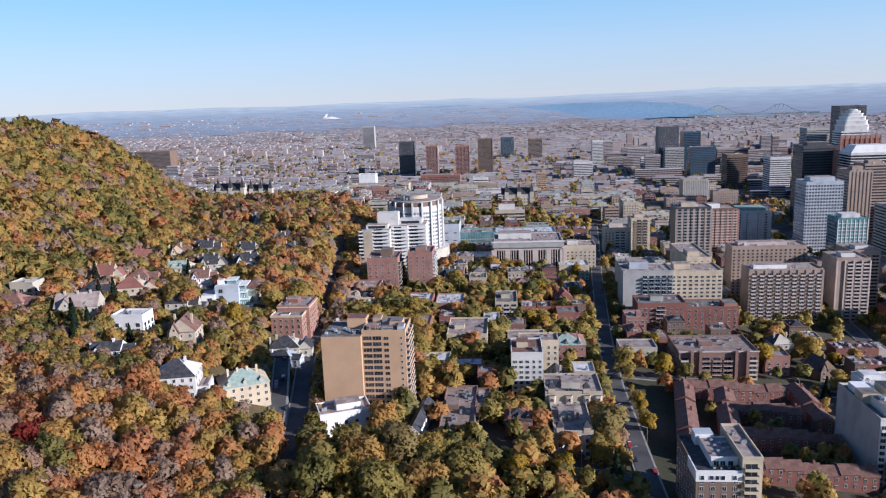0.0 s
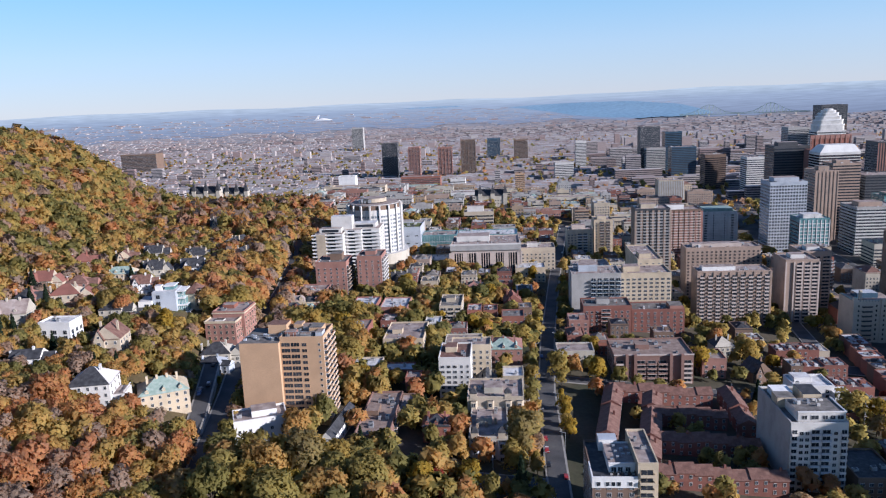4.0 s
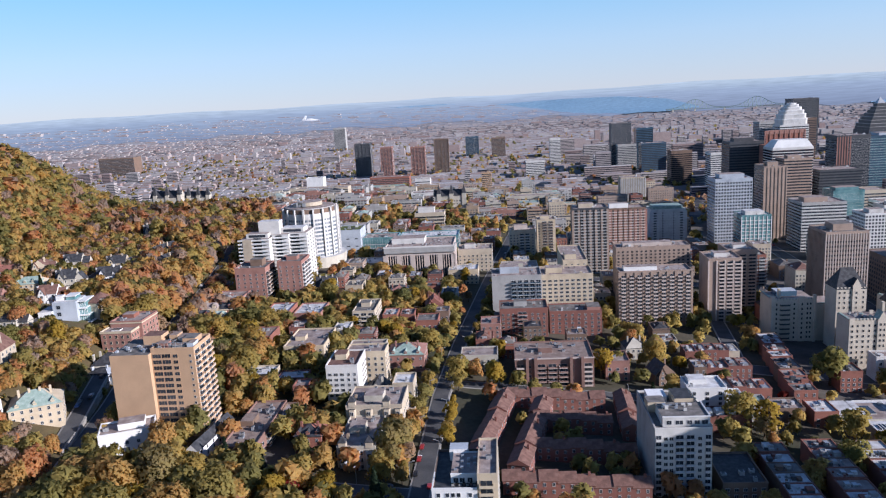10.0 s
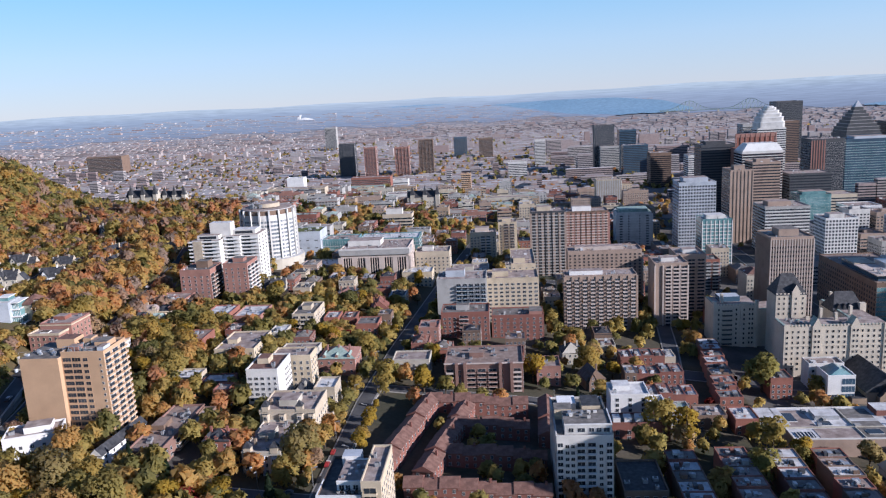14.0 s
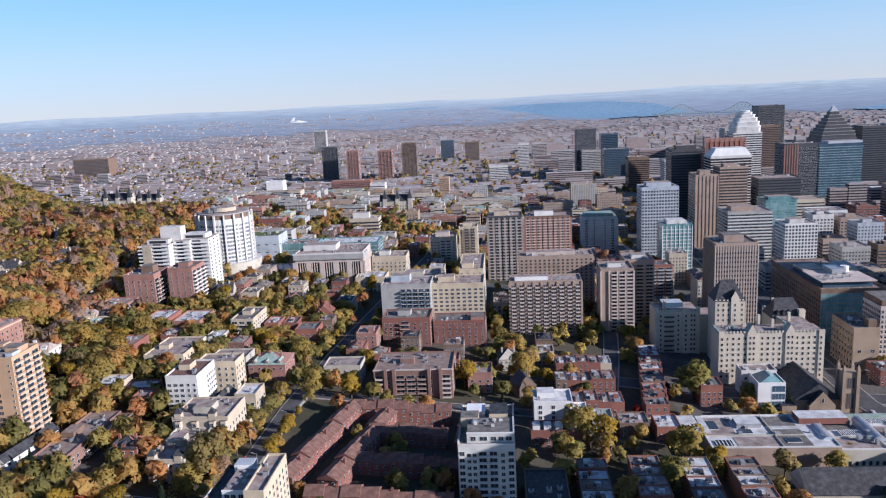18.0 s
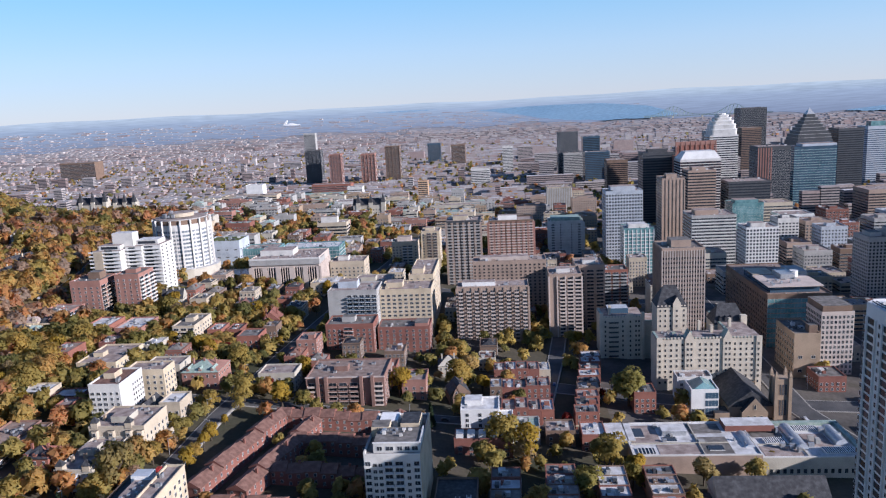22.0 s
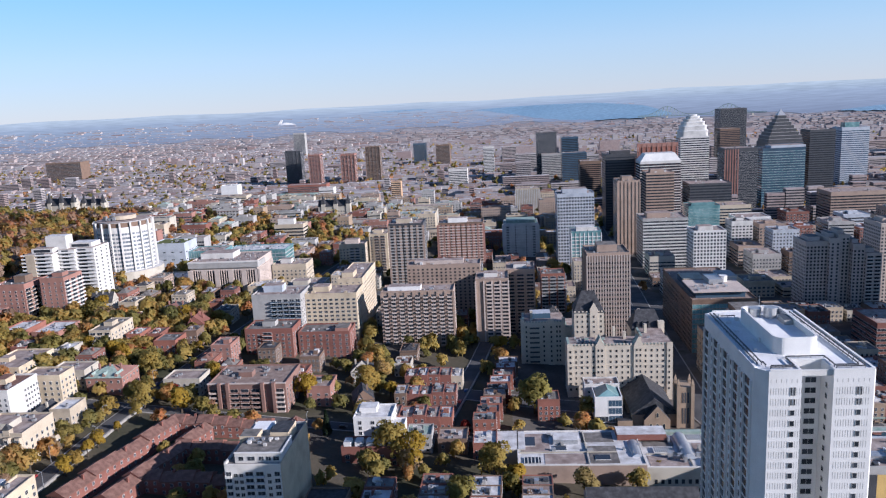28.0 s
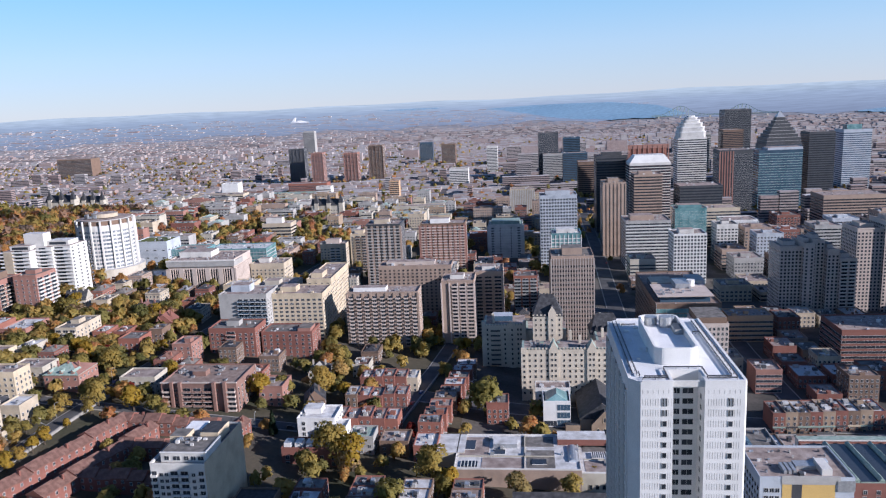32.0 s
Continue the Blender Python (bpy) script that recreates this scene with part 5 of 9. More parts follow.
def church():
    z = -4.0
    ob = thing("church", "grey stone church with a square pinnacled tower", "church", pose(336, 424, z))
    keep(330, 418, 372, 470)
    part("wall", Mesh().box(0, 4, -4, 24, 44, 11, BROWNSTONE), ob)
    part("roof", Mesh().hip(0, 4, 24, 44, 11, 9, SLATE, run=0.0), ob)
    g = Mesh().box(6, 0, -4, 20, 5, 9, BROWNSTONE)
    g.poly([(6, 0, 9), (20, 0, 9), (13, 0, 17)], BROWNSTONE)
    g.poly([(20, 0, 9), (20, 12, 9), (13, 12, 17), (13, 0, 17)], SLATE)
    g.poly([(6, 12, 9), (6, 0, 9), (13, 0, 17), (13, 12, 17)], SLATE)
    gab = part("gable", g, ob)
    for x in (9.5, 13, 16.5):
        part("window", arch_mesh(1.5, 4.2), gab, at=pose(x, -0.02, 2.6))
    part("window", arch_mesh(1.2, 2.6), gab, at=pose(13, -0.02, 10.6))
    tw = part("tower", Mesh().box(24.5, 2, -4, 32, 9.5, 27, BROWNSTONE), ob)
    for x, y in ((24.5, 2), (32, 2), (24.5, 9.5), (32, 9.5)):
        p = Mesh().box(x - 0.9, y - 0.9, -4, x + 0.9, y + 0.9, 28.5, BROWNSTONE)
        p.hip(x - 0.9, y - 0.9, x + 0.9, y + 0.9, 28.5, 3.6, BROWNSTONE, over=0.0)
        part("pinnacle", p, tw)
    for k, hh in ((8, 9), (20, 6)):
        for x in (26.8, 28.25, 29.7):
            part("louvre", window_mesh(0.9, hh, BROWNSTONE, CHARCOAL, 0), tw, at=pose(x, 2, k + hh / 2 - 2))
    part("wing", Mesh().box(-8, 2, -4, 0, 12, 8, BROWNSTONE, top=SLATE), ob)


church()


def museum():
    z = -3.5
    ob = thing("museum", "low museum building with pale roofs, skylights and plant", "museum", pose(272, 361, z))
    keep(270, 356, 385, 406)
    h = 11.3 - z
    part("wall", Mesh().box(0, 0, -4, 60, 37, h, TAUPE, top=WHITEROOF), ob)
    part("wing", Mesh().box(60, 0, -4, 108, 37, h - 1.5, LIMESTONE, top=WHITEROOF), ob)
    for x0, y0, x1, y1, zz in ((0, 0, 60, 0.5, h), (0, 0.5, 0.5, 37, h), (59.5, 0.5, 60, 37, h), (0.5, 36.5, 59.5, 37, h), (60.01, 0, 108, 0.5, h - 1.5), (107.5, 0.5, 108, 37, h - 1.5)):
        part("parapet", Mesh().box(x0, y0, zz - 0.02, x1, y1, zz + 0.6, OFFWHITE), ob)
    part("upper_hall", Mesh().box(-14, 16, -4, 4, 37, h + 0.6, LIMESTONE, top=WHITEROOF), ob)
    part("upper_hall", Mesh().box(50, 26, h - 0.2, 74, 36, h + 3, DARKRED, top=WHITEROOF), ob)
    part("upper_hall", Mesh().box(18, 22, h - 0.2, 30, 30, h + 2.4, METAL, top=WHITEROOF), ob)
    part("well", Mesh().box(3, 2.5, h + 0.02, 11, 8, h + 0.5, CHARCOAL, top=GLASS), ob, "dark roof light well")
    for i in range(5):
        part("louvre", Mesh().box(3 + i * 1.7, 2.4, h + 0.1, 3.4 + i * 1.7, 8.1, h + 0.62, OFFWHITE), ob)
    for x0, x1, y0, y1, zz in ((66, 76, 14, 20, h - 1.5), (84, 96, 27, 33, h - 1.5), (90, 104, 3, 9, h - 1.5)):
        sk = part("skylight", Mesh().box(x0, y0, zz - 0.05, x1, y1, zz + 0.9, OFFWHITE, top=GLASS), ob, "flat skylight with white bars")
        n = int((x1 - x0) / 1.0)
        for i in range(n + 1):
            xx = x0 + (x1 - x0) * i / n
            part("glazing_bar", Mesh().box(xx - 0.18, y0, zz + 0.8, xx + 0.18, y1, zz + 1.05, WHITE), sk)
    for x0, y0, x1, y1, zz, mt in ((13, 2, 33, 12, h, GRAVEL), (34.5, 2, 48, 20, h, TARROOF), (2, 14, 16, 34, h, GRAVEL), (32, 24, 48, 35, h, TARROOF), (62, 2, 80, 12, h - 1.5, GRAVEL), (62, 22, 77, 33, h - 1.5, TARROOF), (85.5, 11, 97, 25, h - 1.5, GRAVEL)):
        part("roof_panel", Mesh().box(x0, y0, zz - 0.02, x1, y1, zz + 0.16, mt), ob, "grey gravelled stretch of roof")
    for x0, y0, x1, y1, zz in ((33.4, 1, 33.9, 36, h), (1, 12.8, 48, 13.3, h), (81, 1, 81.5, 34, h - 1.5), (62, 13, 81, 13.4, h - 1.5)):
        part("roof_kerb", Mesh().box(x0, y0, zz - 0.02, x1, y1, zz + 0.7, LIMESTONE), ob)
    for x0, y0, x1, y1, zz in ((18, 15, 24, 20, h), (37, 5, 44, 10, h), (4, 20, 9, 30, h)):
        part("light_well", Mesh().box(x0, y0, zz, x1, y1, zz + 0.5, OFFWHITE, top=GLASS), ob, "dark glazed light well")
    for x0, y0, x1, y1 in ((54, 8, 60, 24), (78, 8, 84, 32), (98, 12, 104, 30)):
        v = Mesh()
        for k in range(8):
            a0, a1 = math.pi * k / 8, math.pi * (k + 1) / 8
            xc, r = (x0 + x1) / 2, (x1 - x0) / 2
            v.poly([(xc + r * math.cos(a0), y0, h - 1.2 + r * 0.9 * math.sin(a0)), (xc + r * math.cos(a0), y1, h - 1.2 + r * 0.9 * math.sin(a0)), (xc + r * math.cos(a1), y1, h - 1.2 + r * 0.9 * math.sin(a1)), (xc + r * math.cos(a1), y0, h - 1.2 + r * 0.9 * math.sin(a1))], METAL)
        v.poly([(xc + r * math.cos(math.pi * k / 8), y0, h - 1.2 + r * 0.9 * math.sin(math.pi * k / 8)) for k in range(9)], BLUEGREY)
        part("vaulted_rooflight", v, ob, "grey vaulted metal rooflight")
    part("green_edge", Mesh().box(62, 34.5, h - 1.6, 108.4, 37.3, h + 0.2, COPPER).box(106, 2, h - 1.6, 108.4, 34.5, h + 0.0, COPPER), ob, "green copper roof edge")
    for i in range(22):
        x, y = RND.uniform(14, 104), RND.uniform(3, 33)
        part("roof_unit", Mesh().box(x, y, h - 1.6, x + RND.uniform(0.8, 3), y + RND.uniform(0.8, 2.5), h + RND.uniform(0.4, 1.6), METAL if i % 3 else GREYC), ob)
    for i in range(14):
        part("window", window_mesh(1.5, 2.2, LIMESTONE, GLASS, 0), ob, at=pose(64 + i * 3.1, 0, 6.5))


museum()
pav = block("museum_pavilion", "white and glass museum pavilion with a dark hipped skylight", 316, 430, 15, 16, 16.5, WHITE, SLATE, F=[band(3.4, z0=1, fh=4.6, glass=BLUEGL, a=0.5), band(3.0, z0=5.6, fh=9, glass=GLASS, a=0.0, b=0.5)], R=[band(3.4, z0=1, fh=4.6, glass=TEAL)], units=0, base=-4, category="museum")
part("glass_roof", Mesh().hip(1, 1, 14, 15, 19.8, 3.6, TEAL, 2.5, 0.0), pav, "dark teal hipped glass roof")
block("annex", "white flat-roofed annex behind the pavilion", 312, 447, 20, 11, 17.5, OFFWHITE, GRAVEL, F=[win(4, 1.4, 1.6)], units=2, base=-4, category="museum", near=False)
block("brown_hall", "ochre brick hall with a dark cornice and chimney block", 394, 490, 16, 32, 28, BROWNSTONE, TARROOF, F=[win(2, 2.4, 1.8, fh=9, z0=4)], L=[win(8, 1.5, 2.2, fh=4.4)], units=6, near=False, category="office building", pent=(10, 3, 5, 6, 5, BROWN))

# ---- office and flat towers downtown ----
block("office_tower", "brown-grey tower with closely spaced vertical ribs", 325.7, 555, 29.7, 30, 72, TAUPE, TARROOF, F=[fin(16, mat=PALETAUPE, t=0.38, depth=0.7), band(1.7, fh=3.3, top=5)], L=[fin(14, mat=TAUPE, t=0.4, depth=0.7)], units=6, pent=(8, 8, 14, 14, 5, TAUPE), category="office building", near=False)
block("office_tower", "pale tower with teal glass bands", 333, 766, 29, 26, 50, TEAL, WHITEROOF, F=[fin(7, mat=WHITE, t=0.35, depth=0.4), band(0.7, fh=3.6, glass=OFFWHITE)], L=[band(1.5, fh=3.6)], units=6, pent=(5, 5, 18, 14, 4, OFFWHITE), category="office building", near=False)
block("office_tower", "blue-grey gridded office tower", 323.4, 826, 39, 30, 80, BLUEGREY, GRAVEL, F=[win(13, 2.0, 2.0, fh=3.5, mull=0, frame=WHITE)], R=[win(9, 2.0, 2.0, fh=3.5, mull=0)], L=[win(9, 2.0, 2.0, fh=3.5, mull=0)], units=8, pent=(6, 6, 26, 16, 5, BLUEGREY), category="office building", near=False)
block("office_tower", "slim brown stone tower with a blank front", 396, 890, 25, 34, 84, TAUPE, TARROOF, F=[fin(6, mat=TAUPE, t=0.6, depth=0.5)], L=[band(1.6, fh=3.3)], units=5, pent=(6, 8, 12, 12, 5, TAUPE), category="office building", near=False)
sloped = block("office_tower", "office tower with a pink roof screen and white sloped top", 438, 985, 50, 34, 96, OFFWHITE, WHITEROOF, F=[band(2.2, fh=3.4, frame=PINKB)], L=[band(2.2, fh=3.4, frame=PINKB)], units=0, category="office building", near=False)
zb = min(ground(438, 985), ground(488, 1019)) - 0.3
slant = Mesh()
lo, hi = [(0, 0), (50, 0), (50, 34), (0, 34)], [(7, 3), (43, 3), (43, 24), (7, 24)]
for i in range(4):
    j = (i + 1) % 4
    slant.poly([(*lo[i], 95.5 - zb), (*lo[j], 95.5 - zb), (*hi[j], 105.5 - zb), (*hi[i], 105.5 - zb)], WHITE)
slant.poly([(*q, 105.5 - zb) for q in hi], WHITEROOF)
part("sloped_top", slant, sloped, "white sloped roof")
screen = block("office_tower", "tower with an open pink steel roof screen", 441, 1024, 52, 20, 97, PINKB, TARROOF, F=[band(1.8, fh=3.5, frame=PINKB)], units=0, category="office building", near=False)
zb = min(ground(441, 1024), ground(493, 1044)) - 0.3
part("roof_screen", Mesh().box(0, 0.5, 111 - zb, 52, 1.5, 116 - zb, PINKB, bottom=True).box(2, 0.9, 97 - zb, 50, 1.3, 111 - zb, RED, bottom=True), screen, "pink roof screen")
for i in range(9):
    part("screen_post", Mesh().box(i * 6.35, 0.2, 96 - zb, i * 6.35 + 1.2, 1.6, 115 - zb, PINKB), screen)
dome = block("office_tower", "white banded office tower with a stepped rounded top", 556, 1290, 46, 34, 106, OFFWHITE, WHITEROOF, F=[band(1.9, fh=3.7, glass=GLASS, frame=WHITE)], L=[band(1.9, fh=3.7, frame=WHITE)], units=0, category="office building", near=False)
for i, (inset, z0, z1) in enumerate(((1.2, 105, 116), (3, 116, 123.5), (6, 123.5, 129.5), (9.5, 129.5, 134.5), (13.5, 134.5, 138.5), (17.5, 138.5, 141))):
    zb = min(ground(556, 1290), ground(602, 1324)) - 0.3
    part("tier", Mesh().prism(rounded(inset, inset * 0.5, 46 - inset, 34 - inset * 0.5, min(5, (46 - 2 * inset) * 0.4), 4), z0 - zb - 0.2, z1 - zb - 1.2, OFFWHITE).prism(rounded(inset - 0.4, inset * 0.5 - 0.3, 46.4 - inset, 34.3 - inset * 0.5, min(5, (46 - 2 * inset) * 0.4), 4), z1 - zb - 1.6, z1 - zb, WHITE), dome)
block("office_tower", "tall grey-blue slab tower", 742, 1735, 56, 46, 136, CHARCOAL, GRAVEL, F=[band(1.6, fh=3.8, frame=GREYC)], L=[band(1.6, fh=3.8)], units=3, category="office building", near=False)
block("office_tower", "blue-green glass office tower", 654, 1190, 62, 40, 89.5, BLUEGL, GRAVEL, F=[band(0.9, fh=3.8, glass=TEAL), fin(14, mat=BLUEGL, t=0.12, depth=0.2)], L=[band(0.9, fh=3.8, glass=TEAL)], units=6, pent=(14, 6, 50, 26, 4, BLUEGREY), category="office building", near=False)
block("office_tower", "dark glass tower with a brown stone edge", 588, 1150, 46, 40, 95, CHARCOAL, GRAVEL, F=[band(1.8, fh=3.8, a=0.3), fin(5, mat=PINKB, t=0.8, depth=0.5, b=0.4)], L=[band(1.8, fh=3.8)], units=5, category="office building", near=False)
block("office_block", "office block with white horizontal sun-shade bands", 412, 820, 46, 40, 51, GREYC, GRAVEL, F=[band(1.6, fh=3.4, frame=WHITE), band(0.5, fh=3.4, z0=3.6, glass=WHITE)], L=[band(1.6, fh=3.4)], units=12, pent=(6, 10, 24, 16, 5, TAUPE), category="office building", near=False)
block("office_block", "white gridded office block", 449.8, 762, 31, 28, 47, WHITE, GRAVEL, F=[win(10, 1.9, 2.0, fh=3.4, mull=0)], L=[win(9, 1.9, 2.0, fh=3.4, mull=0)], units=6, pent=(6, 6, 14, 12, 4, OFFWHITE), category="office building", near=False)
glazed_office = block("office_block", "brown office block with a glazed penthouse terrace", 397, 548, 44, 98, 38, BROWN, PINKROOF, F=[band(2.95, fh=3.6, glass=TEAL, frame=PALETAUPE, pitch=2.4)], L=[win(26, 1.8, 2.0, fh=3.6, frame=BROWN)], units=26, pent=(4, 7, 34, 58, 4.5, BLUEGL), category="office building", near=False)
gz = 38 - glazed_office.location.z - 0.9
part("roof_slab", Mesh().box(2, 4.5, gz + 4.5, 40, 40, gz + 5.1, PALETAUPE, bottom=True), glazed_office, "thin pale penthouse roof slab")
part("gravel_roof", Mesh().box(4, 44, gz + 4.4, 20, 64, gz + 4.9, BUFF), glazed_office)
part("tank", Mesh().prism([(30 + 3 * math.cos(i * 0.524), 34 + 3 * math.sin(i * 0.524)) for i in range(12)], gz + 5, gz + 9.5, WHITE), glazed_office)
part("plant_room", Mesh().box(18, 26, gz + 5, 28, 44, gz + 8.5, METAL), glazed_office)
part("plant_room", Mesh().box(30, 40, gz + 4.4, 42, 60, gz + 7.2, GREYC), glazed_office)
for i in range(10):
    part("roof_unit", Mesh().box(6 + (i * 7) % 28, 8 + (i * 11) % 17, gz + 5, 7.6 + (i * 7) % 28, 9.8 + (i * 11) % 17, gz + 6.2 + 0.3 * (i % 3), METAL), glazed_office)
block("apartment_tower", "grey apartment tower with balcony stacks", 160.7, 708, 32, 26, 73.4, CHARCOAL, GRAVEL, F=[fin(6, mat=TAUPE, t=1.0, depth=1.2), bal(5, depth=1.3, slab=GREYC, rail=GREYC, door=0.5)], R=[win(6, 1.4, 1.4)], units=6, pent=(6, 8, 14, 9, 4, BUFF), category="apartment building", near=False)
block("apartment_tower", "buff apartment block with dark balcony recesses", 100.8, 758, 26.5, 22, 46.5, BUFF, GRAVEL, F=[win(3, 1.5, 1.4, a=0, b=0.38, fh=2.9), bal(2, a=0.38, b=0.8, fh=2.9, rail=METAL), win(1, 1.5, 1.4, a=0.8, b=1, fh=2.9)], R=[win(5, 1.4, 1.4, fh=2.9)], units=6, pent=(5, 6, 14, 9, 4.5, PALETAUPE), category="apartment building", near=False)
block("apartment_tower", "cream apartment wing with a balcony stack", 129.5, 770, 19, 24, 54, CREAM, GRAVEL, F=[win(1, 1.5, 1.4, a=0, b=0.25, fh=2.9), bal(2, a=0.25, b=0.9, fh=2.9, rail=BROWN)], R=[win(5, 1.4, 1.4, fh=2.9)], units=5, pent=(4, 6, 9, 9, 3.5, CREAM), category="apartment building", near=False)
block("apartment_tower", "brown apartment tower with pale balcony edges", 198, 800, 47, 26, 57.5, BROWN, GRAVEL, F=[fin(9, mat=PINKB, t=1.6, depth=0.9), bal(8, depth=1.3, slab=PALETAUPE, rail=PALETAUPE, door=0.5)], R=[win(6, 1.4, 1.4)], units=6, pent=(10, 6, 20, 9, 5, WHITE), category="apartment building", near=False)
block("apartment_tower", "white apartment tower with a green copper roof", 265.6, 876, 39, 30, 42, OFFWHITE, COPPER, F=[fin(5, mat=OFFWHITE, t=1.6, depth=1.0), bal(4, fh=3.0, slab=WHITE, rail=OFFWHITE, depth=1.2, door=0.4)], R=[win(6, 1.4, 1.4)], units=3, pent=(3, 3, 33, 22, 4, COPPER), category="apartment building", near=False)
block("office_tower", "slim buff ribbed office tower", 284, 1207, 38, 30, 42, BUFF, GRAVEL, F=[fin(14, mat=OFFWHITE, t=0.5, depth=0.6)], units=3, category="office building", near=False)
for label, x, y, w, top, wl0 in (("dark brown slab tower block", -248, 1764, 36, 87, CHARCOAL), ("pinkish ribbed tower block", -179, 1712, 26, 79, PINKB), ("pinkish ribbed tower block", -114, 1755, 32, 74, PINKB), ("dark tower block with a brown side", -62, 1793, 34, 87, BROWN)):
    block("tower_block", label, x, y, w, 30, top, wl0, GRAVEL, F=[fin(4, mat=wl0, t=0.8, depth=0.8), band(1.4, fh=3.0)], R=[band(1.4, fh=3.0)], units=3, category="apartment building", near=False)
block("office_block", "white blank-walled building among houses", -285, 1440, 33, 24, 43, WHITE, WHITEROOF, units=2, near=False)
block("office_block", "dark flat block on the plain", -1114, 2180, 110, 50, 60, BROWN, GRAVEL, F=[band(2.0, fh=4)], units=2, near=False)
block("office_tower", "brown and white banded tower", 338, 1676, 43, 34, 106, CHARCOAL, GRAVEL, F=[band(2.2, fh=4.0, frame=OFFWHITE)], units=2, near=False, category="office building")
def condominium(label, x, y, wings, wall):
    """A stepped tower of several wings with a grid of square windows."""
    z = min(ground(x, y), ground(x + 40, y + 20)) - 0.5
    ob = thing("apartment_tower", label, "apartment building", pose(x, y, z))
    for x0, y0, w, d, up, kind in wings:
        h = up - z
        keep(x + x0, y + y0, x + x0 + w, y + y0 + d, 2)
        wing = part("wing", Mesh().box(x0, y0, -4, x0 + w, y0 + d, h, wall, top=GRAVEL).box(x0 - 0.3, y0 - 0.3, h, x0 + w + 0.3, y0 + 0.3, h + 1.1, wall).box(x0 - 0.3, y0 + 0.3, h, x0 + 0.3, y0 + d, h + 1.1, wall), ob)
        joined = Mesh()
        front = [bal(max(2, int(w / 5.5)), fh=2.9, slab=wall, rail=TRIM, depth=1.3, z0=2)] if kind == "bal" else [win(int(w / 2.7), 1.5, 1.6, fh=2.9, mull=0, frame=wall)]
        facade(ob, "F", w, d, h, front, False, (x0, y0), joined)
        facade(ob, "L", w, d, h, [win(int(d / 2.9), 1.5, 1.6, fh=2.9, mull=0, frame=wall)], False, (x0, y0), joined)
        tagged(part("glazing", joined, wing), kind="stuff")
        part("penthouse", Mesh().box(x0 + w * 0.25, y0 + d * 0.3, h - 0.2, x0 + w * 0.8, y0 + d * 0.8, h + 3.4, wall, top=TARROOF), wing)
    return ob


condominium("pale pinkish condominium tower with stepped wings and square windows", 511, 644, ((0, 4, 17, 28, 55, "win"), (17, 0, 8, 30, 58, "win"), (25, 5, 9, 26, 60, "win"), (34, -2, 9, 28, 53, "win"), (43, -5, 12, 28, 46, "bal")), PALETAUPE)
block("apartment_block", "red-brown apartment block with stacked balconies", 297, 648, 20, 20, 36, RED, TARROOF, F=[bal(3)], R=[bal(2)], units=4, category="apartment building", near=False)

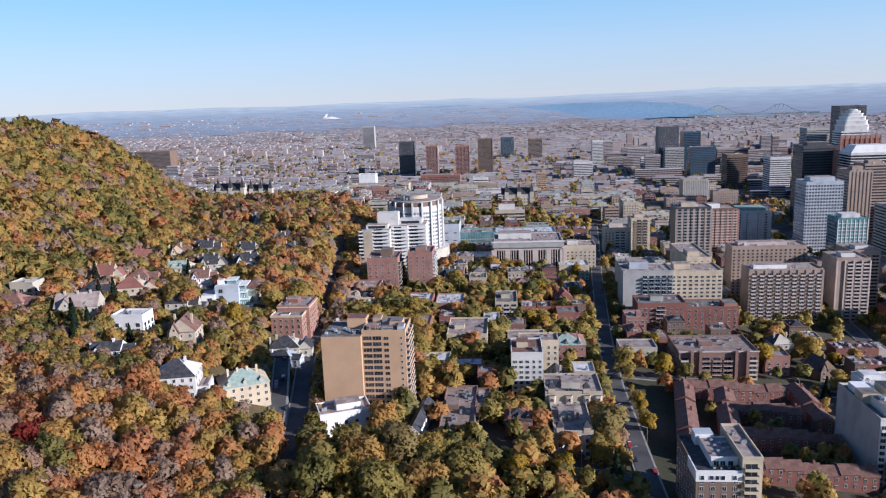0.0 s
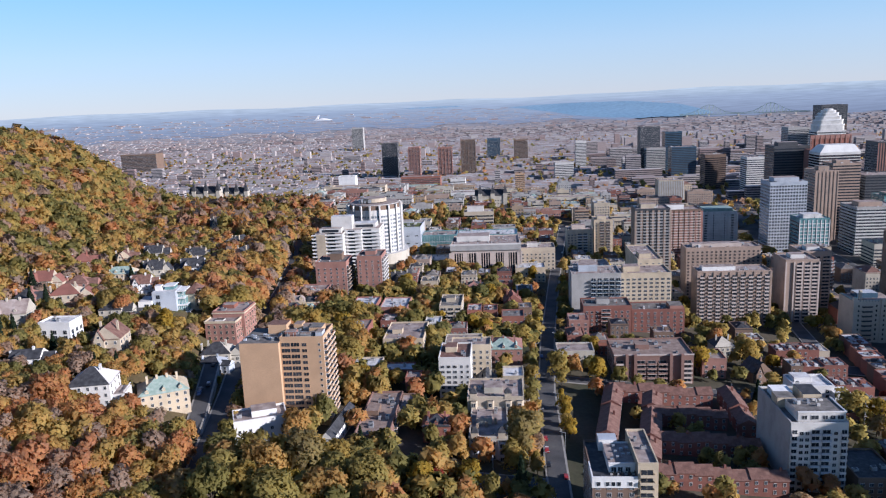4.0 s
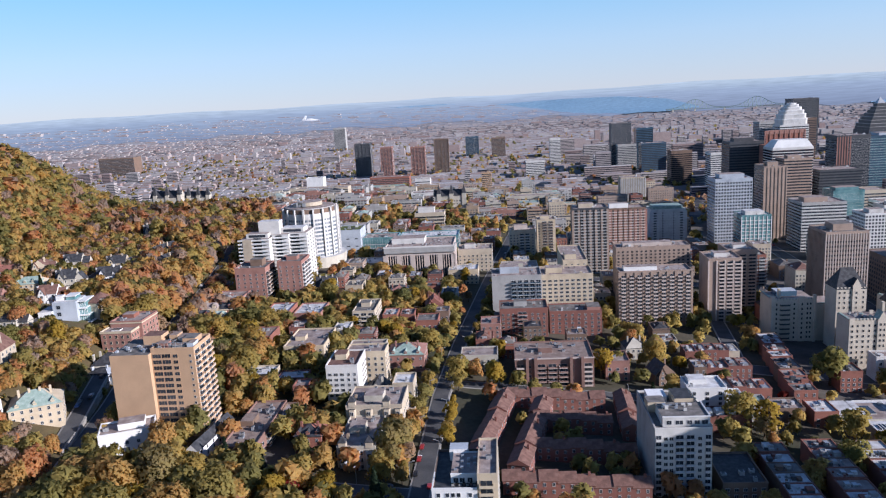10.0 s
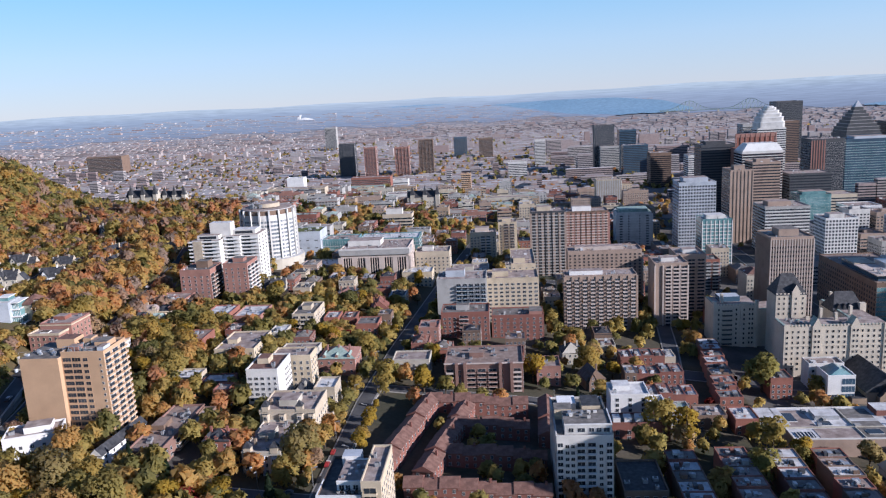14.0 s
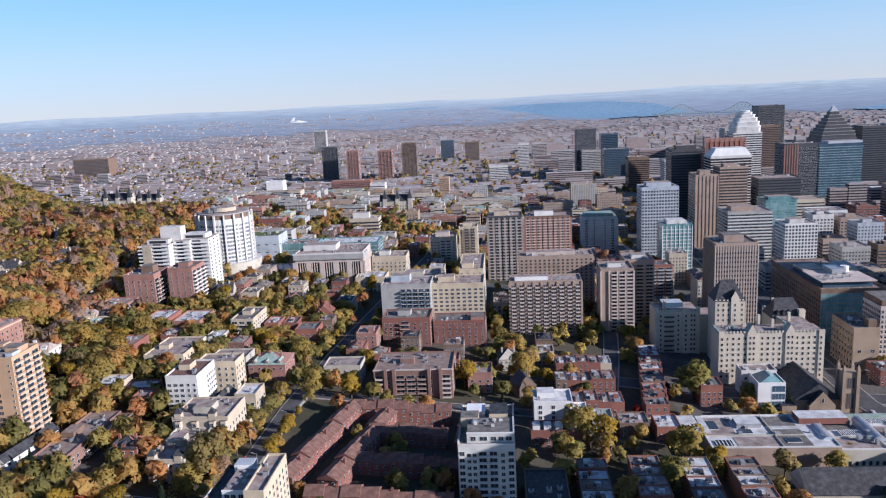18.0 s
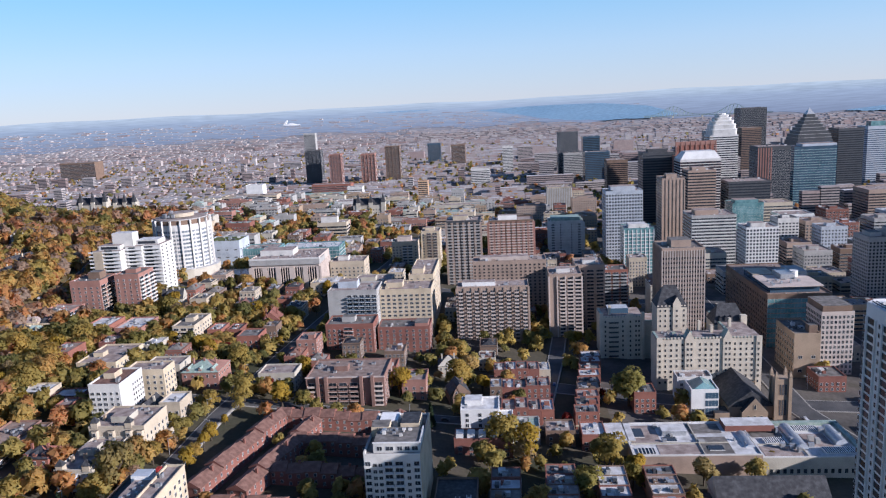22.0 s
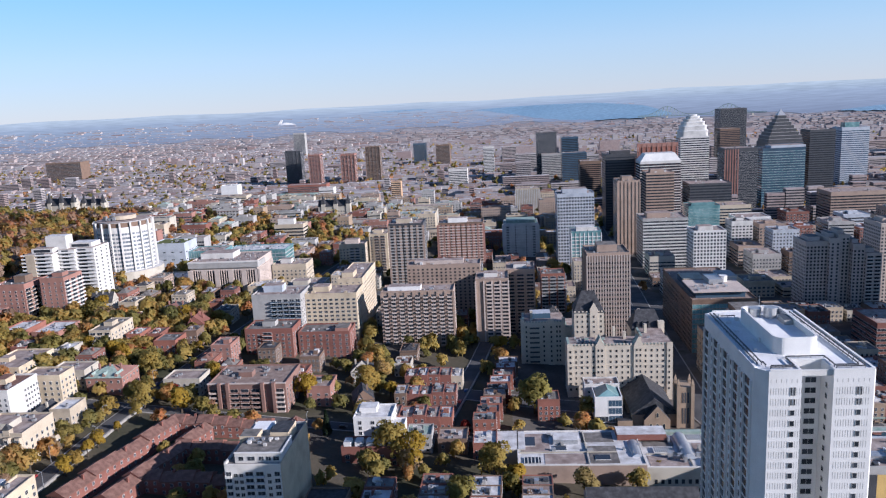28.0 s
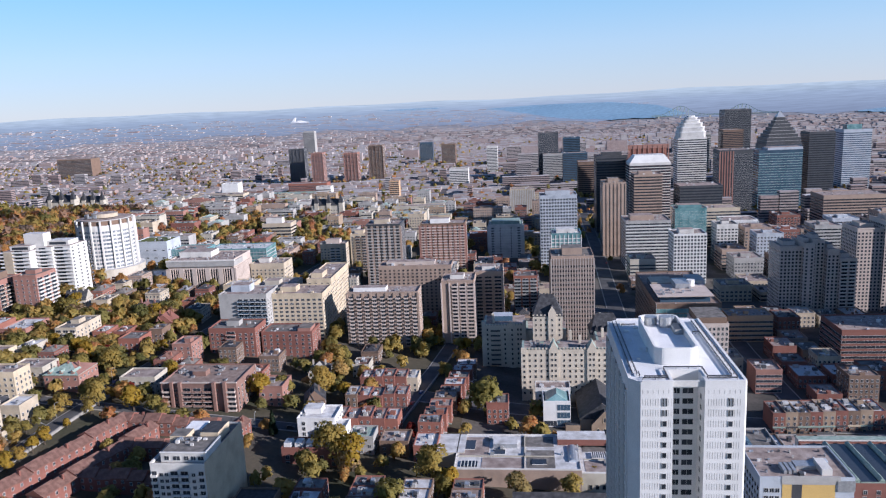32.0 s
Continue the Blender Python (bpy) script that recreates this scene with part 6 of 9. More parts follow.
# ---- houses ----
def house(x, y, w, d, eave, rise, wall, roof, label, rot=0.0, run=None, F=2, R=2, L=0, floors=2, chimneys=1, dormers=0, name="house", group="", lift=0.0, along=""):
    """A pitched-roof house with its front left corner at x, y; rot turns it about that corner."""
    m = pose(x, y, 0, 0, 0, rot)
    ends = [m @ Vector(p) for p in ((0, 0, 0), (w, 0, 0), (0, d, 0), (w, d, 0))]
    z = min(ground(p.x, p.y) for p in ends) + lift
    xs, ys = [p.x for p in ends], [p.y for p in ends]
    keep(min(xs), min(ys), max(xs), max(ys), 1.0)
    if x < -100:
        CLEAR.append((min(xs) - 2, min(ys) - 11, max(xs) + 5, max(ys)))
    ob = thing(name, label, "house", pose(x, y, z, 0, 0, rot), group)
    part("wall", Mesh().box(0, 0, -4, w, d, eave, wall), ob)
    part("roof", Mesh().hip(0, 0, w, d, eave + 0.26, rise, roof, run, 0.35, wall, along), ob)
    if x < -120 and name == "house" and 10 < w < 20 and d < 15:
        # a lower cross wing with its own gable, and a porch
        ww, wd, we, wr = w * 0.42, d * 0.62, eave * 0.78, rise * 0.85
        wing = part("wing", Mesh().box(w, d * 0.12, -4, w + ww, d * 0.12 + wd, we, wall), ob)
        part("wing_roof", Mesh().hip(w - 1.5, d * 0.12, w + ww, d * 0.12 + wd, we + 0.26, wr, roof, 0.0, 0.3, wall, "y" if floors + chimneys > 3 else "x"), wing)
        for k in range(2):
            part("window", window_mesh(1.2, 1.5, TRIM, GLASS, 1), wing, at=pose(w + ww * 0.5, d * 0.12, we * (0.28 + 0.42 * k)))
        part("porch", Mesh().box(w * 0.55, -2.2, -4, w * 0.9, 0.02, eave * 0.42, wall, top=roof), ob)
        part("chimney_breast", Mesh().box(-0.7, d * 0.35, -4, 0.02, d * 0.35 + 1.6, eave + rise * 0.9, wall).box(-0.8, d * 0.35 - 0.1, eave + rise * 0.9, 0.12, d * 0.35 + 1.7, eave + rise * 0.9 + 0.3, TRIM), ob)
    if run == 0.0 and w >= 11 and name == "house":
        gw, gx, gr = w * 0.36, w * 0.12, rise * 0.85
        g = Mesh().box(gx, -1.6, -4, gx + gw, d * 0.3, eave, wall)
        g.poly([(gx, -1.6, eave), (gx + gw, -1.6, eave), (gx + gw / 2, -1.6, eave + gr)], wall)
        gab = part("front_gable", g, ob)
        q = Mesh()
        for a, b in ((gx - 0.3, gx + gw / 2), (gx + gw + 0.3, gx + gw / 2)):
            pts = [(a, -1.9, eave - 0.2), (a, d * 0.5, eave - 0.2), (b, d * 0.5, eave + gr + 0.12), (b, -1.9, eave + gr + 0.12)]
            q.poly(pts if a < b else pts[::-1], roof)
            q.poly([(x, y, z - 0.22) for x, y, z in (pts[::-1] if a < b else pts)], roof)
        part("gable_roof", q, gab)
        for k in range(floors):
            part("window", window_mesh(1.5, 1.6, TRIM, GLASS, 1), gab, at=pose(gx + gw / 2, -1.6, 0.4 + (eave - 0.4) / floors * (k + 0.55)))
        part("window", window_mesh(0.9, 1.1, TRIM, GLASS, 0), gab, at=pose(gx + gw / 2, -1.6, eave + gr * 0.3))
    fh = (eave - 0.4) / floors
    for face, n in (("F", F), ("R", R), ("L", L)):
        (ox, oy), (ux, uy), turn, length = FACES[face](w, d)
        for k in range(floors):
            for i in range(n):
                u = length * (i + 0.5) / n
                part("window", window_mesh(1.1, 1.5, TRIM, GLASS, 1), ob, at=pose(ox + ux * u, oy + uy * u, 0.4 + fh * (k + 0.55), 0, 0, turn))
    for i in range(chimneys):
        cx0 = w * (0.2 + 0.6 * i / max(1, chimneys - 1)) if chimneys > 1 else w * 0.72
        part("chimney", Mesh().box(cx0 - 0.5, d * 0.42, eave, cx0 + 0.5, d * 0.42 + 0.9, eave + rise + 1.4, wall), ob)
    for i in range(dormers):
        dx = w * (i + 0.5) / dormers
        g = Mesh().box(dx - 0.8, 0.5, eave + 0.2, dx + 0.8, d * 0.4, eave + 1.9, wall)
        g.hip(dx - 0.8, 0.5, dx + 0.8, d * 0.4, eave + 1.9, 0.9, roof, 0.0, 0.15, wall)
        part("dormer", g, ob)
    return ob


# brown terrace houses round their courts
def terrace(x, y, n, step_x, step_y, w, d, faces, label="dark red brick terrace house with a brown pitched roof"):
    turn = -math.degrees(math.atan2(step_x, step_y)) if abs(step_y) > abs(step_x) else math.degrees(math.atan2(step_y, step_x))
    for i in range(n):
        F, R, L = faces
        house(x + step_x * i, y + step_y * i, w, d, 7.0, 2.6, DARKRED, BROWNROOF, label, turn, run=0.0, F=F, R=R, L=L, group="brown terrace houses", name="terrace_house", lift=1.0 * ((i // 2) % 2) - 0.3 * (i % 2), chimneys=1 if i % 3 == 1 else 0, along="x" if abs(step_x) > abs(step_y) else "y")


terrace(73.5, 308, 9, 1.75, 9.0, 9.5, 9.2, (2, 2, 0))
terrace(93, 309, 8, 1.9, 9.0, 9.5, 9.2, (2, 2, 0))
terrace(92, 383, 7, 7.6, 0.2, 7.6, 9.5, (2, 1, 0))
terrace(107, 356, 5, 7.6, 0.2, 7.6, 9.5, (2, 1, 0))
terrace(149, 352, 5, 0.4, 9.0, 9.0, 9.2, (2, 2, 1))
terrace(106, 326, 6, 7.6, 0.1, 7.6, 9.5, (2, 0, 0))
terrace(91, 294, 8, 7.6, 0.1, 7.6, 9.5, (2, 0, 0))

# flat-roofed brick row houses
RH = random.Random(3)


def row_houses(x, y, n, step_x, step_y, w, d, height, walls, cols=(2, 3), label=" row house"):
    for i in range(n):
        wl0 = RH.choice(walls)
        rf = RH.choice([WHITEROOF, GRAVEL, TARROOF, WHITEROOF, GRAVEL])
        xx, yy = x + step_x * i, y + step_y * i
        rowh = block("row_house", wl0.name.replace("_", " ") + " row house with a " + rf.name.replace("_", " "), xx, yy, w, d, ground(xx, yy) + height + RH.uniform(-0.6, 0.6), wl0, rf, F=[win(cols[0], 1.1, 1.7, fh=3.2)], R=[win(cols[1], 1.1, 1.6, fh=3.2)], near=False, units=RH.randint(1, 3), category="house", parapet=0.5, group="brick row houses")
        hh = rowh.children[0].dimensions.z - 4
        part("cornice", Mesh().box(-0.1, -0.45, hh - 0.9, w + 0.05, 0.05, hh - 0.15, RH.choice([TRIM, CREAM, CHARCOAL, COPPER]), bottom=True), rowh)
        if step_x > step_y:
            part("bay", Mesh().box(w * 0.12, -1.1, -4, w * 0.5, 0.02, hh - 1.6, wl0, top=TARROOF).box(w * 0.18, -1.16, hh - 4.4, w * 0.44, -1.08, hh - 2.6, GLASS, bottom=True).box(w * 0.18, -1.16, hh - 7.6, w * 0.44, -1.08, hh - 5.8, GLASS, bottom=True), rowh, "brick window bay")


BR = [RED, DARKRED, BROWN, DARKRED]
row_houses(203, 402, 5, 7.0, 0.9, 6.9, 15, 10.5, BR)
row_houses(203, 432, 5, 7.0, 1.5, 6.9, 14, 10.5, BR)
row_houses(205, 462, 5, 7.0, 1.5, 6.9, 14, 10.0, [RED, BUFF, DARKRED])
row_houses(249, 404, 9, 1.6, 11.4, 12.5, 10.4, 10.0, BR, (3, 2))
row_houses(204, 282, 6, 0.2, 9.2, 13, 9, 10.5, [BROWN, DARKRED])
row_houses(228, 280, 7, 0.2, 9.2, 13.5, 9, 10.5, [BROWN, RED])
row_houses(250, 280, 7, 0.3, 9.2, 13, 9, 10.5, [BROWN, DARKRED])
row_houses(272, 284, 7, 0.3, 9.2, 13.5, 9, 10.5, [RED, BROWN])
block("town_house", "low brown building with a tar roof", 232, 384, 15, 14, 14.5, BROWN, GRAVEL, F=[win(3, 1.4, 1.5)], R=[win(3, 1.4, 1.5)], near=False, units=2, category="house")
block("town_house", "red brick house with a white roof", 250, 380, 12, 16, 14, RED, WHITEROOF, F=[win(3, 1.4, 1.5)], R=[win(3, 1.4, 1.5)], near=False, units=2, category="house")
block("town_house", "grey house with green roof terrace", 216, 384, 13, 13, 17, GREYC, COPPER, F=[win(3, 1.4, 1.5)], R=[win(3, 1.4, 1.5)], near=False, units=3, category="house")


def modern_terrace():
    ob = block("terrace_block", "modern dark red brick terrace with white roof boxes", 186, 368, 29, 12, 18.5, DARKRED, TARROOF, F=[win(5, 1.8, 2.0, fh=3.2)], R=[win(3)], units=0, category="house")
    h = 18.5 - (ground(215, 368) - 0.3) - 0.9
    for i in range(5):
        part("roof_box", Mesh().box(1 + i * 5.6, 1.5, h - 0.05, 4.6 + i * 5.6, 7, h + 2.6, WHITE, top=METAL), ob)
    block("white_house", "white rendered modern house with flat roofs", 188.5, 388, 20, 17, 25.2, WHITE, WHITEROOF, F=[win(3, 1.6, 1.8)], R=[win(4, 1.6, 1.8)], units=3, category="house", pent=(2, 7, 9, 8, 2.8, WHITE))
    block("white_house", "white cubic house with a dark window", 207, 383, 8.5, 10, 22.5, WHITE, WHITEROOF, F=[win(1, 3.6, 2.2)], R=[win(1)], units=0, category="house")


modern_terrace()


def stone_hall():
    z = -2.0
    ob = thing("church", "stone church hall with a dark slate roof and arched windows", "church", pose(301, 322, z))
    keep(299, 318, 334, 352)
    part("wall", Mesh().box(0, 0, -4, 46, 18, 11, LIMESTONE), ob)
    part("roof", Mesh().hip(0, 0, 46, 18, 11.2, 8, SLATE, 0.0, 0.5, LIMESTONE), ob)
    part("porch", Mesh().box(-6, 3, -4, 0, 15, 8, LIMESTONE, top=SLATE), ob)
    for i in range(7):
        x = 6 + i * 5.6
        part("buttress", Mesh().box(x - 3.2, -1.2, -4, x - 2.4, 0.1, 9, LIMESTONE), ob)
        part("window", window_mesh(2.2, 4.5, LIMESTONE, GLASS, 1), ob, at=pose(x, 0, 6))


stone_hall()

# villas on the wooded slope
white_house = house(-154.8, 295.4, 18, 16, 10.5, 6.0, LIMEWASH, SLATE, "white house with a grey hipped slate roof", 12, F=5, R=3, floors=3, chimneys=1, lift=2.0)
terrace_wing = part("terrace", Mesh().box(18, 3, -4, 23, 14, 4.6, LIMEWASH, top=GRAVEL), white_house, "stepped white terrace wing")
for i in range(9):
    part("baluster", Mesh().box(22.7, 3 + i * 1.2, 4.6, 22.95, 3.3 + i * 1.2, 5.6, LIMEWASH), terrace_wing)
part("coping", Mesh().box(22.6, 3, 5.6, 23.05, 14, 5.8, LIMEWASH, bottom=True), terrace_wing)
house(-131, 311, 22, 17, 10.5, 5.5, CREAM, COPPER, "cream mansion with a green copper mansard roof", 28, F=6, R=5, floors=3, chimneys=4, dormers=3, lift=2.5)
red_villa = block("villa", "red brick villa with grey roofs and cream cornices", -134.5, 411.5, 19, 20, 65.5, PINKB, GRAVEL, F=[win(5, 1.2, 1.8, fh=3.3, frame=CREAM, top=6)], R=[win(5, 1.2, 1.8, fh=3.3, frame=CREAM)], units=9, pent=(3, 9, 7, 7, 2.2, RED), category="house")
vh = 65.5 - red_villa.location.z - 0.9
part("front_wing", Mesh().box(-1, -10, -6, 17, 0.02, vh - 3.0, PINKB, top=GRAVEL), red_villa)
part("parapet", Mesh().box(-1.3, -10.3, vh - 3.5, 17.3, -9.9, vh - 2.2, CREAM, bottom=True).box(-1.3, -9.9, vh - 3.5, -0.9, 0, vh - 2.2, CREAM, bottom=True).box(16.9, -9.9, vh - 3.5, 17.3, 0, vh - 2.2, CREAM, bottom=True), red_villa, "cream stone parapet")
part("cornice", Mesh().box(-0.35, -0.35, vh - 0.7, 19.35, 0.02, vh - 0.05, CREAM, bottom=True).box(19.0, 0, vh - 0.7, 19.4, 20.3, vh - 0.05, CREAM, bottom=True), red_villa, "cream stone cornice")
for k in range(3):
    for i in range(5):
        part("window", window_mesh(1.2, 1.8, CREAM, GLASS, 1), red_villa, at=pose(1.2 + i * 3.5, -10, vh - 5.6 - k * 3.4))
    for i in range(3):
        part("window", window_mesh(1.2, 1.8, CREAM, GLASS, 1), red_villa, at=pose(17, -8.2 + i * 3.0, vh - 5.6 - k * 3.4, 0, 0, 90))
part("skylight", Mesh().box(4, -7, vh - 3.0, 9, -3.5, vh - 2.3, OFFWHITE, top=GLASS), red_villa)
keep(-136, 400, -116, 412)
house(-130, 379, 16, 13, 8, 5, LIMESTONE, SLATE, "grey stone house with a hipped roof and tall chimney", 8, F=4, R=3, chimneys=2)
def modern_villa():
    z = 60.0
    ob = thing("modern_villa", "modern grey and glass villa joined to an old stone house", "house", pose(-184, 421, z, 0, 0, 8))
    keep(-186, 414, -146, 446, 1)
    CLEAR.append((-188, 402, -148, 446))
    part("low_wing", Mesh().box(0, 0, -4, 8, 14, 9.5, WHITE, top=WHITEROOF), ob, "white rendered wing")
    part("window", window_mesh(2.6, 3.0, TRIM, GLASS, 1), ob, at=pose(5, 0, 6.2))
    part("terrace", Mesh().box(-6, -9, -4, 12, -0.02, 4.2, OFFWHITE, top=PAVING), ob, "pale paved terrace")
    part("main_block", Mesh().box(8, 2, -4, 22, 17, 14.5, BLUEGREY, top=WHITEROOF), ob, "blue-grey panelled block")
    part("stair_head", Mesh().box(9, 6, 14.4, 13, 10, 17.5, WHITE, top=WHITEROOF), ob)
    part("stair_head", Mesh().box(14.5, 7, 14.4, 20, 15, 16.6, TEAL, top=WHITEROOF), ob, "glazed roof room")
    part("roof_slab", Mesh().box(13.8, 6.3, 16.6, 20.6, 15.6, 17.0, WHITE, bottom=True), ob)
    for k in range(3):
        bay = part("glass_wall", Mesh().box(22, 5 + k * 0.8, 1.0 + k * 4.2, 28 - k * 1.4, 17, 5.0 + k * 4.2, TEAL), ob, "greenish glass wall")
        part("slab", Mesh().box(21.9, 3.2 + k * 0.8, 0.5 + k * 4.2, 29.4 - k * 1.4, 17.2, 1.0 + k * 4.2, WHITE, bottom=True), bay)
        for i in range(5):
            part("glazing_bar", Mesh().box(22.6 + i * 1.2 * (1 - 0.2 * k), 4.9 + k * 0.8, 1.0 + k * 4.2, 22.75 + i * 1.2 * (1 - 0.2 * k), 5.02 + k * 0.8, 5.0 + k * 4.2, WHITE), bay)
    part("roof_slab", Mesh().box(21.5, 4.4, 13.4, 27, 17.2, 13.9, WHITE, bottom=True), ob)
    for k in range(3):
        part("window", window_mesh(2.2, 2.2, METAL, GLASS, 1), ob, at=pose(11.5, 2, 3.0 + k * 4.2))
    old = part("stone_house", Mesh().prism([(24, 12), (31, 10), (37, 13), (38, 21), (34, 26), (24, 26)], -4, 10.5, BUFF), ob, "buff stone house with an angled front")
    roof = Mesh()
    rim0 = [(23.6, 11.6), (31.1, 9.5), (37.5, 12.7), (38.5, 21.2), (34.2, 26.5), (23.6, 26.5)]
    for i in range(6):
        p, q = rim0[i], rim0[(i + 1) % 6]
        roof.poly([(*p, 10.4), (*q, 10.4), (30.5, 18.5, 15.5)], BROWNROOF)
    part("roof", roof, old, "grey-brown hipped roof")
    part("dormer", Mesh().box(32, 12.2, 10.6, 34, 15, 12.6, BUFF, top=SLATE), old)
    for k in range(2):
        for i in range(3):
            part("window", window_mesh(1.1, 2.0, CREAM, GLASS, 1), old, at=pose(32.2 + i * 1.9, 10.6 + i * 1.02, 3.0 + k * 4.2, 0, 0, 26.6))


modern_villa()
house(-194, 505, 16, 12, 7, 6, WHITE, SLATE, "white gabled villa with a dark blue-grey roof", 10, run=0.0, F=4, R=3, chimneys=1, dormers=2)
house(-241, 505, 11, 12, 7, 5.5, CREAM, BROWNROOF, "cream and red gabled house", 15, run=0.0, F=3, R=3, chimneys=1)
house(-230, 468, 20, 11, 7, 4, CREAM, COPPER, "long cream house with dormers", 10, F=6, R=2, chimneys=2, dormers=4)
house(-263, 488, 12, 12, 7, 5, RED, DARKRED, "red-roofed brick house among trees", 20, F=3, R=3)
house(-233, 531, 13, 11, 7, 5, LIMESTONE, SLATE, "grey stone gabled house", 10, run=0.0, F=3, R=3)
house(-231, 408, 17, 13, 8, 5, BUFF, DARKRED, "buff house with a plum red roof", 15, F=4, R=3, chimneys=2)
house(-238, 437, 13, 11, 6.5, 4, PINKB, BROWNROOF, "pink brick house with a brown roof", 10, F=3, R=3)
block("modern_villa", "white flat-roofed modern villa on the slope", -206, 358, 17, 12, 76.5, WHITE, WHITEROOF, F=[win(3, 2.0, 2.0)], R=[win(3, 2.0, 2.0)], units=2, category="house")
block("modern_villa", "white boxy villa under the woods", -283, 391, 14, 12, 87, LIMESTONE, WHITEROOF, F=[win(3, 2.4, 2.0)], R=[win(3, 2.0, 2.0)], units=1, category="house")
house(-276, 364, 17, 12, 7, 4, PINKB, BROWNROOF, "brown brick house with a long roof", 5, F=4, R=3)
house(-240, 363, 22, 13, 8.5, 6.5, LIMESTONE, GRAVEL, "large pale stone house with steep gables", 12, run=0.0, F=5, R=3, chimneys=3, dormers=2)
house(-171, 346, 14, 15, 9, 6.5, BUFF, BROWNROOF, "buff stone house with steep gables", 8, run=0.0, F=3, R=4, chimneys=2)
house(-196, 596, 11, 22, 7, 4, CREAM, SLATE, "cream row of gabled villas", -12, run=0.0, F=2, R=6, chimneys=3)
house(-230, 654, 12, 12, 7, 7, LIMESTONE, SLATE, "stone house with tall gables in the woods", 10, run=0.0, F=3, R=3, chimneys=2)
house(-196, 318, 14, 10, 5, 3.5, WHITE, SLATE, "low white house with a grey roof", 10, run=0.0, F=3, R=2)
house(-205, 540, 14, 12, 7, 5, BUFF, SLATE, "buff stone house below the woods", 10, run=0.0, F=3, R=3, chimneys=2)
house(-128, 372, 12, 9, 6, 2.5, BLUEGREY, SLATE, "blue-grey low house beside the retaining wall", -10, F=3, R=2)

for x, y in ((-203, 356), (-283, 391), (-134, 398)):
    CLEAR.append((x - 2, y - 14, x + 26, y + 12))

house(-212, 486, 13, 12, 7, 6, LIMESTONE, SLATE, "grey stone gabled house with two chimneys", 12, run=0.0, F=3, R=3, chimneys=2, dormers=1)
house(-204, 452, 12, 11, 6.5, 5, WHITE, BROWNROOF, "white house with a brown gabled roof", 10, run=0.0, F=3, R=3, chimneys=1)
house(-258, 430, 14, 12, 7, 5.5, BUFF, DARKRED, "buff house with a plum red gabled roof", 10, run=0.0, F=3, R=3, chimneys=2)
house(-196, 398, 13, 11, 6, 4.5, LIMESTONE, SLATE, "grey stone cottage with a hipped roof", 6, F=3, R=3, chimneys=1)
house(-246, 398, 12, 11, 6.5, 4.5, PINKB, SLATE, "pink brick house with a grey roof", 8, F=3, R=3, chimneys=1)
house(-177, 560, 12, 16, 7, 5, CREAM, SLATE, "cream gabled villa beside the woods", -8, run=0.0, F=3, R=4, chimneys=2)

# retaining wall along the avenue
wall_ms = Mesh()
for (x0, y0), (x1, y1) in zip([(-99, 297), (-107.5, 335), (-115, 366), (-120, 398)], [(-107.5, 335), (-115, 366), (-120, 398), (-121, 410)]):
    for i in range(5):
        xa, ya, xb, yb = x0 + (x1 - x0) * i / 5, y0 + (y1 - y0) * i / 5, x0 + (x1 - x0) * (i + 1) / 5, y0 + (y1 - y0) * (i + 1) / 5
        za = ground(xa, ya) + 2.2
        wall_ms.poly([(xa, ya, za - 6), (xb, yb, za - 6), (xb, yb, za), (xa, ya, za)], PAVING)
        wall_ms.poly([(xb - 0.7, yb, za - 6), (xa - 0.7, ya, za - 6), (xa - 0.7, ya, za), (xb - 0.7, yb, za)], PAVING)
        wall_ms.poly([(xa, ya, za), (xb, yb, za), (xb - 0.7, yb, za), (xa - 0.7, ya, za)], PAVING)
tagged(new("retaining_wall", wall_ms.data("retaining_wall")), "pale concrete retaining wall along the avenue", "wall", kind="structure")

# houses and mansions between the avenue and the straight street
house(-52, 566, 16, 14, 10, 7, LIMESTONE, SLATE, "grey stone mansion with steep gables", 10, run=0.0, F=4, R=3, chimneys=3, dormers=2)
block("apartment_block", "low red brick block with a white roof", -68, 486, 17, 22, 47, RED, WHITEROOF, F=[win(5)], R=[win(5)], units=6, category="apartment building")
block("apartment_block", "red brick block with white membrane roofs", -49, 488, 19, 26, 44.5, PINKB, WHITEROOF, F=[win(5)], R=[win(6)], units=7, category="apartment building")
block("apartment_block", "beige six-storey apartment block", -8, 487, 15, 30, 45, BUFF, TARROOF, F=[bal(3, fh=3, rail=BUFF)], R=[win(7, 1.3, 1.5)], units=5, pent=(4, 12, 6, 8, 3, BUFF), category="apartment building")
block("town_house", "red brick town house with a white roof", 10, 500, 10, 16, 38, RED, WHITEROOF, F=[win(3, 1.2, 1.7)], R=[win(4, 1.2, 1.7)], units=3, category="house")
block("town_house", "dark red brick town house", 21, 506, 10, 15, 36, DARKRED, TARROOF, F=[win(3, 1.2, 1.7)], R=[win(4, 1.2, 1.7)], units=2, category="house")
house(3, 566, 18, 20, 9, 4, PINKB, SLATE, "brick mansion with a slate mansard roof", 0, F=5, R=5, chimneys=3, dormers=3)
house(36, 536, 13, 14, 9, 6, DARKRED, DARKRED, "dark red gabled brick house with a turret", 5, run=0.0, F=3, R=3, chimneys=2)
block("town_house", "red brick town house beside the street", 34, 490, 15, 17, 36, RED, TARROOF, F=[win(4, 1.2, 1.7)], R=[win(4, 1.2, 1.7)], units=3, category="house")
block("brick_apartments", "low red brick apartment house", -118, 545, 13, 20, 53, PINKB, GRAVEL, F=[win(4)], R=[win(5)], units=4, category="apartment building")
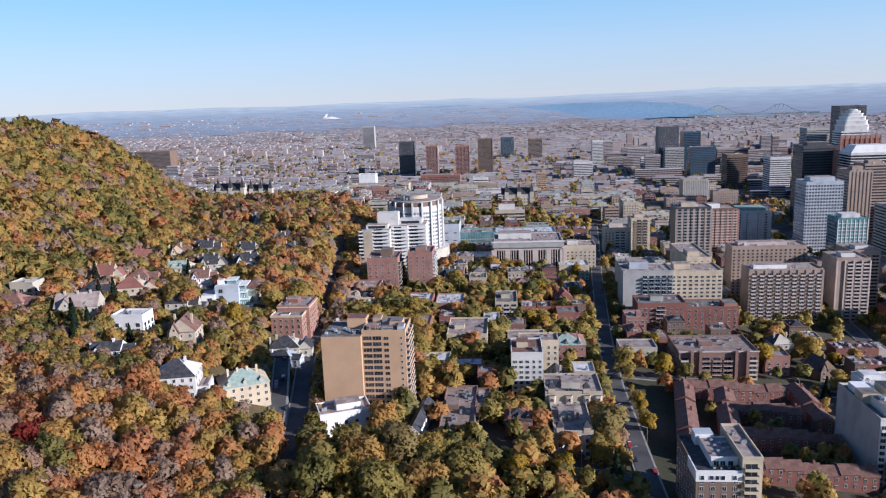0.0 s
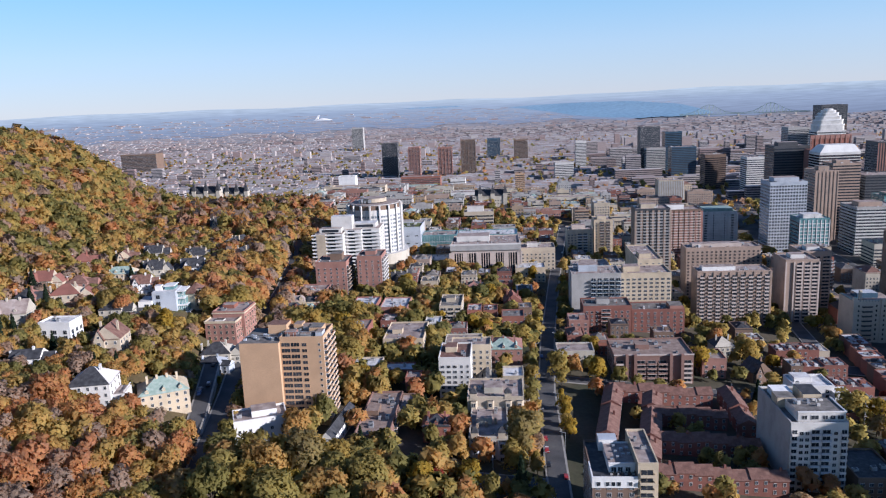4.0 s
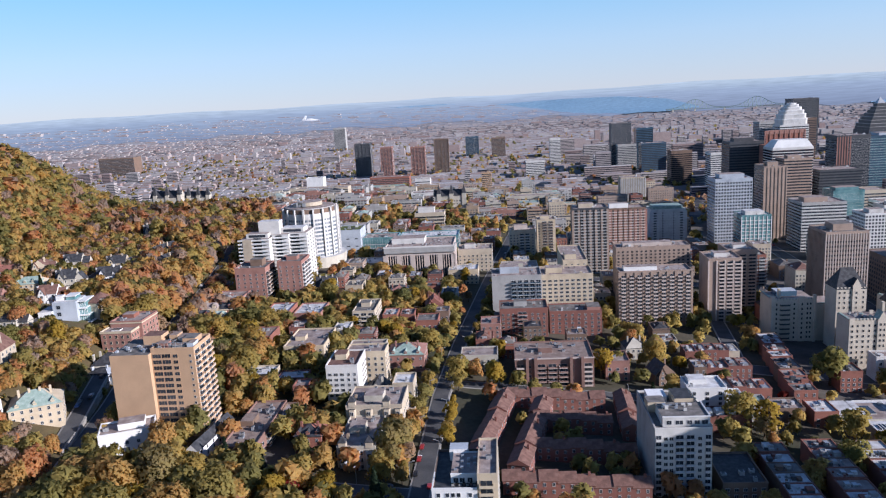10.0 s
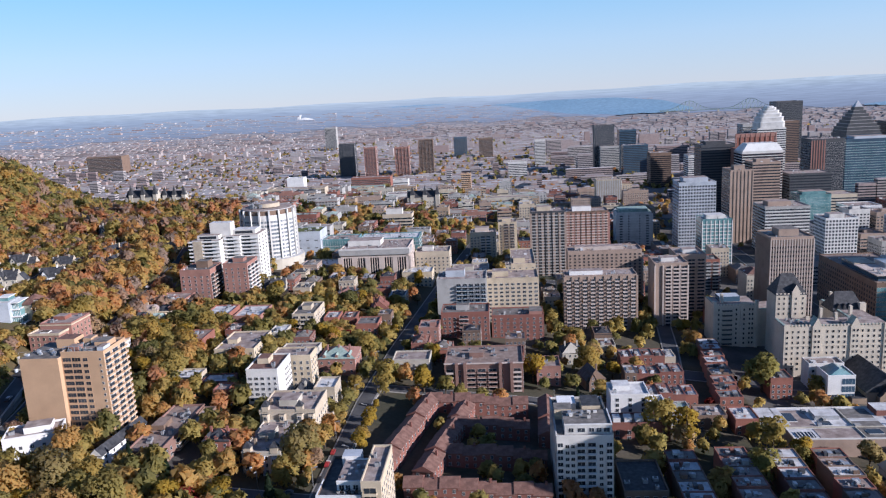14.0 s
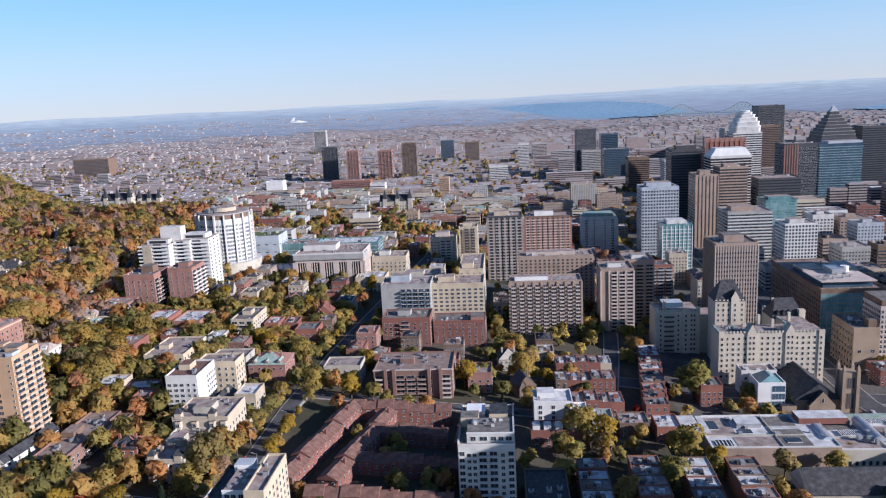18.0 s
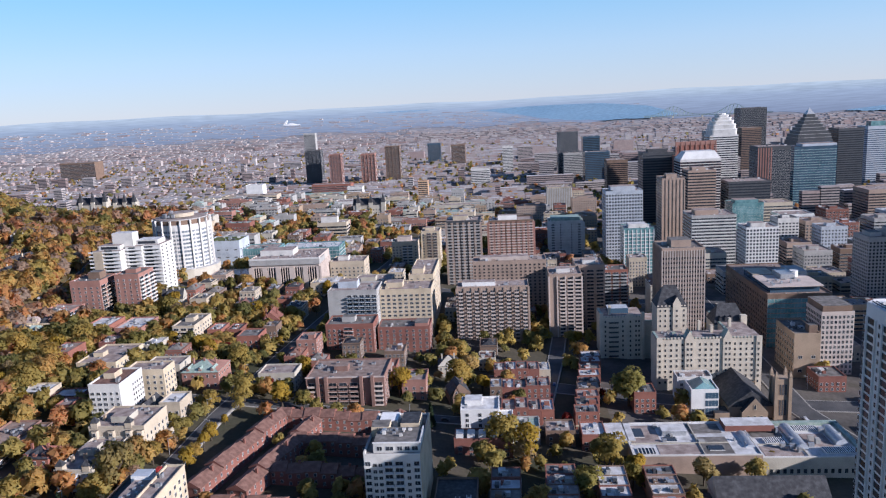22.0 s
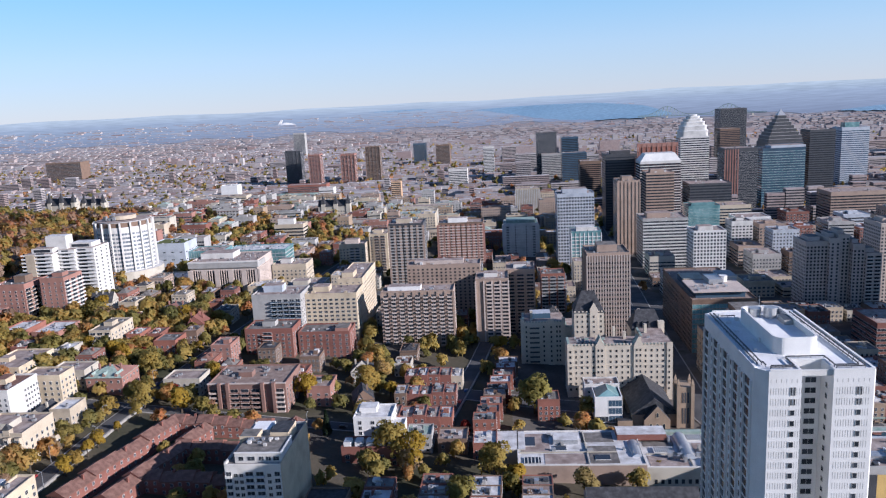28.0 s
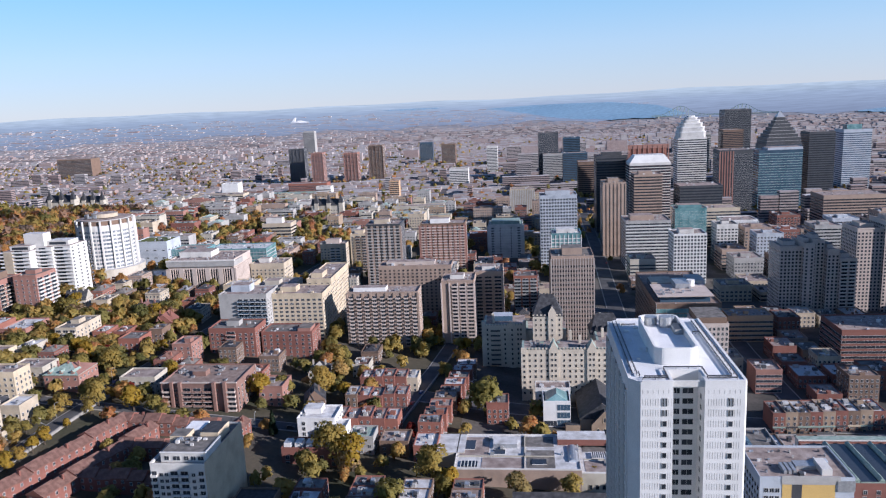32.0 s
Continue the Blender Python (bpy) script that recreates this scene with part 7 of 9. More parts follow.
def avenue_house(x, y, w, d, h, wall, roof, label, turret):
    """Narrow house beside the avenue: a two-storey bay, a gabled front and white trim."""
    z = min(ground(x, y), ground(x + w, y))
    ob = thing("row_house", label, "house", pose(x, y, z, 0, 0, 5), "houses beside the avenue")
    keep(x - 1, y - 1, x + w + 1, y + d + 1)
    part("wall", Mesh().box(0, 0, -4, w, d, h, wall, top=GRAVEL), ob)
    part("cornice", Mesh().box(-0.3, -0.3, h - 0.6, w + 0.3, 0.02, h + 0.2, CREAM, bottom=True).box(w, 0, h - 0.6, w + 0.3, d, h + 0.2, CREAM, bottom=True), ob, "cream cornice")
    part("mansard", Mesh().hip(0.4, 0.3, w - 0.2, d * 0.7, h + 0.3, 3.2, roof, 1.6, 0.2), ob)
    bay = part("bay", Mesh().prism([(w * 0.1, 0.02), (w * 0.18, -1.6), (w * 0.5, -1.6), (w * 0.58, 0.02)], -4, h - 1.0, CREAM), ob, "cream window bay")
    for k in range(3):
        part("window", window_mesh(1.4, 1.8, WHITE, GLASS, 1), bay, at=pose(w * 0.34, -1.6, h - 2.6 - k * 3.3))
        part("window", window_mesh(1.1, 1.7, WHITE, GLASS, 1), ob, at=pose(w * 0.8, 0, h - 2.6 - k * 3.3))
        for i in range(3):
            part("window", window_mesh(1.1, 1.7, WHITE, GLASS, 1), ob, at=pose(w, d * (i + 0.5) / 3, h - 2.6 - k * 3.3, 0, 0, 90))
    part("dormer", Mesh().box(w * 0.66, 0.4, h + 0.3, w * 0.9, 3, h + 2.2, wall).hip(w * 0.66, 0.4, w * 0.9, 3, h + 2.4, 1.2, roof, 0.0, 0.15, wall, "y"), ob)
    part("chimney", Mesh().box(w * 0.12, d * 0.5, h, w * 0.26, d * 0.5 + 0.9, h + 4.4, wall), ob)
    if turret:
        ring = [(w * 0.3 + 2.2 * math.cos(i * 0.785), -0.8 + 2.2 * math.sin(i * 0.785)) for i in range(8)]
        tower = part("turret", Mesh().prism(ring, -4, h + 1.5, CREAM), ob, "cream corner turret")
        cone = Mesh()
        for i in range(8):
            p, q = ring[i], ring[(i + 1) % 8]
            cone.poly([(p[0] * 1.0, p[1] * 1.0, h + 1.4), (q[0], q[1], h + 1.4), (w * 0.3, -0.8, h + 5.6)], RED)
        part("cone_roof", cone, tower, "red conical roof")


avenue_house(-103, 412, 14, 15, 12.5, LIMEWASH, GRAVEL, "white house with a red conical turret roof", True)
avenue_house(-108, 468, 9, 11, 11.0, RED, SLATE, "red brick house with a cream bay and slate roof", False)
avenue_house(-98.5, 470, 9, 11, 10.5, CREAM, COPPER, "cream house with a green copper mansard", False)
avenue_house(-110, 484, 10, 11, 11.5, CREAM, GRAVEL, "cream and red house with white trim", False)
avenue_house(-99.5, 486, 9.5, 12, 11.5, PINKB, SLATE, "red brick house with a cream bay", False)
block("row_house", "red and cream brick block with a grey roof", -112, 506, 21, 22, 52, PINKB, GRAVEL, F=[win(5, frame=CREAM)], R=[bal(3, fh=3, rail=WHITE)], units=5, category="house")
house(24, 425, 22, 20, 11, 4.5, PINKB, COPPER, "brick mansion with a green copper hipped roof", 0, F=5, R=5, chimneys=3, dormers=3)
block("apartment_block", "grey stone low apartment house", 0, 428, 22, 16, 39, LIMESTONE, GRAVEL, F=[win(6, 1.2, 1.6)], R=[win(4, 1.2, 1.6)], units=7, category="apartment building")
house(20, 376, 11, 14, 6.5, 5, LIMESTONE, SLATE, "grey stone house with steep cross gables", 0, run=0.0, F=2, R=3, chimneys=1)
block("town_house", "small red brick house with white windows", -16, 366, 8, 10, 41, RED, GRAVEL, F=[win(2, 1.2, 1.5)], R=[win(2, 1.2, 1.5)], units=1, category="house")
block("town_house", "low house with a bluish white roof", -30, 384, 16, 12, 38.5, DARKRED, WHITEROOF, F=[win(3)], R=[win(3)], units=2, category="house")
block("town_house", "low beige house with a white roof", -48, 384, 16, 14, 41, BUFF, WHITEROOF, F=[win(3)], R=[win(3)], units=3, category="house")
house(-2, 316, 12.5, 12, 9, 3.5, RED, SLATE, "red brick house with a pale mansard roof and chimney", 0, F=3, R=3, chimneys=2, dormers=3)
house(-45, 300, 5.5, 34, 6, 3.0, WHITE, SLATE, "long white garage row with a pitched roof", -6, run=0.0, F=1, R=6, chimneys=0)
block("apartment_block", "pale stone low apartment block", 67, 432, 22, 16, 31, LIMESTONE, GRAVEL, F=[win(6, 1.2, 1.5)], R=[win(4, 1.2, 1.5)], units=3, category="apartment building")
block("apartment_block", "orange brick apartment house", 78, 478, 13, 17, 36, PINKB, GRAVEL, F=[win(3, 1.2, 1.5)], R=[win(4, 1.2, 1.5)], units=3, pent=(7, 4, 4, 5, 3, PINKB), category="apartment building")
block("town_house", "brown brick house with a pink side wall", 152, 432, 14, 18, 25, PINKB, GRAVEL, F=[win(3)], R=[win(3)], units=2, category="house")
house(170, 470, 13, 14, 8, 5, LIMESTONE, SLATE, "grey mansard house among trees", 5, F=4, R=4, chimneys=2)
house(180, 428, 12, 13, 7, 6, BROWN, SLATE, "dark house with a steep slate roof", 15, run=0.0, F=3, R=3, chimneys=1)

# ---- beyond the white tower ----
school = block("school_building", "grey panel building with yellow wall panels", 400.5, 326, 36.5, 28, 28, BLUEGREY, GRAVEL, F=[win(3, 1.6, 1.8, a=0.04, b=0.22, fh=3.4, top=3.5)], L=[win(8, 1.8, 1.8, fh=3.4)], units=14, base=-4)
sz = 28 + 4 - 0.9
for a, b in ((0.24, 0.34), (0.45, 0.80)):
    part("yellow_panel", Mesh().box(36.5 * a, -0.12, 1.0, 36.5 * b, 0.02, sz - 2.4, YELLOWP, bottom=True), school, "mustard yellow wall panel")
part("dark_panel", Mesh().box(36.5 * 0.345, -0.08, 1.0, 36.5 * 0.445, 0.02, sz - 2.4, CHARCOAL, bottom=True), school)
part("fascia", Mesh().box(8.5, -0.2, sz - 2.3, 31, 0.3, sz + 1.3, GREYC, bottom=True), school, "grey corrugated fascia")
part("side_box", Mesh().box(30, -0.5, sz - 5, 36.6, 2, sz - 0.5, METAL, bottom=True), school, "ribbed metal box")
for i in range(3):
    part("duct", Mesh().box(10.5 + i * 1.9, 4, sz - 0.1, 11.8 + i * 1.9, 11, sz + 1.7, METAL), school)
part("plant_room", Mesh().box(25, 3, sz - 0.1, 29, 13, sz + 2.8, OFFWHITE), school)
part("plant_room", Mesh().box(16.5, 8, sz - 0.1, 24.5, 13, sz + 1.6, METAL), school)
rear = block("school_building", "grey rear wing with blue glazed skylights", 398, 355, 24, 34, 20, GREYC, TARROOF, L=[win(8, 1.8, 1.8, fh=3.4)], units=5, base=-4)
for i in range(2):
    for k in range(3):
        part("skylight", Mesh().hip(2 + i * 6, 3 + k * 8, 7 + i * 6, 10 + k * 8, 23.6, 1.0, BLUEGL, 0.0, 0.0), rear, "blue glass skylight")
hall = block("school_building", "red-panelled low building with a glazed sawtooth roof", 437, 347, 66, 40, 14, DARKRED, GRAVEL, F=[win(12, 1.6, 1.8)], units=0, base=-4)
for i in range(6):
    sl = thing("skylight_strip", "green-framed glazed roof strip on the low building", "skylight", pose(439.5 + i * 10.2, 349, 13.4), "sawtooth skylights")
    g = Mesh()
    g.poly([(0, 0, 0.35), (7.4, 0, 0.35), (7.4, 36, 0.35), (0, 36, 0.35)], GLASS)
    part("glazing", g, sl, "dark glass roof strip")
    part("ridge", Mesh().hip(7.4, 0, 9.9, 36, 0.9, 1.2, COPPER, 0.0, 0.0, COPPER), sl, "pale green metal ridge")
    part("kerb", Mesh().box(0, 0, -0.5, 9.9, 36, 0.3, COPPER), sl)
gal = thing("glazed_gallery", "pale green glazed gallery behind the sawtooth roof", "gallery", pose(437, 387.6, -4))
part("wall", Mesh().box(0, 0, -2, 64, 4, 18.6, OFFWHITE, top=COPPER), gal)
for i in range(20):
    part("pane", window_mesh(2.4, 1.8, TRIM, GLASS, 1), gal, at=pose(2 + i * 3.15, 0, 17))
keep(437, 387, 501, 392, 1)
row_houses(437, 394, 6, 10.2, 0.3, 10, 24, 4.6, [GREYC, BROWN])
row_houses(439, 430, 9, 6.6, 0.5, 6.5, 17, 12, [DARKRED, BROWN, BROWNSTONE])
block("office_block", "pinkish stone gridded office block", 446, 485, 15.5, 19, 13.5, PINKB, GRAVEL, F=[band(1.6, fh=3.2, frame=TRIM)], units=6)
block("office_tower", "pale gridded office tower with a brown top storey", 412, 495, 20, 24, 40, PALETAUPE, TARROOF, F=[win(8, 1.3, 2.0, fh=3.3, frame=OFFWHITE)], L=[win(10, 1.3, 2.0, fh=3.3, frame=PALETAUPE)], units=5, pent=(1, 1, 18, 24, 4.5, BROWN), near=False, category="office building")
block("office_block", "tan office building with long windows", 455, 584, 32, 20, 18, TAN, GRAVEL, F=[band(1.5, fh=3.4)], units=5, near=False)
block("office_block", "dark red brick commercial block", 515, 535, 60, 36, 22, DARKRED, GRAVEL, F=[band(1.7, fh=3.6)], L=[band(1.7, fh=3.6)], units=10, near=False)
condominium("tall pale condominium tower with square windows", 574, 660, ((0, 0, 20, 30, 66, "win"), (20, -3, 16, 30, 72, "win"), (36, 2, 10, 26, 62, "bal")), PALETAUPE)

# ---- more downtown towers ----
def far_tower(label, x, y, w, d, top, wall, h=1.7, fh=3.6, frame=TRIM, glass=GLASS, roof=GRAVEL, name="office_tower", pent=None, ribs=0):
    spec = [band(h, fh=fh, frame=frame, glass=glass, pitch=3.5)] if not ribs else [fin(ribs, mat=frame, t=0.4, depth=0.5), band(h, fh=fh, frame=frame, glass=glass, pitch=6)]
    if len(label.split()) < 4:
        label += " in the city"
    return block(name, label, x, y, w, d, top, wall, roof, F=spec, L=[band(h, fh=fh, frame=frame, glass=glass, pitch=3.5)], near=False, units=3, pent=pent, category="office building")


far_tower("dark blue-black slab office tower", 403, 1046, 46, 36, 102, CHARCOAL, frame=CHARCOAL, pent=(8, 8, 26, 16, 5, CHARCOAL))
far_tower("brown gridded office tower", 438, 945, 33, 30, 86, TAUPE, frame=TAUPE, pent=(6, 6, 16, 12, 4, TAUPE))
far_tower("dark low block with a pale slanted roof", 502, 998, 52, 40, 64, CHARCOAL, frame=CHARCOAL, roof=GRAVEL)
far_tower("teal glass office block", 477, 898, 35, 30, 51, TEAL, glass=TEAL, pent=(4, 4, 26, 16, 4, TEAL))
far_tower("white office block with dark ribs", 530, 897, 38, 30, 36, WHITE, ribs=14, frame=WHITE)
far_tower("beige office block", 520, 940, 40, 30, 44, BUFF)
far_tower("dark glass tower with white fin", 391, 1672, 36, 34, 94, BLUEGL, frame=CHARCOAL)
far_tower("grey office tower", 347, 1648, 40, 34, 62, GREYC)
far_tower("dark blue glass office tower", 385, 1580, 50, 34, 67, BLUEGL, frame=CHARCOAL)
far_tower("dark brown office tower", 403, 1390, 37, 34, 65, BROWN, frame=BROWN)
far_tower("white banded office tower", 448, 1300, 34, 34, 66, OFFWHITE, frame=WHITE)
far_tower("pale green glass tower", 850, 1385, 46, 40, 104, BLUEGREY, frame=OFFWHITE, glass=BLUEGL, pent=(8, 8, 24, 18, 9, TEAL))
far_tower("wide brown stone hotel block", 680, 1010, 76, 44, 45, TAUPE, frame=TAUPE)
far_tower("pale ribbed office slab", 690, 1330, 40, 30, 62, BUFF, ribs=12)
far_tower("dark tower behind the glass tower", 760, 1290, 40, 40, 108, CHARCOAL, frame=CHARCOAL)
far_tower("brown slab tower", 716, 1640, 40, 40, 98, BROWN, frame=BROWN)
far_tower("grey slab tower", 660, 1700, 46, 40, 92, GREYC)
far_tower("pale apartment slab", 216, 1862, 26, 24, 70, OFFWHITE, name="tower_block")
far_tower("pale condominium block", 148, 1613, 40, 30, 41, OFFWHITE, name="tower_block")
far_tower("grey-brown tower block", 70, 2180, 40, 34, 62, BROWN, name="tower_block")
far_tower("tan brick tower block", 59, 1385, 18, 18, 43, TAN, name="tower_block")
far_tower("pale banded apartment tower", -55, 1300, 26, 20, 46, OFFWHITE, name="tower_block")
far_tower("grey university block with a green roof", 109, 1102, 40, 30, 24, LIMESTONE, roof=COPPER, ribs=12, name="university_building")
far_tower("long stone university hall", 100, 1180, 80, 22, 24, LIMESTONE, name="university_building")
far_tower("teal glass science building", -130, 1130, 80, 30, 38, TEAL, name="university_building", glass=TEAL)
far_tower("pale science building", -45, 1150, 56, 28, 40, OFFWHITE, name="university_building")
far_tower("low white hospital wing", -320, 1048, 76, 22, 55, OFFWHITE, name="hospital_wing")
far_tower("long beige hospital block", -250, 1230, 90, 26, 46, BUFF, name="hospital_wing")
far_tower("red brick mill block", -170, 1500, 80, 30, 32, RED, name="factory")
far_tower("green-roofed low block", -210, 1400, 120, 30, 24, COPPER, roof=COPPER, name="hall")
far_tower("grey slab on the plain", -540, 2860, 44, 30, 92, GREYC, name="tower_block")
far_tower("blue glass block on the plain", -10, 2300, 40, 26, 62, BLUEGL, name="tower_block")


def pyramid_tower():
    x, y, w = 688, 1270, 55
    z = ground(x, y) - 1
    ob = thing("office_tower", "dark green glass tower with a stepped pyramid top", "office building", pose(x, y, z))
    keep(x, y, x + w, y + w, 3)
    h = 92 - z
    part("wall", Mesh().box(0, 0, -4, w, w, h, CHARCOAL, top=GRAVEL), ob)
    for k in range(24):
        part("window_band", window_mesh(w - 1, 1.7, CHARCOAL, BLUEGL, 6), ob, at=pose(w / 2, 0, h - 3 - k * 3.7))
    insets = (1.5, 2.5, 5.5, 8.5, 11.5, 14.5, 17.5, 20.5)
    for k, i in enumerate(insets):
        z0 = h + k * 5.2
        part("tier", Mesh().box(i, i, z0 - 0.2, w - i, w - i, z0 + 4.9, CHARCOAL, top=GREYC), ob)
        part("band", Mesh().box(i - 0.5, i - 0.5, z0 + 4.5, w - i + 0.5, w - i + 0.5, z0 + 5.0, GREYC, bottom=True), ob)
    part("apex", Mesh().hip(w / 2 - 5.5, w / 2 - 5.5, w / 2 + 5.5, w / 2 + 5.5, h + 41.8, 10, METAL), ob)


pyramid_tower()


def gothic(x, y, w, d, hgt, label):
    ob = thing("university_building", label, "university building", pose(x, y, ground(x, y) - 1))
    keep(x, y, x + w, y + d, 2)
    part("wall", Mesh().box(0, 0, -3, w, d, hgt, LIMESTONE), ob)
    part("roof", Mesh().hip(0, 0, w, d, hgt + 0.2, hgt * 0.6, SLATE, 0.0, 0.5, LIMESTONE), ob)
    for i in range(3):
        tx = w * (0.1 + 0.4 * i)
        t = Mesh().box(tx, -1, -3, tx + 6, 6, hgt * 1.25, LIMESTONE)
        t.hip(tx, -1, tx + 6, 6, hgt * 1.25, hgt * 0.9, SLATE, over=0.2)
        part("turret", t, ob)
    for i in range(int(w / 4)):
        for k in range(2):
            part("window", window_mesh(1.3, 1.9, LIMESTONE, GLASS, 1), ob, at=pose(2 + i * 4, 0, 3 + k * 4.5))


gothic(-5, 1095, 46, 16, 15, "grey stone gothic college with pointed towers")
gothic(-470, 1165, 50, 18, 18, "grey stone hospital with steep gables and turrets")
gothic(-420, 1180, 40, 16, 16, "grey stone hospital wing with pointed roofs")


# stadium with its leaning tower, far away
def stadium():
    z = ground(-1014, 4380)
    ob = thing("stadium", "white domed stadium with a leaning tower", "stadium", pose(-1014, 4380, z))
    d = Mesh()
    for k in range(4):
        r0, r1 = 60 - k * 13, 60 - (k + 1) * 13
        for i in range(24):
            a, b = i * math.pi / 12, (i + 1) * math.pi / 12
            d.poly([(r0 * math.cos(a), r0 * math.sin(a), k * 3.2), (r0 * math.cos(b), r0 * math.sin(b), k * 3.2), (r1 * math.cos(b), r1 * math.sin(b), k * 3.2 + 3.2), (r1 * math.cos(a), r1 * math.sin(a), k * 3.2 + 3.2)], WHITE)
    part("dome", d, ob)
    t = Mesh()
    a, b = [(-48, -8), (-28, -8), (-28, 8), (-48, 8)], [(-26, -4), (-18, -4), (-18, 4), (-26, 4)]
    for i in range(4):
        j = (i + 1) % 4
        t.poly([(*a[i], 0), (*a[j], 0), (*b[j], 30), (*b[i], 30)], WHITE)
    t.poly([(*p, 30) for p in b], WHITE)
    part("leaning_tower", t, ob)


stadium()


# steel bridge over the river
def bridge():
    ob = thing("bridge", "pale green steel cantilever bridge over the river", "bridge", pose(0, 0, 0))
    def at(u, r=4070):
        return 186 + r * math.sin(radians(u)), r * math.cos(radians(u))
    base = 44.0
    def chord(u):
        peaks = [math.exp(-((u - p) / 0.85) ** 2) for p in (12.9, 17.0)]
        return base + 14 + 44 * max(peaks)
    n = 34
    for i in range(n):
        u0, u1 = 10.9 + 8.6 * i / n, 10.9 + 8.6 * (i + 1) / n
        (x0, y0), (x1, y1) = at(u0), at(u1)
        s = Mesh()
        z0, z1 = chord(u0), chord(u1)
        for za, zb, t in ((base + 9, base + 9, 3.0), (z0, z1, 2.4)):
            s.poly([(x0, y0, za), (x1, y1, zb), (x1, y1, zb + t), (x0, y0, za + t)], COPPER)
        s.poly([(x0, y0, base + 9), (x0 + 2.0, y0, base + 9), (x0 + 2.0, y0, z0 + 2), (x0, y0, z0 + 2)], COPPER)
        s.poly([(x0, y0, base + 9), (x0 + 2.0, y0, base + 9), (x1 + 2.0, y1, z1), (x1, y1, z1)], COPPER)
        part("span", s, ob)
    for u in (11.4, 12.9, 14.9, 17.0, 18.6):
        x, y = at(u)
        part("pier", Mesh().box(x - 4, y - 3, 20, x + 4, y + 3, base + 9, LIMESTONE), ob)


bridge()

# towers beyond the east street, out of view, added to shade the low blocks
for x, y, top, wl0 in ((640, 345, 62, GREYC), (648, 425, 130, TAUPE), (640, 505, 140, BROWN), (700, 560, 150, CHARCOAL)):
    block("office_tower", wl0.name.replace("_", " ") + " office tower east of the low blocks", x, y, 38, 38, top, wl0, GRAVEL, F=[band(1.7, fh=3.5)], L=[band(1.7, fh=3.5)], near=False, units=3, category="office building")

# ---- low city between and beyond the named buildings ----
CR = random.Random(5)
HOUSE_WALLS = [RED, DARKRED, BROWN, BUFF, LIMESTONE, DARKRED, BROWN, TAUPE]
HOUSE_ROOFS = [GRAVEL, TARROOF, WHITEROOF, PINKROOF, BROWNROOF, TARROOF]
placed = 0
for gy0 in range(430, 1000, 27):
    for gx0 in range(-60, 400, 15):
        x, y = gx0 + CR.uniform(-1.5, 1.5), gy0 + CR.uniform(-2, 2)
        w, d = CR.uniform(9, 13.5), CR.uniform(13, 20)
        if x > 330 or y > 640:
            w, d = w * 1.25, d * 1.2
        if not (free(x + w / 2, y + d / 2, max(w, d) / 2 + 0.5)) or placed > 92 or CR.random() < 0.2:
            continue
        if x < -100 - 0.4 * (y - 560) and y > 560:
            continue
        tall = CR.uniform(8, 13) if x < 330 else CR.choice([10, 13, 16, 22, 28])
        top = ground(x, y) + tall
        wl0, rf = CR.choice(HOUSE_WALLS), CR.choice(HOUSE_ROOFS)
        colour = wl0.name.replace("_", " ")
        town = block("town_house", colour + " house with a " + rf.name.replace("_", " "), x, y, w, d, top, wl0, rf, F=[win(int(w / 2.6), 1.2, 1.6, fh=3.1)], R=[win(int(d / 3.2), 1.2, 1.6, fh=3.1)], near=False, units=1, category="house", parapet=0.6)
        if CR.random() < 0.5 and y < 700:
            part("pitched_roof", Mesh().hip(0.3, 0.3, w - 0.3, d - 0.3, tall + 0.5, CR.uniform(2.5, 4.2), CR.choice((SLATE, BROWNROOF, SLATE, TARROOF, COPPER)), over=0.4), town, "pitched roof")
            part("chimney", Mesh().box(w * 0.7, d * 0.4, tall - 1, w * 0.7 + 1.1, d * 0.4 + 0.9, tall + 4.2, wl0), town)
        placed += 1


# low brick houses and shops behind the white tower
placed = 0
for gy0 in range(392, 652, 25):
    for gx0 in range(398, 640, 19):
        x, y = gx0 + CR.uniform(-2, 2), gy0 + CR.uniform(-2, 2)
        w, d = CR.uniform(13, 17), CR.uniform(16, 21)
        if placed > 74 or not all(free(x + a * w, y + b * d, 0.5) for a in (0, 0.5, 1) for b in (0, 0.5, 1)):
            continue
        wl0 = CR.choice([DARKRED, BROWN, TAUPE, BROWNSTONE, LIMESTONE, DARKRED, BUFF])
        rf = CR.choice([TARROOF, GRAVEL, TARROOF, PINKROOF, METAL])
        block("shop_house", wl0.name.replace("_", " ") + " low shop building with " + rf.name.replace("_", " "), x, y, w, d, ground(x, y) + CR.uniform(7, 13) + (6 if CR.random() < 0.15 else 0), wl0, rf, F=[win(int(w / 2.8), 1.3, 1.7, fh=3.3)], L=[win(int(d / 3.2), 1.2, 1.6, fh=3.3)], near=False, units=CR.randint(2, 4), category="commercial building", parapet=0.6)
        placed += 1


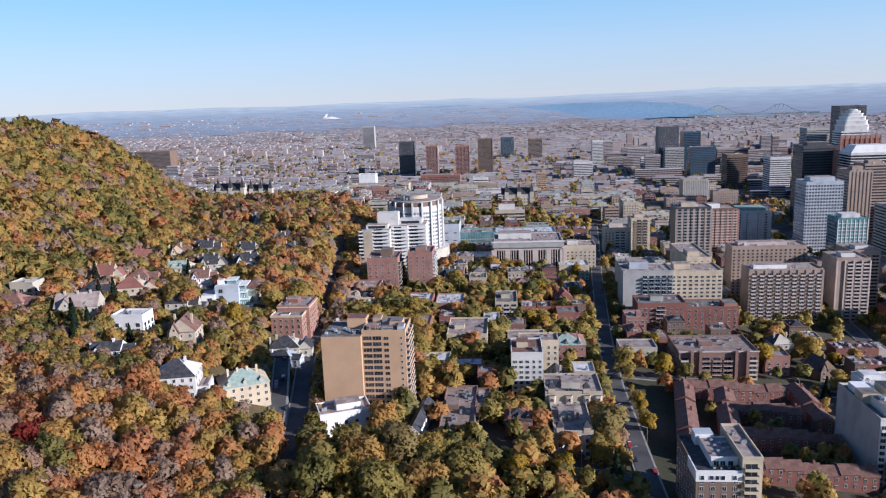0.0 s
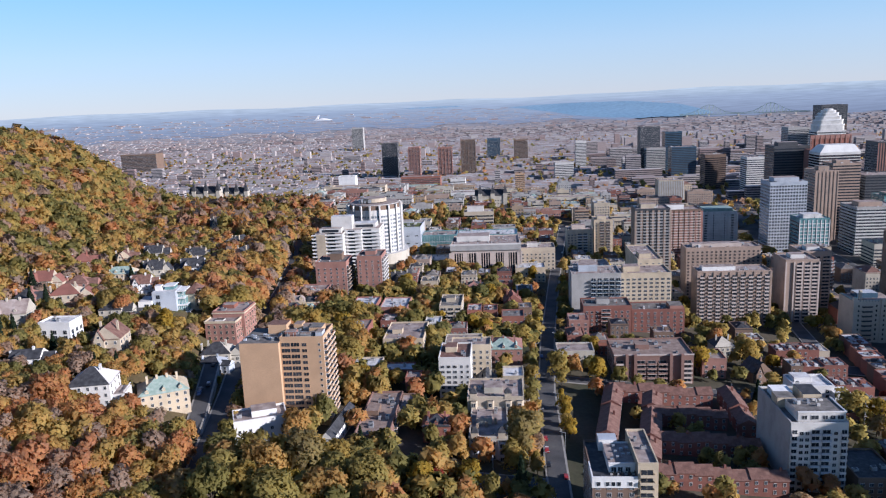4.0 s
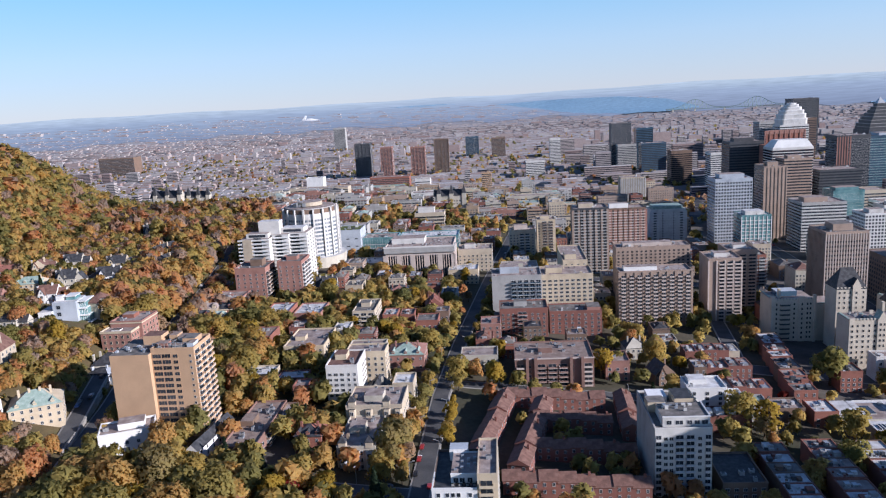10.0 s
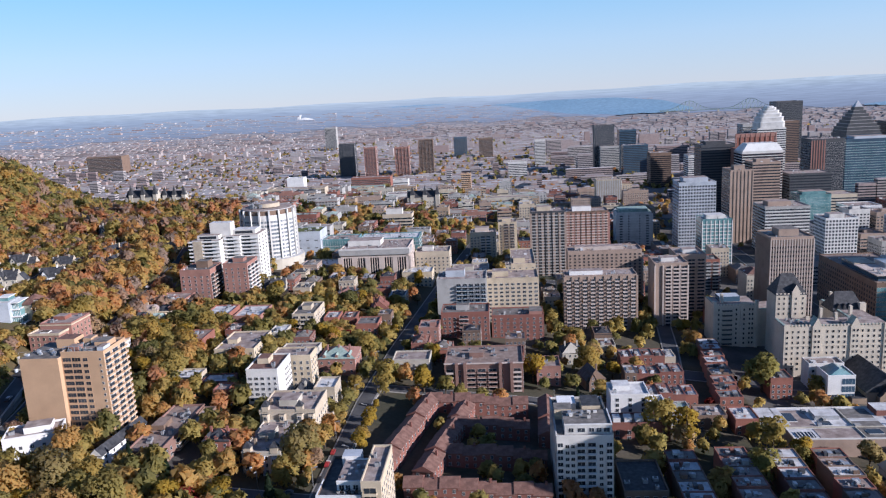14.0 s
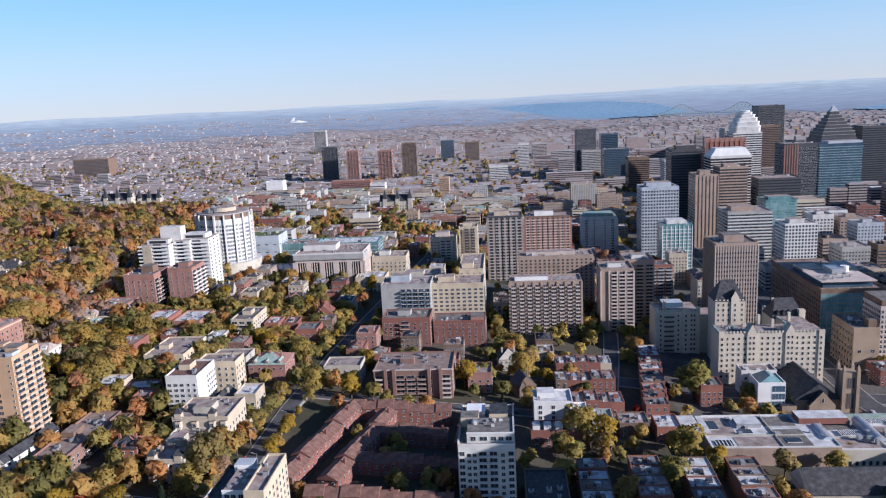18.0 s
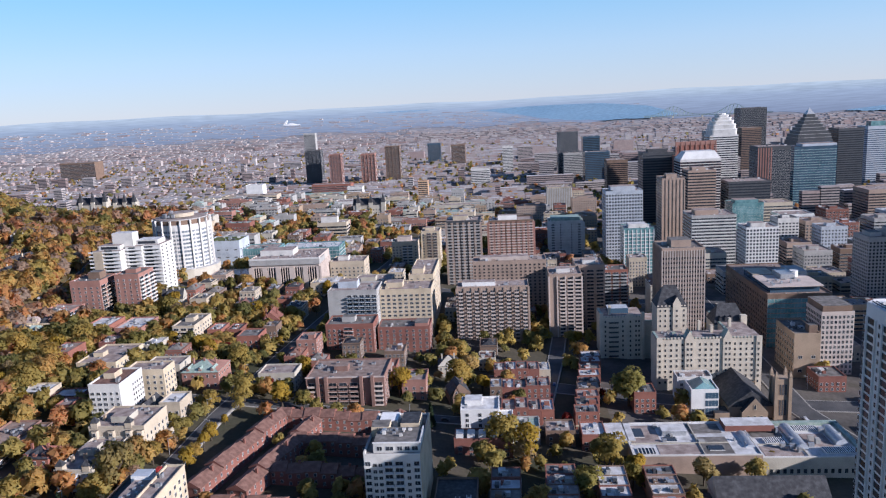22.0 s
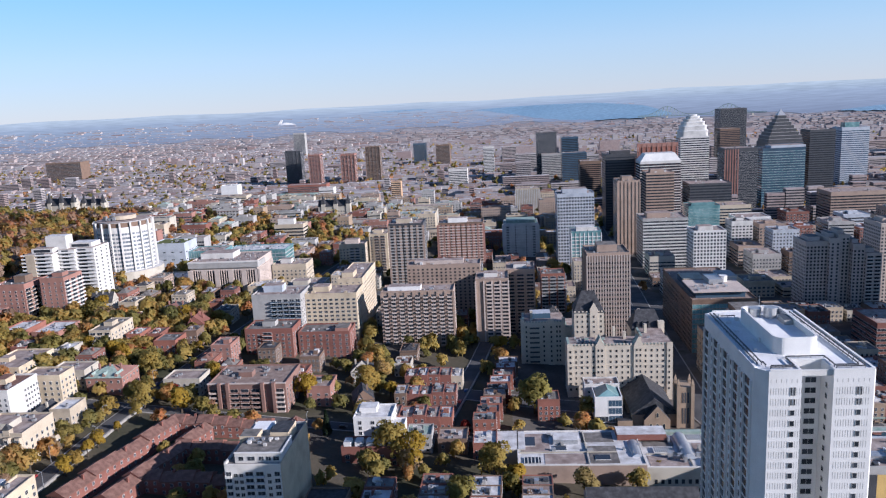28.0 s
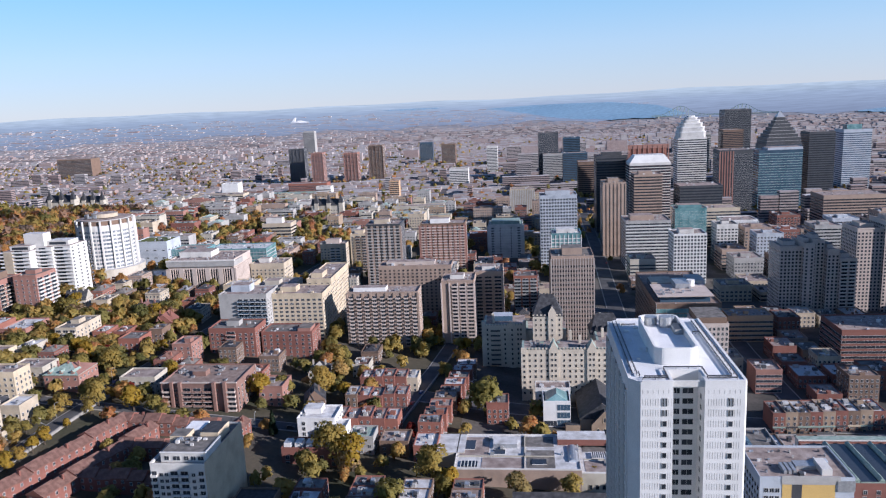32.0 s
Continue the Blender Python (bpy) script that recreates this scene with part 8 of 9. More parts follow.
# institutional blocks of the campus and the streets beyond it
placed = 0
for gy0 in range(752, 1460, 34):
    for gx0 in range(-330, 330, 27):
        x, y = gx0 + CR.uniform(-5, 5), gy0 + CR.uniform(-5, 5)
        long_side = CR.random() < 0.55
        w, d = (CR.uniform(24, 46), CR.uniform(13, 18)) if long_side else (CR.uniform(14, 21), CR.uniform(16, 26))
        if placed > 150 or x < -135 - 0.30 * (y - 640) or y < 960 and CR.random() < 0.35 or not all(free(x + a * w, y + b * d, 1.5) for a in (0, 0.5, 1) for b in (0, 0.5, 1)):
            continue
        tall = CR.choice((8, 9, 11, 12, 14, 17)) + (10 if x > 120 and CR.random() < 0.25 else 0)
        wl0, rf = CR.choice((LIMESTONE, BUFF, GREYC, TAUPE, GREYC, PINKB, DARKRED, BROWNSTONE)), CR.choice((GRAVEL, PINKROOF, GRAVEL, TARROOF, COPPER, TARROOF, WHITEROOF))
        spec = CR.choice(([win(int(w / 3.2), 1.5, 1.8, fh=3.5)], [band(1.6, fh=3.5, pitch=3)], [win(int(w / 3.8), 2.0, 1.7, fh=3.4)]))
        hallb = block("university_building", wl0.name.replace("_", " ") + " institutional block with a " + rf.name.replace("_", " "), x, y, w, d, ground(x, y) + tall, wl0, rf, F=spec, near=False, units=3, pent=(w * 0.25, d * 0.3, w * 0.4, d * 0.35, 3.0, wl0) if tall > 11 else None, category="university building")
        if CR.random() < 0.25:
            zt = tall - 0.2
            part("pitched_roof", Mesh().hip(0, 0, w, d, zt, 4.5, CR.choice((COPPER, SLATE, BROWNROOF)), over=0.5), hallb)
        placed += 1


# mid-rise blocks of downtown
DW = [TAUPE, BROWN, GREYC, BUFF, DARKRED, OFFWHITE, CHARCOAL, LIMESTONE, BLUEGREY, TAUPE]
placed = 0
for gy0 in range(455, 1280, 40):
    for gx0 in range(408, 1000, 34):
        x, y = gx0 + CR.uniform(-3, 3), gy0 + CR.uniform(-3, 3)
        w, d = CR.uniform(20, 30), CR.uniform(22, 32)
        if x < 620 and y < 620 or x > 420 + 0.55 * y or placed > 88 or not all(free(x + a * w, y + b * d, 1.0) for a in (0, 0.5, 1) for b in (0, 0.5, 1)):
            continue
        tall = CR.choice([9, 12, 15, 18, 22, 26, 30]) + (12 if y > 800 and CR.random() < 0.35 else 0)
        wl0 = CR.choice(DW)
        spec = CR.choice([[band(1.6, fh=3.5, pitch=3)], [win(int(w / 3), 1.6, 1.8, fh=3.5)], [win(int(w / 3.6), 2.2, 1.7, fh=3.4)]])
        block("office_block", wl0.name.replace("_", " ") + " commercial block in the downtown grid", x, y, w, d, ground(x, y) + tall, wl0, CR.choice([GRAVEL, TARROOF, GRAVEL, WHITEROOF]), F=spec, L=spec, near=False, units=2, pent=(w * 0.3, d * 0.3, w * 0.35, d * 0.3, 3.2, wl0) if tall > 14 else None, category="office building")
        placed += 1

# ---- trees ----
def crown_arrays(seed, r, h, lobes, n, leaf, conical=False):
    """Leaf clumps of an uneven crown as vertices and quads, centred on the trunk at z 0."""
    rg = np.random.RandomState(seed)
    cents = []
    for i in range(lobes):
        a, q = rg.uniform(0, 6.28), rg.uniform(0.25, 0.62) * r
        up = rg.uniform(0.3, 0.86)
        q *= 1.25 - 0.75 * up
        cents.append((q * math.cos(a) * 1.25, q * math.sin(a) * 1.25, h * up, r * rg.uniform(0.34, 0.54)))
    cents.append((0, 0, h * 0.66, r * 0.62))
    pts, nor = [], []
    for i in range(n):
        if conical:
            t = rg.uniform(0, 1) ** 0.7
            a = rg.uniform(0, 6.28)
            q = r * t * rg.uniform(0.75, 1.05)
            p = np.array([q * math.cos(a), q * math.sin(a), h * (1 - t * 0.9)])
            d = np.array([math.cos(a), math.sin(a), 0.5])
        else:
            c = cents[rg.randint(len(cents))]
            d = rg.normal(size=3)
            d /= np.linalg.norm(d)
            if d[2] < -0.55:
                d[2] *= -1
            p = np.array(c[:3]) + d * c[3] * rg.uniform(0.7, 1.12) * np.array([1, 1, 0.85])
        pts.append(p)
        nor.append(d)
    pts, nor = np.array(pts), np.array(nor)
    if not conical:
        whole = (pts - np.array([0, 0, h * 0.5])) / np.array([r, r, h * 0.5])
        whole /= np.linalg.norm(whole, axis=1)[:, None] + 1e-6
        nor = nor * 0.28 + whole * 0.72
    nor = nor + np.array([0, 0, 0.3])
    nor /= np.linalg.norm(nor, axis=1)[:, None]
    tilt = nor + rg.normal(size=nor.shape) * 0.7
    tilt /= np.linalg.norm(tilt, axis=1)[:, None]
    u = np.cross(tilt, rg.normal(size=nor.shape))
    u /= np.linalg.norm(u, axis=1)[:, None]
    w = np.cross(tilt, u)
    s = (leaf * rg.uniform(0.55, 1.35, n))[:, None]
    v = np.stack([pts - u * s - w * s * 0.6, pts + u * s - w * s * 0.5, pts + w * s * 1.15], 1).reshape(-1, 3)
    shade = nor + rg.normal(size=nor.shape) * 0.16
    shade /= np.linalg.norm(shade, axis=1)[:, None]
    return v, np.arange(len(v)).reshape(-1, 3), np.repeat(shade, 3, axis=0)


def trunk_mesh(h, r, seed):
    rg = random.Random(seed)
    ms = Mesh()
    def limb(p, q, r0, r1):
        p, q = Vector(p), Vector(q)
        d = (q - p).normalized()
        s = d.orthogonal().normalized()
        t = d.cross(s)
        ring = lambda c, rr: [c + (s * math.cos(i * 1.2566) + t * math.sin(i * 1.2566)) * rr for i in range(5)]
        a, b = ring(p, r0), ring(q, r1)
        for i in range(5):
            ms.poly([a[i], a[(i + 1) % 5], b[(i + 1) % 5], b[i]], BARK)
    limb((0, 0, -0.6), (0, 0, h * 0.45), 0.035 * h, 0.024 * h)
    for i in range(6):
        a = i * 1.05 + rg.uniform(-0.3, 0.3)
        z = h * rg.uniform(0.3, 0.45)
        limb((0, 0, z), (math.cos(a) * r * 0.55, math.sin(a) * r * 0.55, h * rg.uniform(0.55, 0.8)), 0.018 * h, 0.006 * h)
    limb((0, 0, h * 0.45), (0.2, 0.1, h * 0.85), 0.024 * h, 0.006 * h)
    return ms.data("trunk")


TREE_KINDS = {}
for i in range(5):
    r, h = 4.6 + 0.6 * i, 10.5 + 1.1 * i
    v, q, nn = crown_arrays(20 + i, r, h, 10 + i, 1350, 0.6)
    TREE_KINDS["autumn", i] = (trunk_mesh(h, r, i), fast_mesh("crown", v, q, [LEAF], normals=nn))
    v, q, nn = crown_arrays(40 + i, r * 0.8, h * 0.8, 5, 560, 0.6)
    TREE_KINDS["red", i] = (trunk_mesh(h * 0.8, r * 0.8, i), fast_mesh("crown", v, q, [REDLEAF], normals=nn))
    v, q, nn = crown_arrays(60 + i, r * 0.85, h * 0.95, 6, 760, 0.64)
    TREE_KINDS["gold", i] = (trunk_mesh(h, r * 0.85, i), fast_mesh("crown", v, q, [YELLOWLEAF], normals=nn))
    v, q, nn = crown_arrays(80 + i, 2.0 + 0.3 * i, h * 1.1, 0, 620, 0.55, True)
    TREE_KINDS["fir", i] = (trunk_mesh(h, 1.2, i), fast_mesh("crown", v, q, [EVERGREEN], normals=nn))
GREENGOLD = material("green_gold_leaves", [(0.23, 0.23, 0.08), (0.42, 0.35, 0.10), (0.53, 0.40, 0.11), (0.35, 0.315, 0.095), (0.60, 0.41, 0.105), (0.40, 0.33, 0.10), (0.45, 0.33, 0.19)], 0.5, 0.9, bump=0, fine=0.9, source="random", vary=0.16)
leafy(GREENGOLD)
for i in range(5):
    r, h = 4.6 + 0.5 * i, 11 + 1.0 * i
    v, q, nn = crown_arrays(220 + i, r, h, 10 + i, 1350, 0.6)
    TREE_KINDS["green", i] = (trunk_mesh(h, r, i), fast_mesh("crown", v, q, [GREENGOLD], normals=nn))
LABELS = {"green": "broad tree with olive green and golden leaves", "autumn": "broad street tree in autumn leaf", "red": "small maple with crimson leaves", "gold": "tree with golden yellow leaves", "fir": "dark green conical evergreen tree"}


def tree(kind, x, y, size=1.0, seed=0):
    trunk, crown = TREE_KINDS[kind, seed % 5]
    ob = thing("tree", LABELS[kind], "tree", pose(x, y, ground(x, y), 0, 0, seed * 77 % 360), "trees of the slope")
    ob.scale = (size, size, size)
    part("trunk", trunk, ob)
    part("crown", crown, ob)
    return ob


TR = random.Random(11)
count = 0
for x, y, s, kind in ((-181, 242, 1.3, "red"), (-183, 255, 1.2, "red"), (-167, 237, 1.3, "red"), (-167, 226, 1.4, "red"), (-170, 249, 1.1, "red"), (-192, 255, 1.2, "red"), (-151, 385, 1.45, "gold"), (-194, 406, 1.2, "autumn"), (-167, 369, 1.1, "green"), (-146, 350, 0.95, "autumn"), (-199, 384, 0.9, "autumn"), (-229, 374, 1.1, "green"), (-160, 374, 1.0, "autumn"), (-188, 410, 1.1, "green"), (-184, 404, 0.9, "autumn"), (-206, 474, 1.0, "autumn"), (-281, 476, 1.3, "autumn"), (-138, 366, 0.9, "autumn"), (-122, 440, 1.3, "autumn"), (-132, 446, 1.4, "green"), (-140, 452, 1.4, "gold"), (-128, 462, 1.4, "green"), (-148, 440, 1.3, "autumn"), (-72, 412, 1.2, "green"), (-50, 412, 1.2, "autumn"), (-78, 270, 1.5, "autumn"), (-64, 274, 1.6, "green"), (-72, 256, 1.6, "autumn"), (-56, 262, 1.6, "autumn"), (-44, 272, 1.5, "green"), (-46, 256, 1.6, "gold"), (-32, 266, 1.5, "autumn"), (-60, 248, 1.5, "green"), (-30, 252, 1.4, "autumn"), (-18, 262, 1.3, "autumn"), (-84, 244, 1.5, "autumn"), (-10, 274, 1.1, "autumn"), (2, 270, 1.3, "gold"), (-70, 240, 1.5, "green"), (-48, 240, 1.4, "autumn"), (12, 262, 1.2, "red"), (88, 408, 1.5, "gold"), (152, 438, 1.2, "gold"), (44, 312, 1.5, "green"), (40, 296, 0.8, "green"), (302, 350, 1.3, "green"), (338, 368, 0.9, "gold"), (270, 350, 1.2, "gold"), (262, 362, 1.3, "green"), (150, 436, 1.4, "gold"), (162, 446, 1.3, "green"), (90, 452, 1.3, "gold"), (100, 408, 0.9, "green"), (66, 410, 1.2, "green"), (184, 452, 1.4, "green"), (198, 448, 1.3, "gold"), (190, 474, 1.3, "autumn"), (-24, 470, 1.3, "green"), (-40, 560, 1.4, "gold"), (24, 560, 1.2, "gold"), (52, 560, 1.3, "green"), (60, 640, 1.3, "gold"), (-62, 582, 1.4, "autumn"), (-70, 470, 1.3, "green"), (-84, 440, 1.4, "green"), (-70, 420, 1.3, "green"), (-60, 400, 1.2, "green"), (283, 440, 1.8, "green"), (210, 372, 1.5, "green"), (222, 366, 1.5, "gold"), (245, 408, 1.0, "red"), (268, 446, 0.9, "red"), (8, 274, 1.2, "red"), (22, 276, 1.1, "gold"), (-42, 294, 0.6, "gold"), (30, 484, 1.0, "red"), (74, 430, 0.9, "red"), (-212, 336, 1.2, "fir"), (-218, 344, 1.3, "fir"), (-208, 328, 1.1, "fir"), (-222, 332, 1.2, "fir"), (-214, 350, 1.1, "fir"), (-186, 338, 0.9, "fir"), (-226, 384, 1.2, "fir"), (-222, 392, 1.1, "fir"), (-212, 470, 1.1, "fir"), (-150, 330, 0.9, "fir"), (-156, 322, 0.8, "fir"), (-248, 420, 1.2, "fir"), (-27, 299, 0.85, "fir"), (-12, 300, 0.85, "fir")):
    tree(kind, x, y, s, count)
    count += 1
for x, y in ((-92, 434), (-78, 446), (-84, 458), (-66, 452), (-88, 424), (-72, 434), (-60, 440), (-52, 454), (-76, 468), (-62, 470), (-56, 426), (-44, 438), (-80, 408), (-66, 396), (-88, 398), (-52, 398), (-40, 470), (-30, 462), (24, 470), (14, 476), (-22, 536), (-8, 540), (-36, 544)):
    if free(x, y, 0.5):
        tree(TR.choice(["green", "green", "autumn", "green", "gold"]), x, y, TR.uniform(1.15, 1.45), count)
        keep(x - 3, y - 3, x + 3, y + 3)
        count += 1
for i in range(46):
    y = 296 + i * 9.5
    rx = 57 if y < 390 else 58 + (y - 390) * 0.067 if y < 480 else 64 + (y - 480) * 0.094
    for off in (-8.2, 8.2):
        if TR.random() < (0.14 if off > 0 and y < 405 else 0.36) and free(rx + off, y, -1.0):
            tree(TR.choice(["autumn", "green", "green", "gold"]), rx + off, y, TR.uniform(0.5, 0.85), count)
            keep(rx + off - 1.5, y - 1.5, rx + off + 1.5, y + 1.5)
            count += 1
tries = 0
while count < 205 and tries < 40000:
    tries += 1
    x, y = TR.uniform(-92, 330), 235 + 350 * TR.random() ** 1.1
    if not free(x, y, 1.8) or -45 < x < 50 and 284 < y < 316 or 60 < x < 80 and y < 405:
        continue
    dens = 0.95 if x < 70 else 0.35
    if TR.random() > dens:
        continue
    u = TR.random()
    kind = "autumn" if u < 0.34 else "green" if u < 0.78 else "fir" if u < 0.84 else "gold" if u < 0.96 else "red"
    s = TR.uniform(0.75, 1.25)
    keep(x - 1.6 * s, y - 1.6 * s, x + 1.6 * s, y + 1.6 * s)
    tree(kind, x, y, s, count)
    count += 1


def woods(name, label, spots, variants, leaf_n, seed):
    rg = np.random.RandomState(seed)
    vs, qs, ts, ns, k = [], [], [], [], 0
    for x, y, s, tint in spots:
        v, q, nn = variants[rg.randint(len(variants))]
        a = rg.uniform(0, 6.28)
        ca, sa = math.cos(a), math.sin(a)
        p = np.stack([(v[:, 0] * ca - v[:, 1] * sa) * s + x, (v[:, 0] * sa + v[:, 1] * ca) * s + y, v[:, 2] * s * rg.uniform(0.85, 1.2) + ground(x, y) - 0.5], 1)
        vs.append(p)
        ns.append(np.stack([nn[:, 0] * ca - nn[:, 1] * sa, nn[:, 0] * sa + nn[:, 1] * ca, nn[:, 2]], 1))
        qs.append(q + k)
        ts.append(np.clip(tint + np.repeat(rg.normal(0, 0.03, len(q)), 3), 0.01, 0.99))
        k += len(v)
    return tagged(new(name, fast_mesh(name, np.concatenate(vs), np.concatenate(qs), [LEAF_STUFF], None, np.concatenate(ts), np.concatenate(ns))), label, "woods", kind="stuff")


fine_crowns = [crown_arrays(160 + i, 5.4, 13.5, 13, 820, 0.76) for i in range(6)]
near_crowns = [crown_arrays(100 + i, 5.2, 12.5, 11, 185, 1.5) for i in range(6)]
mid_crowns = [crown_arrays(120 + i, 5.2, 11.5, 8, 66, 2.4) for i in range(6)]
far_crowns = [crown_arrays(140 + i, 4.2, 8.0, 3, 9, 3.0) for i in range(6)]
spots = []
for i in range(60000):
    x, y = TR.uniform(-430, -84), TR.uniform(110, 770)
    if y > 640 and x < -150 - 0.35 * (y - 600) or y < 195 or x < -0.80 * y - 15 or not free(x, y, 1.7):
        continue
    belt = y > 425 and x > -112 - 0.17 * (y - 400) - 42
    s = TR.uniform(0.7, 1.25) if x < -255 or y < 285 else TR.uniform(0.9, 1.35) if belt else TR.uniform(0.5, 0.88)
    keep(x - 2.0 * s, y - 2.0 * s, x + 2.0 * s, y + 2.0 * s)
    warm = step((300 - y) / 40) * step((-98 - x) / 25)
    tint = 0.32 + 0.26 * warm + (0.12 if belt else 0.0) + noise.noise((x * 0.03, y * 0.03, 0)) * 0.30 + TR.gauss(0, 0.17)
    if TR.random() < 0.14 + 0.14 * warm:
        tint = TR.uniform(0.85, 0.98)
    spots.append((x, y, s, min(0.99, max(0.01, tint))))
    if len(spots) > 3300:
        break
for i in range(2600):
    x, y = TR.uniform(-290, -112), TR.uniform(285, 560)
    if free(x, y, 0.8, True):
        spots.append((x, y, TR.uniform(0.16, 0.36), min(0.99, max(0.01, TR.gauss(0.2, 0.22)))))
        if len(spots) > 3900:
            break
woods("hillside_woods", "autumn woodland in green, gold, orange and bare grey", [q for q in spots if q[1] > 330 and q[2] > 0.4], near_crowns, 0, 1)
woods("hillside_shrubs", "garden shrubs and hedges round the villas", [q for q in spots if q[2] <= 0.4], mid_crowns, 0, 6)
woods("foreground_woods", "wooded slope with golden, rusty and bare crowns", [q for q in spots if q[1] <= 330 and q[2] > 0.4], fine_crowns, 0, 5)
spots = []
for i in range(24000):
    x, y = TR.uniform(-92, 420), TR.uniform(225, 1000)
    if 60 < x < 80 and y < 405 or y > 620 and TR.random() < 0.55 or x > 330 and TR.random() < 0.8 or x > 60 and TR.random() < 0.7 or not free(x, y, 0.9):
        continue
    s = TR.uniform(0.8, 1.25) if x < 20 and y < 560 else TR.uniform(0.55, 1.05)
    keep(x - 1.7 * s, y - 1.7 * s, x + 1.7 * s, y + 1.7 * s)
    spots.append((x, y, s, min(0.99, max(0.01, TR.gauss(0.25, 0.2)))))
    if len(spots) > 1150:
        break
woods("garden_trees", "garden and street trees in autumn leaf between houses", spots, near_crowns, 0, 4)
spots = []
for i in range(520):
    x, y = TR.uniform(-330, 100), TR.uniform(740, 1000)
    if x > -150 - 0.35 * (y - 600) and free(x, y, 2):
        spots.append((x, y, TR.uniform(0.6, 1.1), min(0.99, max(0.01, TR.gauss(0.4, 0.24)))))
for i in range(7000):
    x, y = TR.uniform(-900, -150), TR.uniform(560, 1050)
    if x > -150 - 0.35 * (y - 600) * (1 if y < 900 else 0.3) or not free(x, y, 3):
        continue
    low = step((-300 - x) / 130)
    tint = noise.noise((x * 0.012, y * 0.012, 0)) * 0.3 + TR.gauss(0.5 - 0.3 * low, 0.2 - 0.06 * low)
    if TR.random() < 0.2 - 0.1 * low:
        tint = TR.uniform(0.84, 0.98)
    spots.append((x, y, TR.uniform(0.9, 1.5), min(0.99, max(0.01, tint))))
for i in range(2500):
    x, y = TR.uniform(-1000, -425), TR.uniform(250, 620)
    spots.append((x, y, TR.uniform(0.9, 1.4), min(0.99, max(0.01, TR.gauss(0.2, 0.14)))))
woods("mountain_woods", "dense autumn woods on the hill", spots[:4600], mid_crowns, 0, 2)
CR = random.Random(6)
rows, far_spots = [], []
y = 1000.0
while y < 4760:
    deep = 17 + max(0, y - 1800) * 0.006
    lo, hi = -0.78 * y - 150, 0.72 * y + 500
    x = lo
    while x < hi:
        district = noise.noise((x * 0.0013, y * 0.0013, 3.0))
        w = CR.uniform(8, 16) if y < 1250 else CR.choice((9, 12, 16, 24, 34, 46)) * CR.uniform(0.8, 1.3)
        hgt = CR.uniform(5, 8.5)
        far_off = math.hypot(x - 160, y)
        u = CR.random()
        if u < 0.035:
            hgt = CR.uniform(15, 32)
        if x > 250 and y < 2600 and u < 0.32:
            hgt, w = CR.uniform(11, 22) + 34 * CR.random() ** 4, w * 1.7
        if far_off > 2300:
            hgt *= max(0.25, 1 - (far_off - 2300) / 2400)
        hill_side = x < -150 - 0.3 * (y - 600) and y < 1150
        outer = far_off > 4060
        river = on_river(x, y, 30) or outer and (CR.random() < 0.45 or x > 1050 or far_off > 4740)
        if not hill_side and not river and free(x, y, 20) and CR.random() > (0.36 + 0.3 * district) * (1 if y < 2600 else 0.6):
            rows.append((x, y, ground(x, y) - 2, w * (1.3 if outer else 0.93), deep * CR.uniform(0.6, 0.9), hgt + 2, CR.gauss(0, 0.02)))
        elif not hill_side and not river:
            for k in range(2 if far_off < 3200 else 0):
                far_spots.append((x + CR.uniform(-8, 8), y + CR.uniform(-8, 8), CR.uniform(0.8, 1.4), min(0.99, max(0.01, CR.gauss(0.3, 0.24)))))
        x += w
    y += deep * (1.7 if CR.random() < 0.5 else 1.25)
panes = []
for x, y, z, w, d, hgt, turn in rows:
    if hgt > 13 and y < 2300:
        for k in range(1, int(hgt / 3.8)):
            panes.append((x, y, z + 1.0 + k * 3.8, w + 0.3, d + 0.3, 1.7, turn))
tagged(new("distant_glazing", many_boxes("distant_glazing", panes, [GLASS, GREYC])), "window bands of taller buildings in the distance", "windows", kind="stuff")
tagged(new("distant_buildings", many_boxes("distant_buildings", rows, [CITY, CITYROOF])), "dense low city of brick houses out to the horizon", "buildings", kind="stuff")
woods("distant_trees", "autumn street trees among distant houses", far_spots[::2], far_crowns, 0, 3)

# ---- parked and driving cars ----
CAR_PAINT = [material("car_paint_" + n, [c, tuple(min(0.9, v * 1.1) for v in c)], 1.0, 0.3, 0.0, 0, spec=0.6) for n, c in (("white", (0.75, 0.75, 0.74)), ("silver", (0.42, 0.43, 0.45)), ("black", (0.02, 0.02, 0.022)), ("red", (0.30, 0.03, 0.03)), ("blue", (0.04, 0.08, 0.2)), ("grey", (0.14, 0.14, 0.15)))]
TYRE = material("tyre_rubber", [(0.015, 0.015, 0.015), (0.03, 0.03, 0.03)], 3, 0.9)
CARS = {}


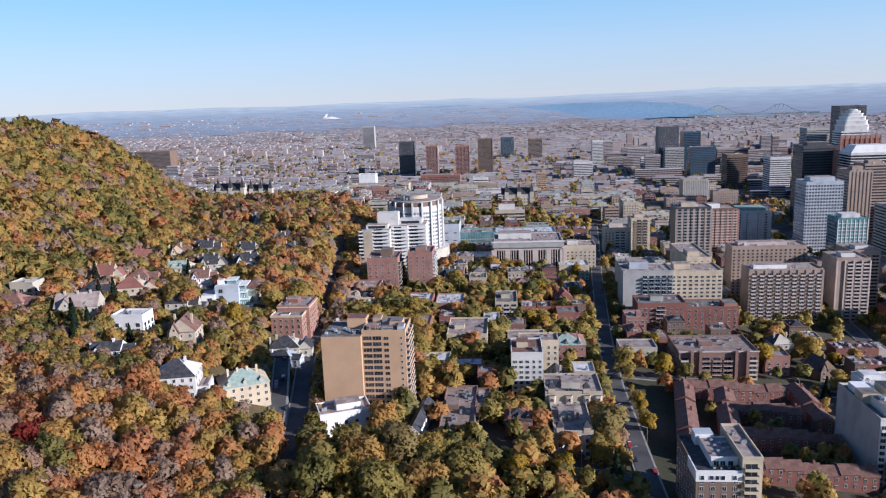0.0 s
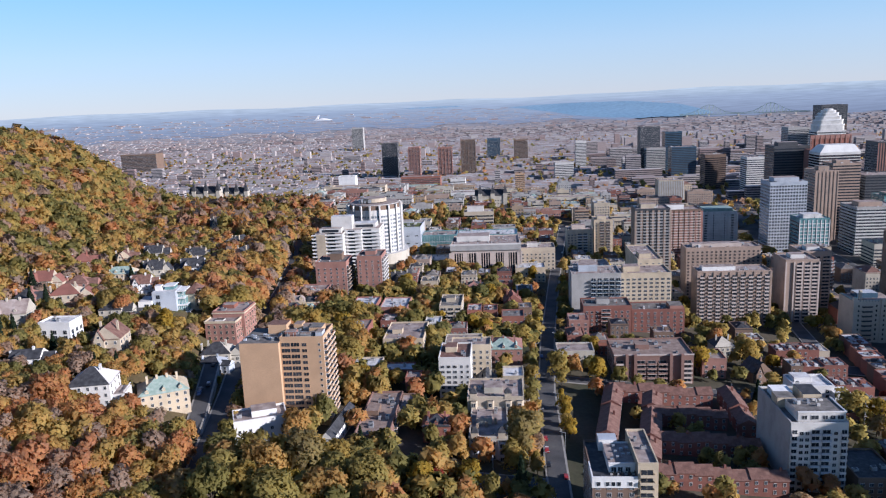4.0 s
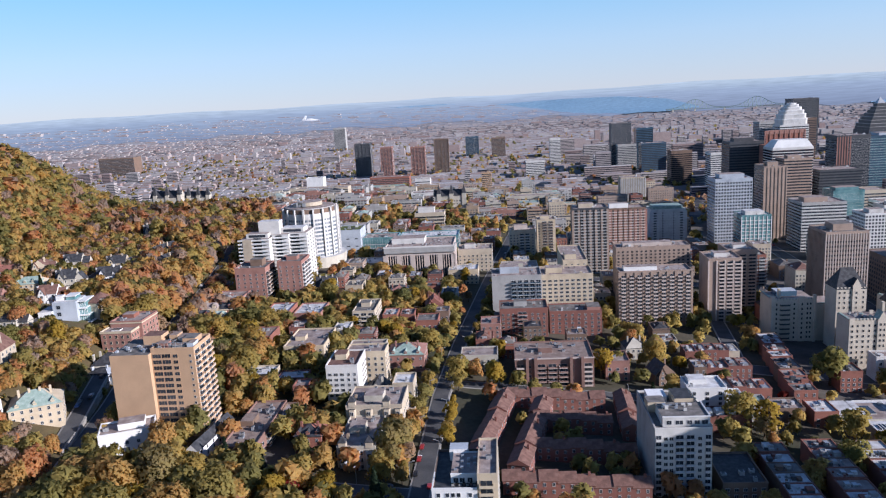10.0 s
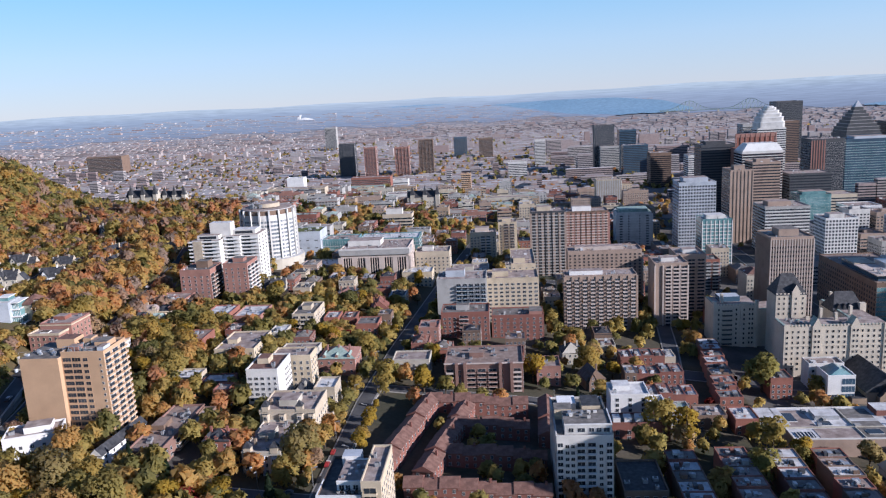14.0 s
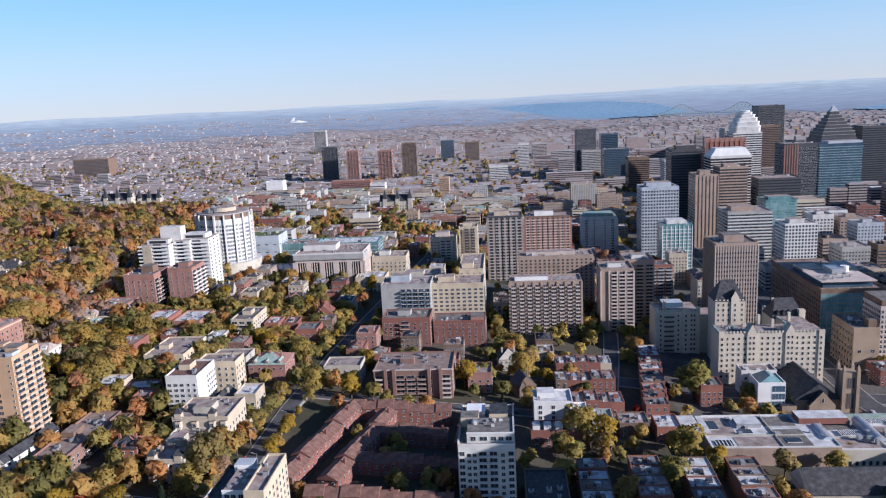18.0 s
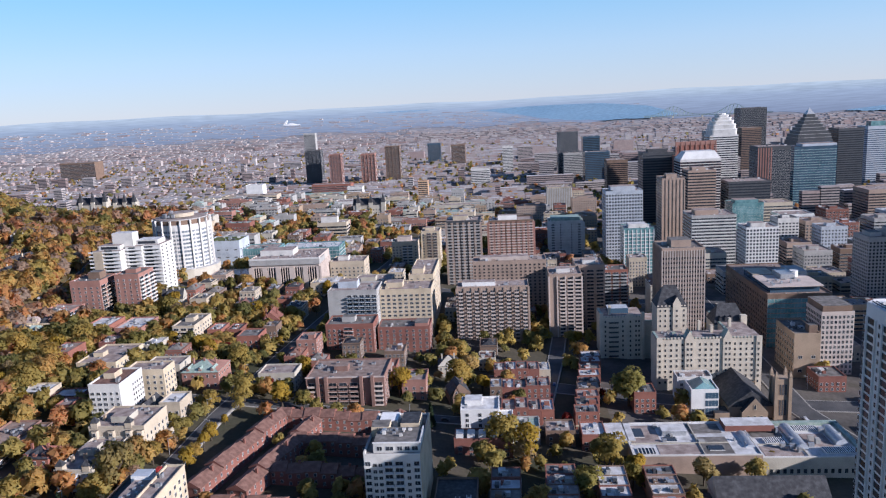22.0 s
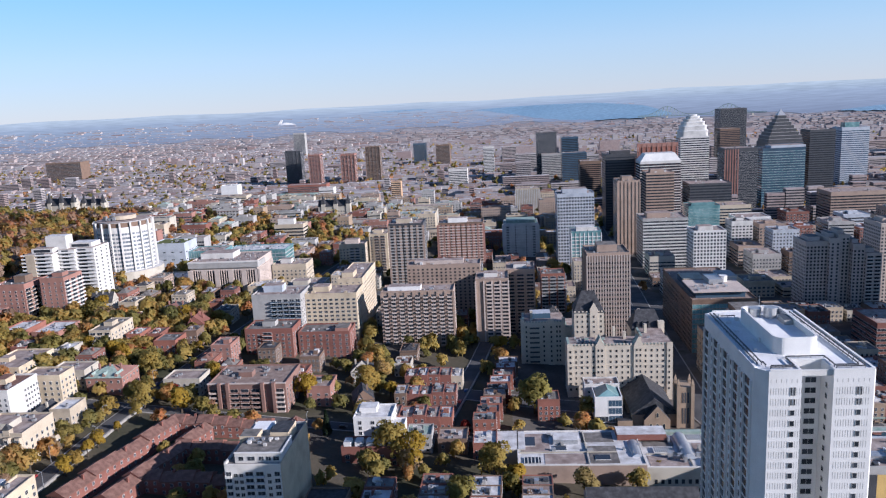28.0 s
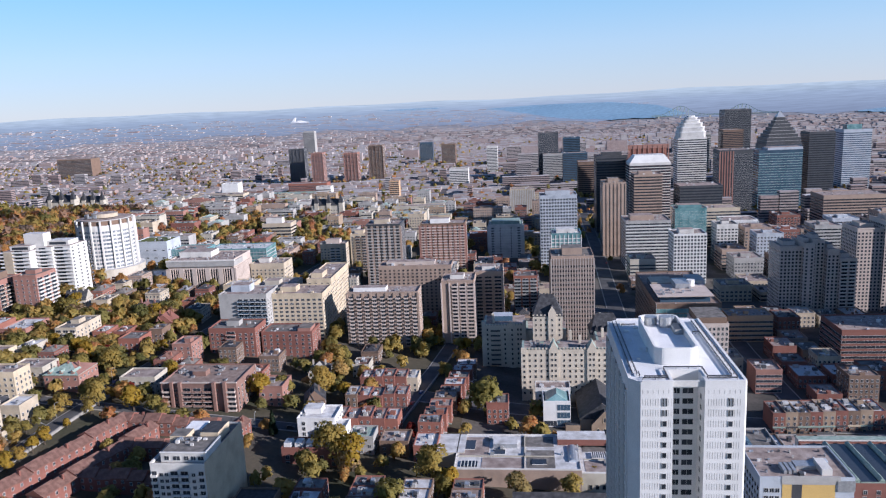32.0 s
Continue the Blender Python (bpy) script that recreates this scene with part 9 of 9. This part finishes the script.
def car_meshes(mat):
    if mat.name not in CARS:
        body = Mesh()
        prof = [(-2.15, 0.35), (2.15, 0.35), (2.2, 0.8), (1.25, 0.95), (0.6, 1.45), (-1.2, 1.48), (-1.95, 0.98), (-2.2, 0.9)]
        for s in (-0.88, 0.88):
            body.poly([(x, s * (0.86 if z > 1.2 else 1), z) for x, z in (prof if s < 0 else prof[::-1])], mat)
        for i in range(len(prof)):
            (xa, za), (xb, zb) = prof[i], prof[(i + 1) % len(prof)]
            fa, fb = (0.757 if za > 1.2 else 0.88), (0.757 if zb > 1.2 else 0.88)
            body.poly([(xa, -fa, za), (xa, fa, za), (xb, fb, zb), (xb, -fb, zb)], mat)
        glass = Mesh().box(-1.35, -0.84, 0.98, 0.75, 0.84, 1.36, GLASS)
        wheel = Mesh().prism([(0.32 * math.cos(i * 0.785), 0.32 * math.sin(i * 0.785)) for i in range(8)], -0.1, 0.1, TYRE)
        CARS[mat.name] = body.data("body"), glass.data("window"), wheel.data("wheel")
    return CARS[mat.name]


def car(x, y, turn, mat):
    z = max(ground(x + dx, y + dy) for dx in (-7, 0, 7) for dy in (-7, 0, 7) if abs(dx) != abs(dy) or dx == 0) + 0.42
    body, glass, wheel = car_meshes(mat)
    ob = thing("car", mat.name.split("_")[-1] + " car standing on the street", "car", pose(x, y, z, 0, 0, turn), "cars in the streets")
    part("body", body, ob)
    part("side_window", glass, ob)
    for a in (-1.35, 1.35):
        for s in (-0.8, 0.8):
            part("wheel", wheel, ob, at=pose(a, s, 0.32, 90))


CS = random.Random(4)
for path, n, off in ((ROADS["straight"][0], 12, 3.4), (ROADS["avenue"][0], 5, 3.2), (ROADS["front"][0], 6, 2.8), (ROADS["middle"][0], 5, 2.8), (ROADS["row_lane"][0], 5, 3.2), (ROADS["boulevard"][0], 6, 6.0), (ROADS["parking_strip"][0], 5, 1.5)):
    for i in range(n):
        k = CS.randrange(len(path) - 1)
        (x0, y0), (x1, y1) = path[k], path[k + 1]
        u = CS.random()
        ang = math.atan2(y1 - y0, x1 - x0)
        s = CS.choice((-1, 1))
        x, y = x0 + (x1 - x0) * u - math.sin(ang) * off * s, y0 + (y1 - y0) * u + math.cos(ang) * off * s
        if y > 200:
            car(x, y, math.degrees(ang) + (180 if s > 0 else 0), CS.choice(CAR_PAINT))


# street lamps
def lamp_meshes():
    pole = Mesh().prism([(0.11 * math.cos(i * 1.047), 0.11 * math.sin(i * 1.047)) for i in range(6)], -0.3, 8.2, METAL)
    arm = Mesh()
    for k in range(5):
        a0, a1 = k * 0.314, (k + 1) * 0.314
        arm.box(1.8 * math.sin(a0) - 0.05, -0.06, 8.0 + 1.1 * (1 - math.cos(a0)) * 0.6, 1.8 * math.sin(a1) + 0.05, 0.06, 8.15 + 1.1 * (1 - math.cos(a1)) * 0.6, METAL, bottom=True)
    head = Mesh().box(1.6, -0.18, 8.5, 2.6, 0.18, 8.72, GREYC, bottom=True)
    return pole.data("pole"), arm.data("arm"), head.data("lamp_head")


POLE, ARM, HEAD = lamp_meshes()
for x, y, turn in ((51.6, 300, 0), (62.6, 322, 180), (51.6, 345, 0), (62.8, 368, 180), (52.2, 392, 0), (65, 420, 180), (54.5, 445, 0), (69, 470, 180), (-40, 293.4, -90), (-5, 282.6, 90), (30, 293.4, -90), (120, 403.6, 90), (160, 402, 90), (395, 470, 180)):
    sl = thing("street_lamp", "grey metal street lamp with a curved arm", "street lamp", pose(x, y, ground(x, y) + 0.3, 0, 0, turn), "street lamps")
    part("pole", POLE, sl)
    part("arm", ARM, sl)
    part("lamp_head", HEAD, sl)
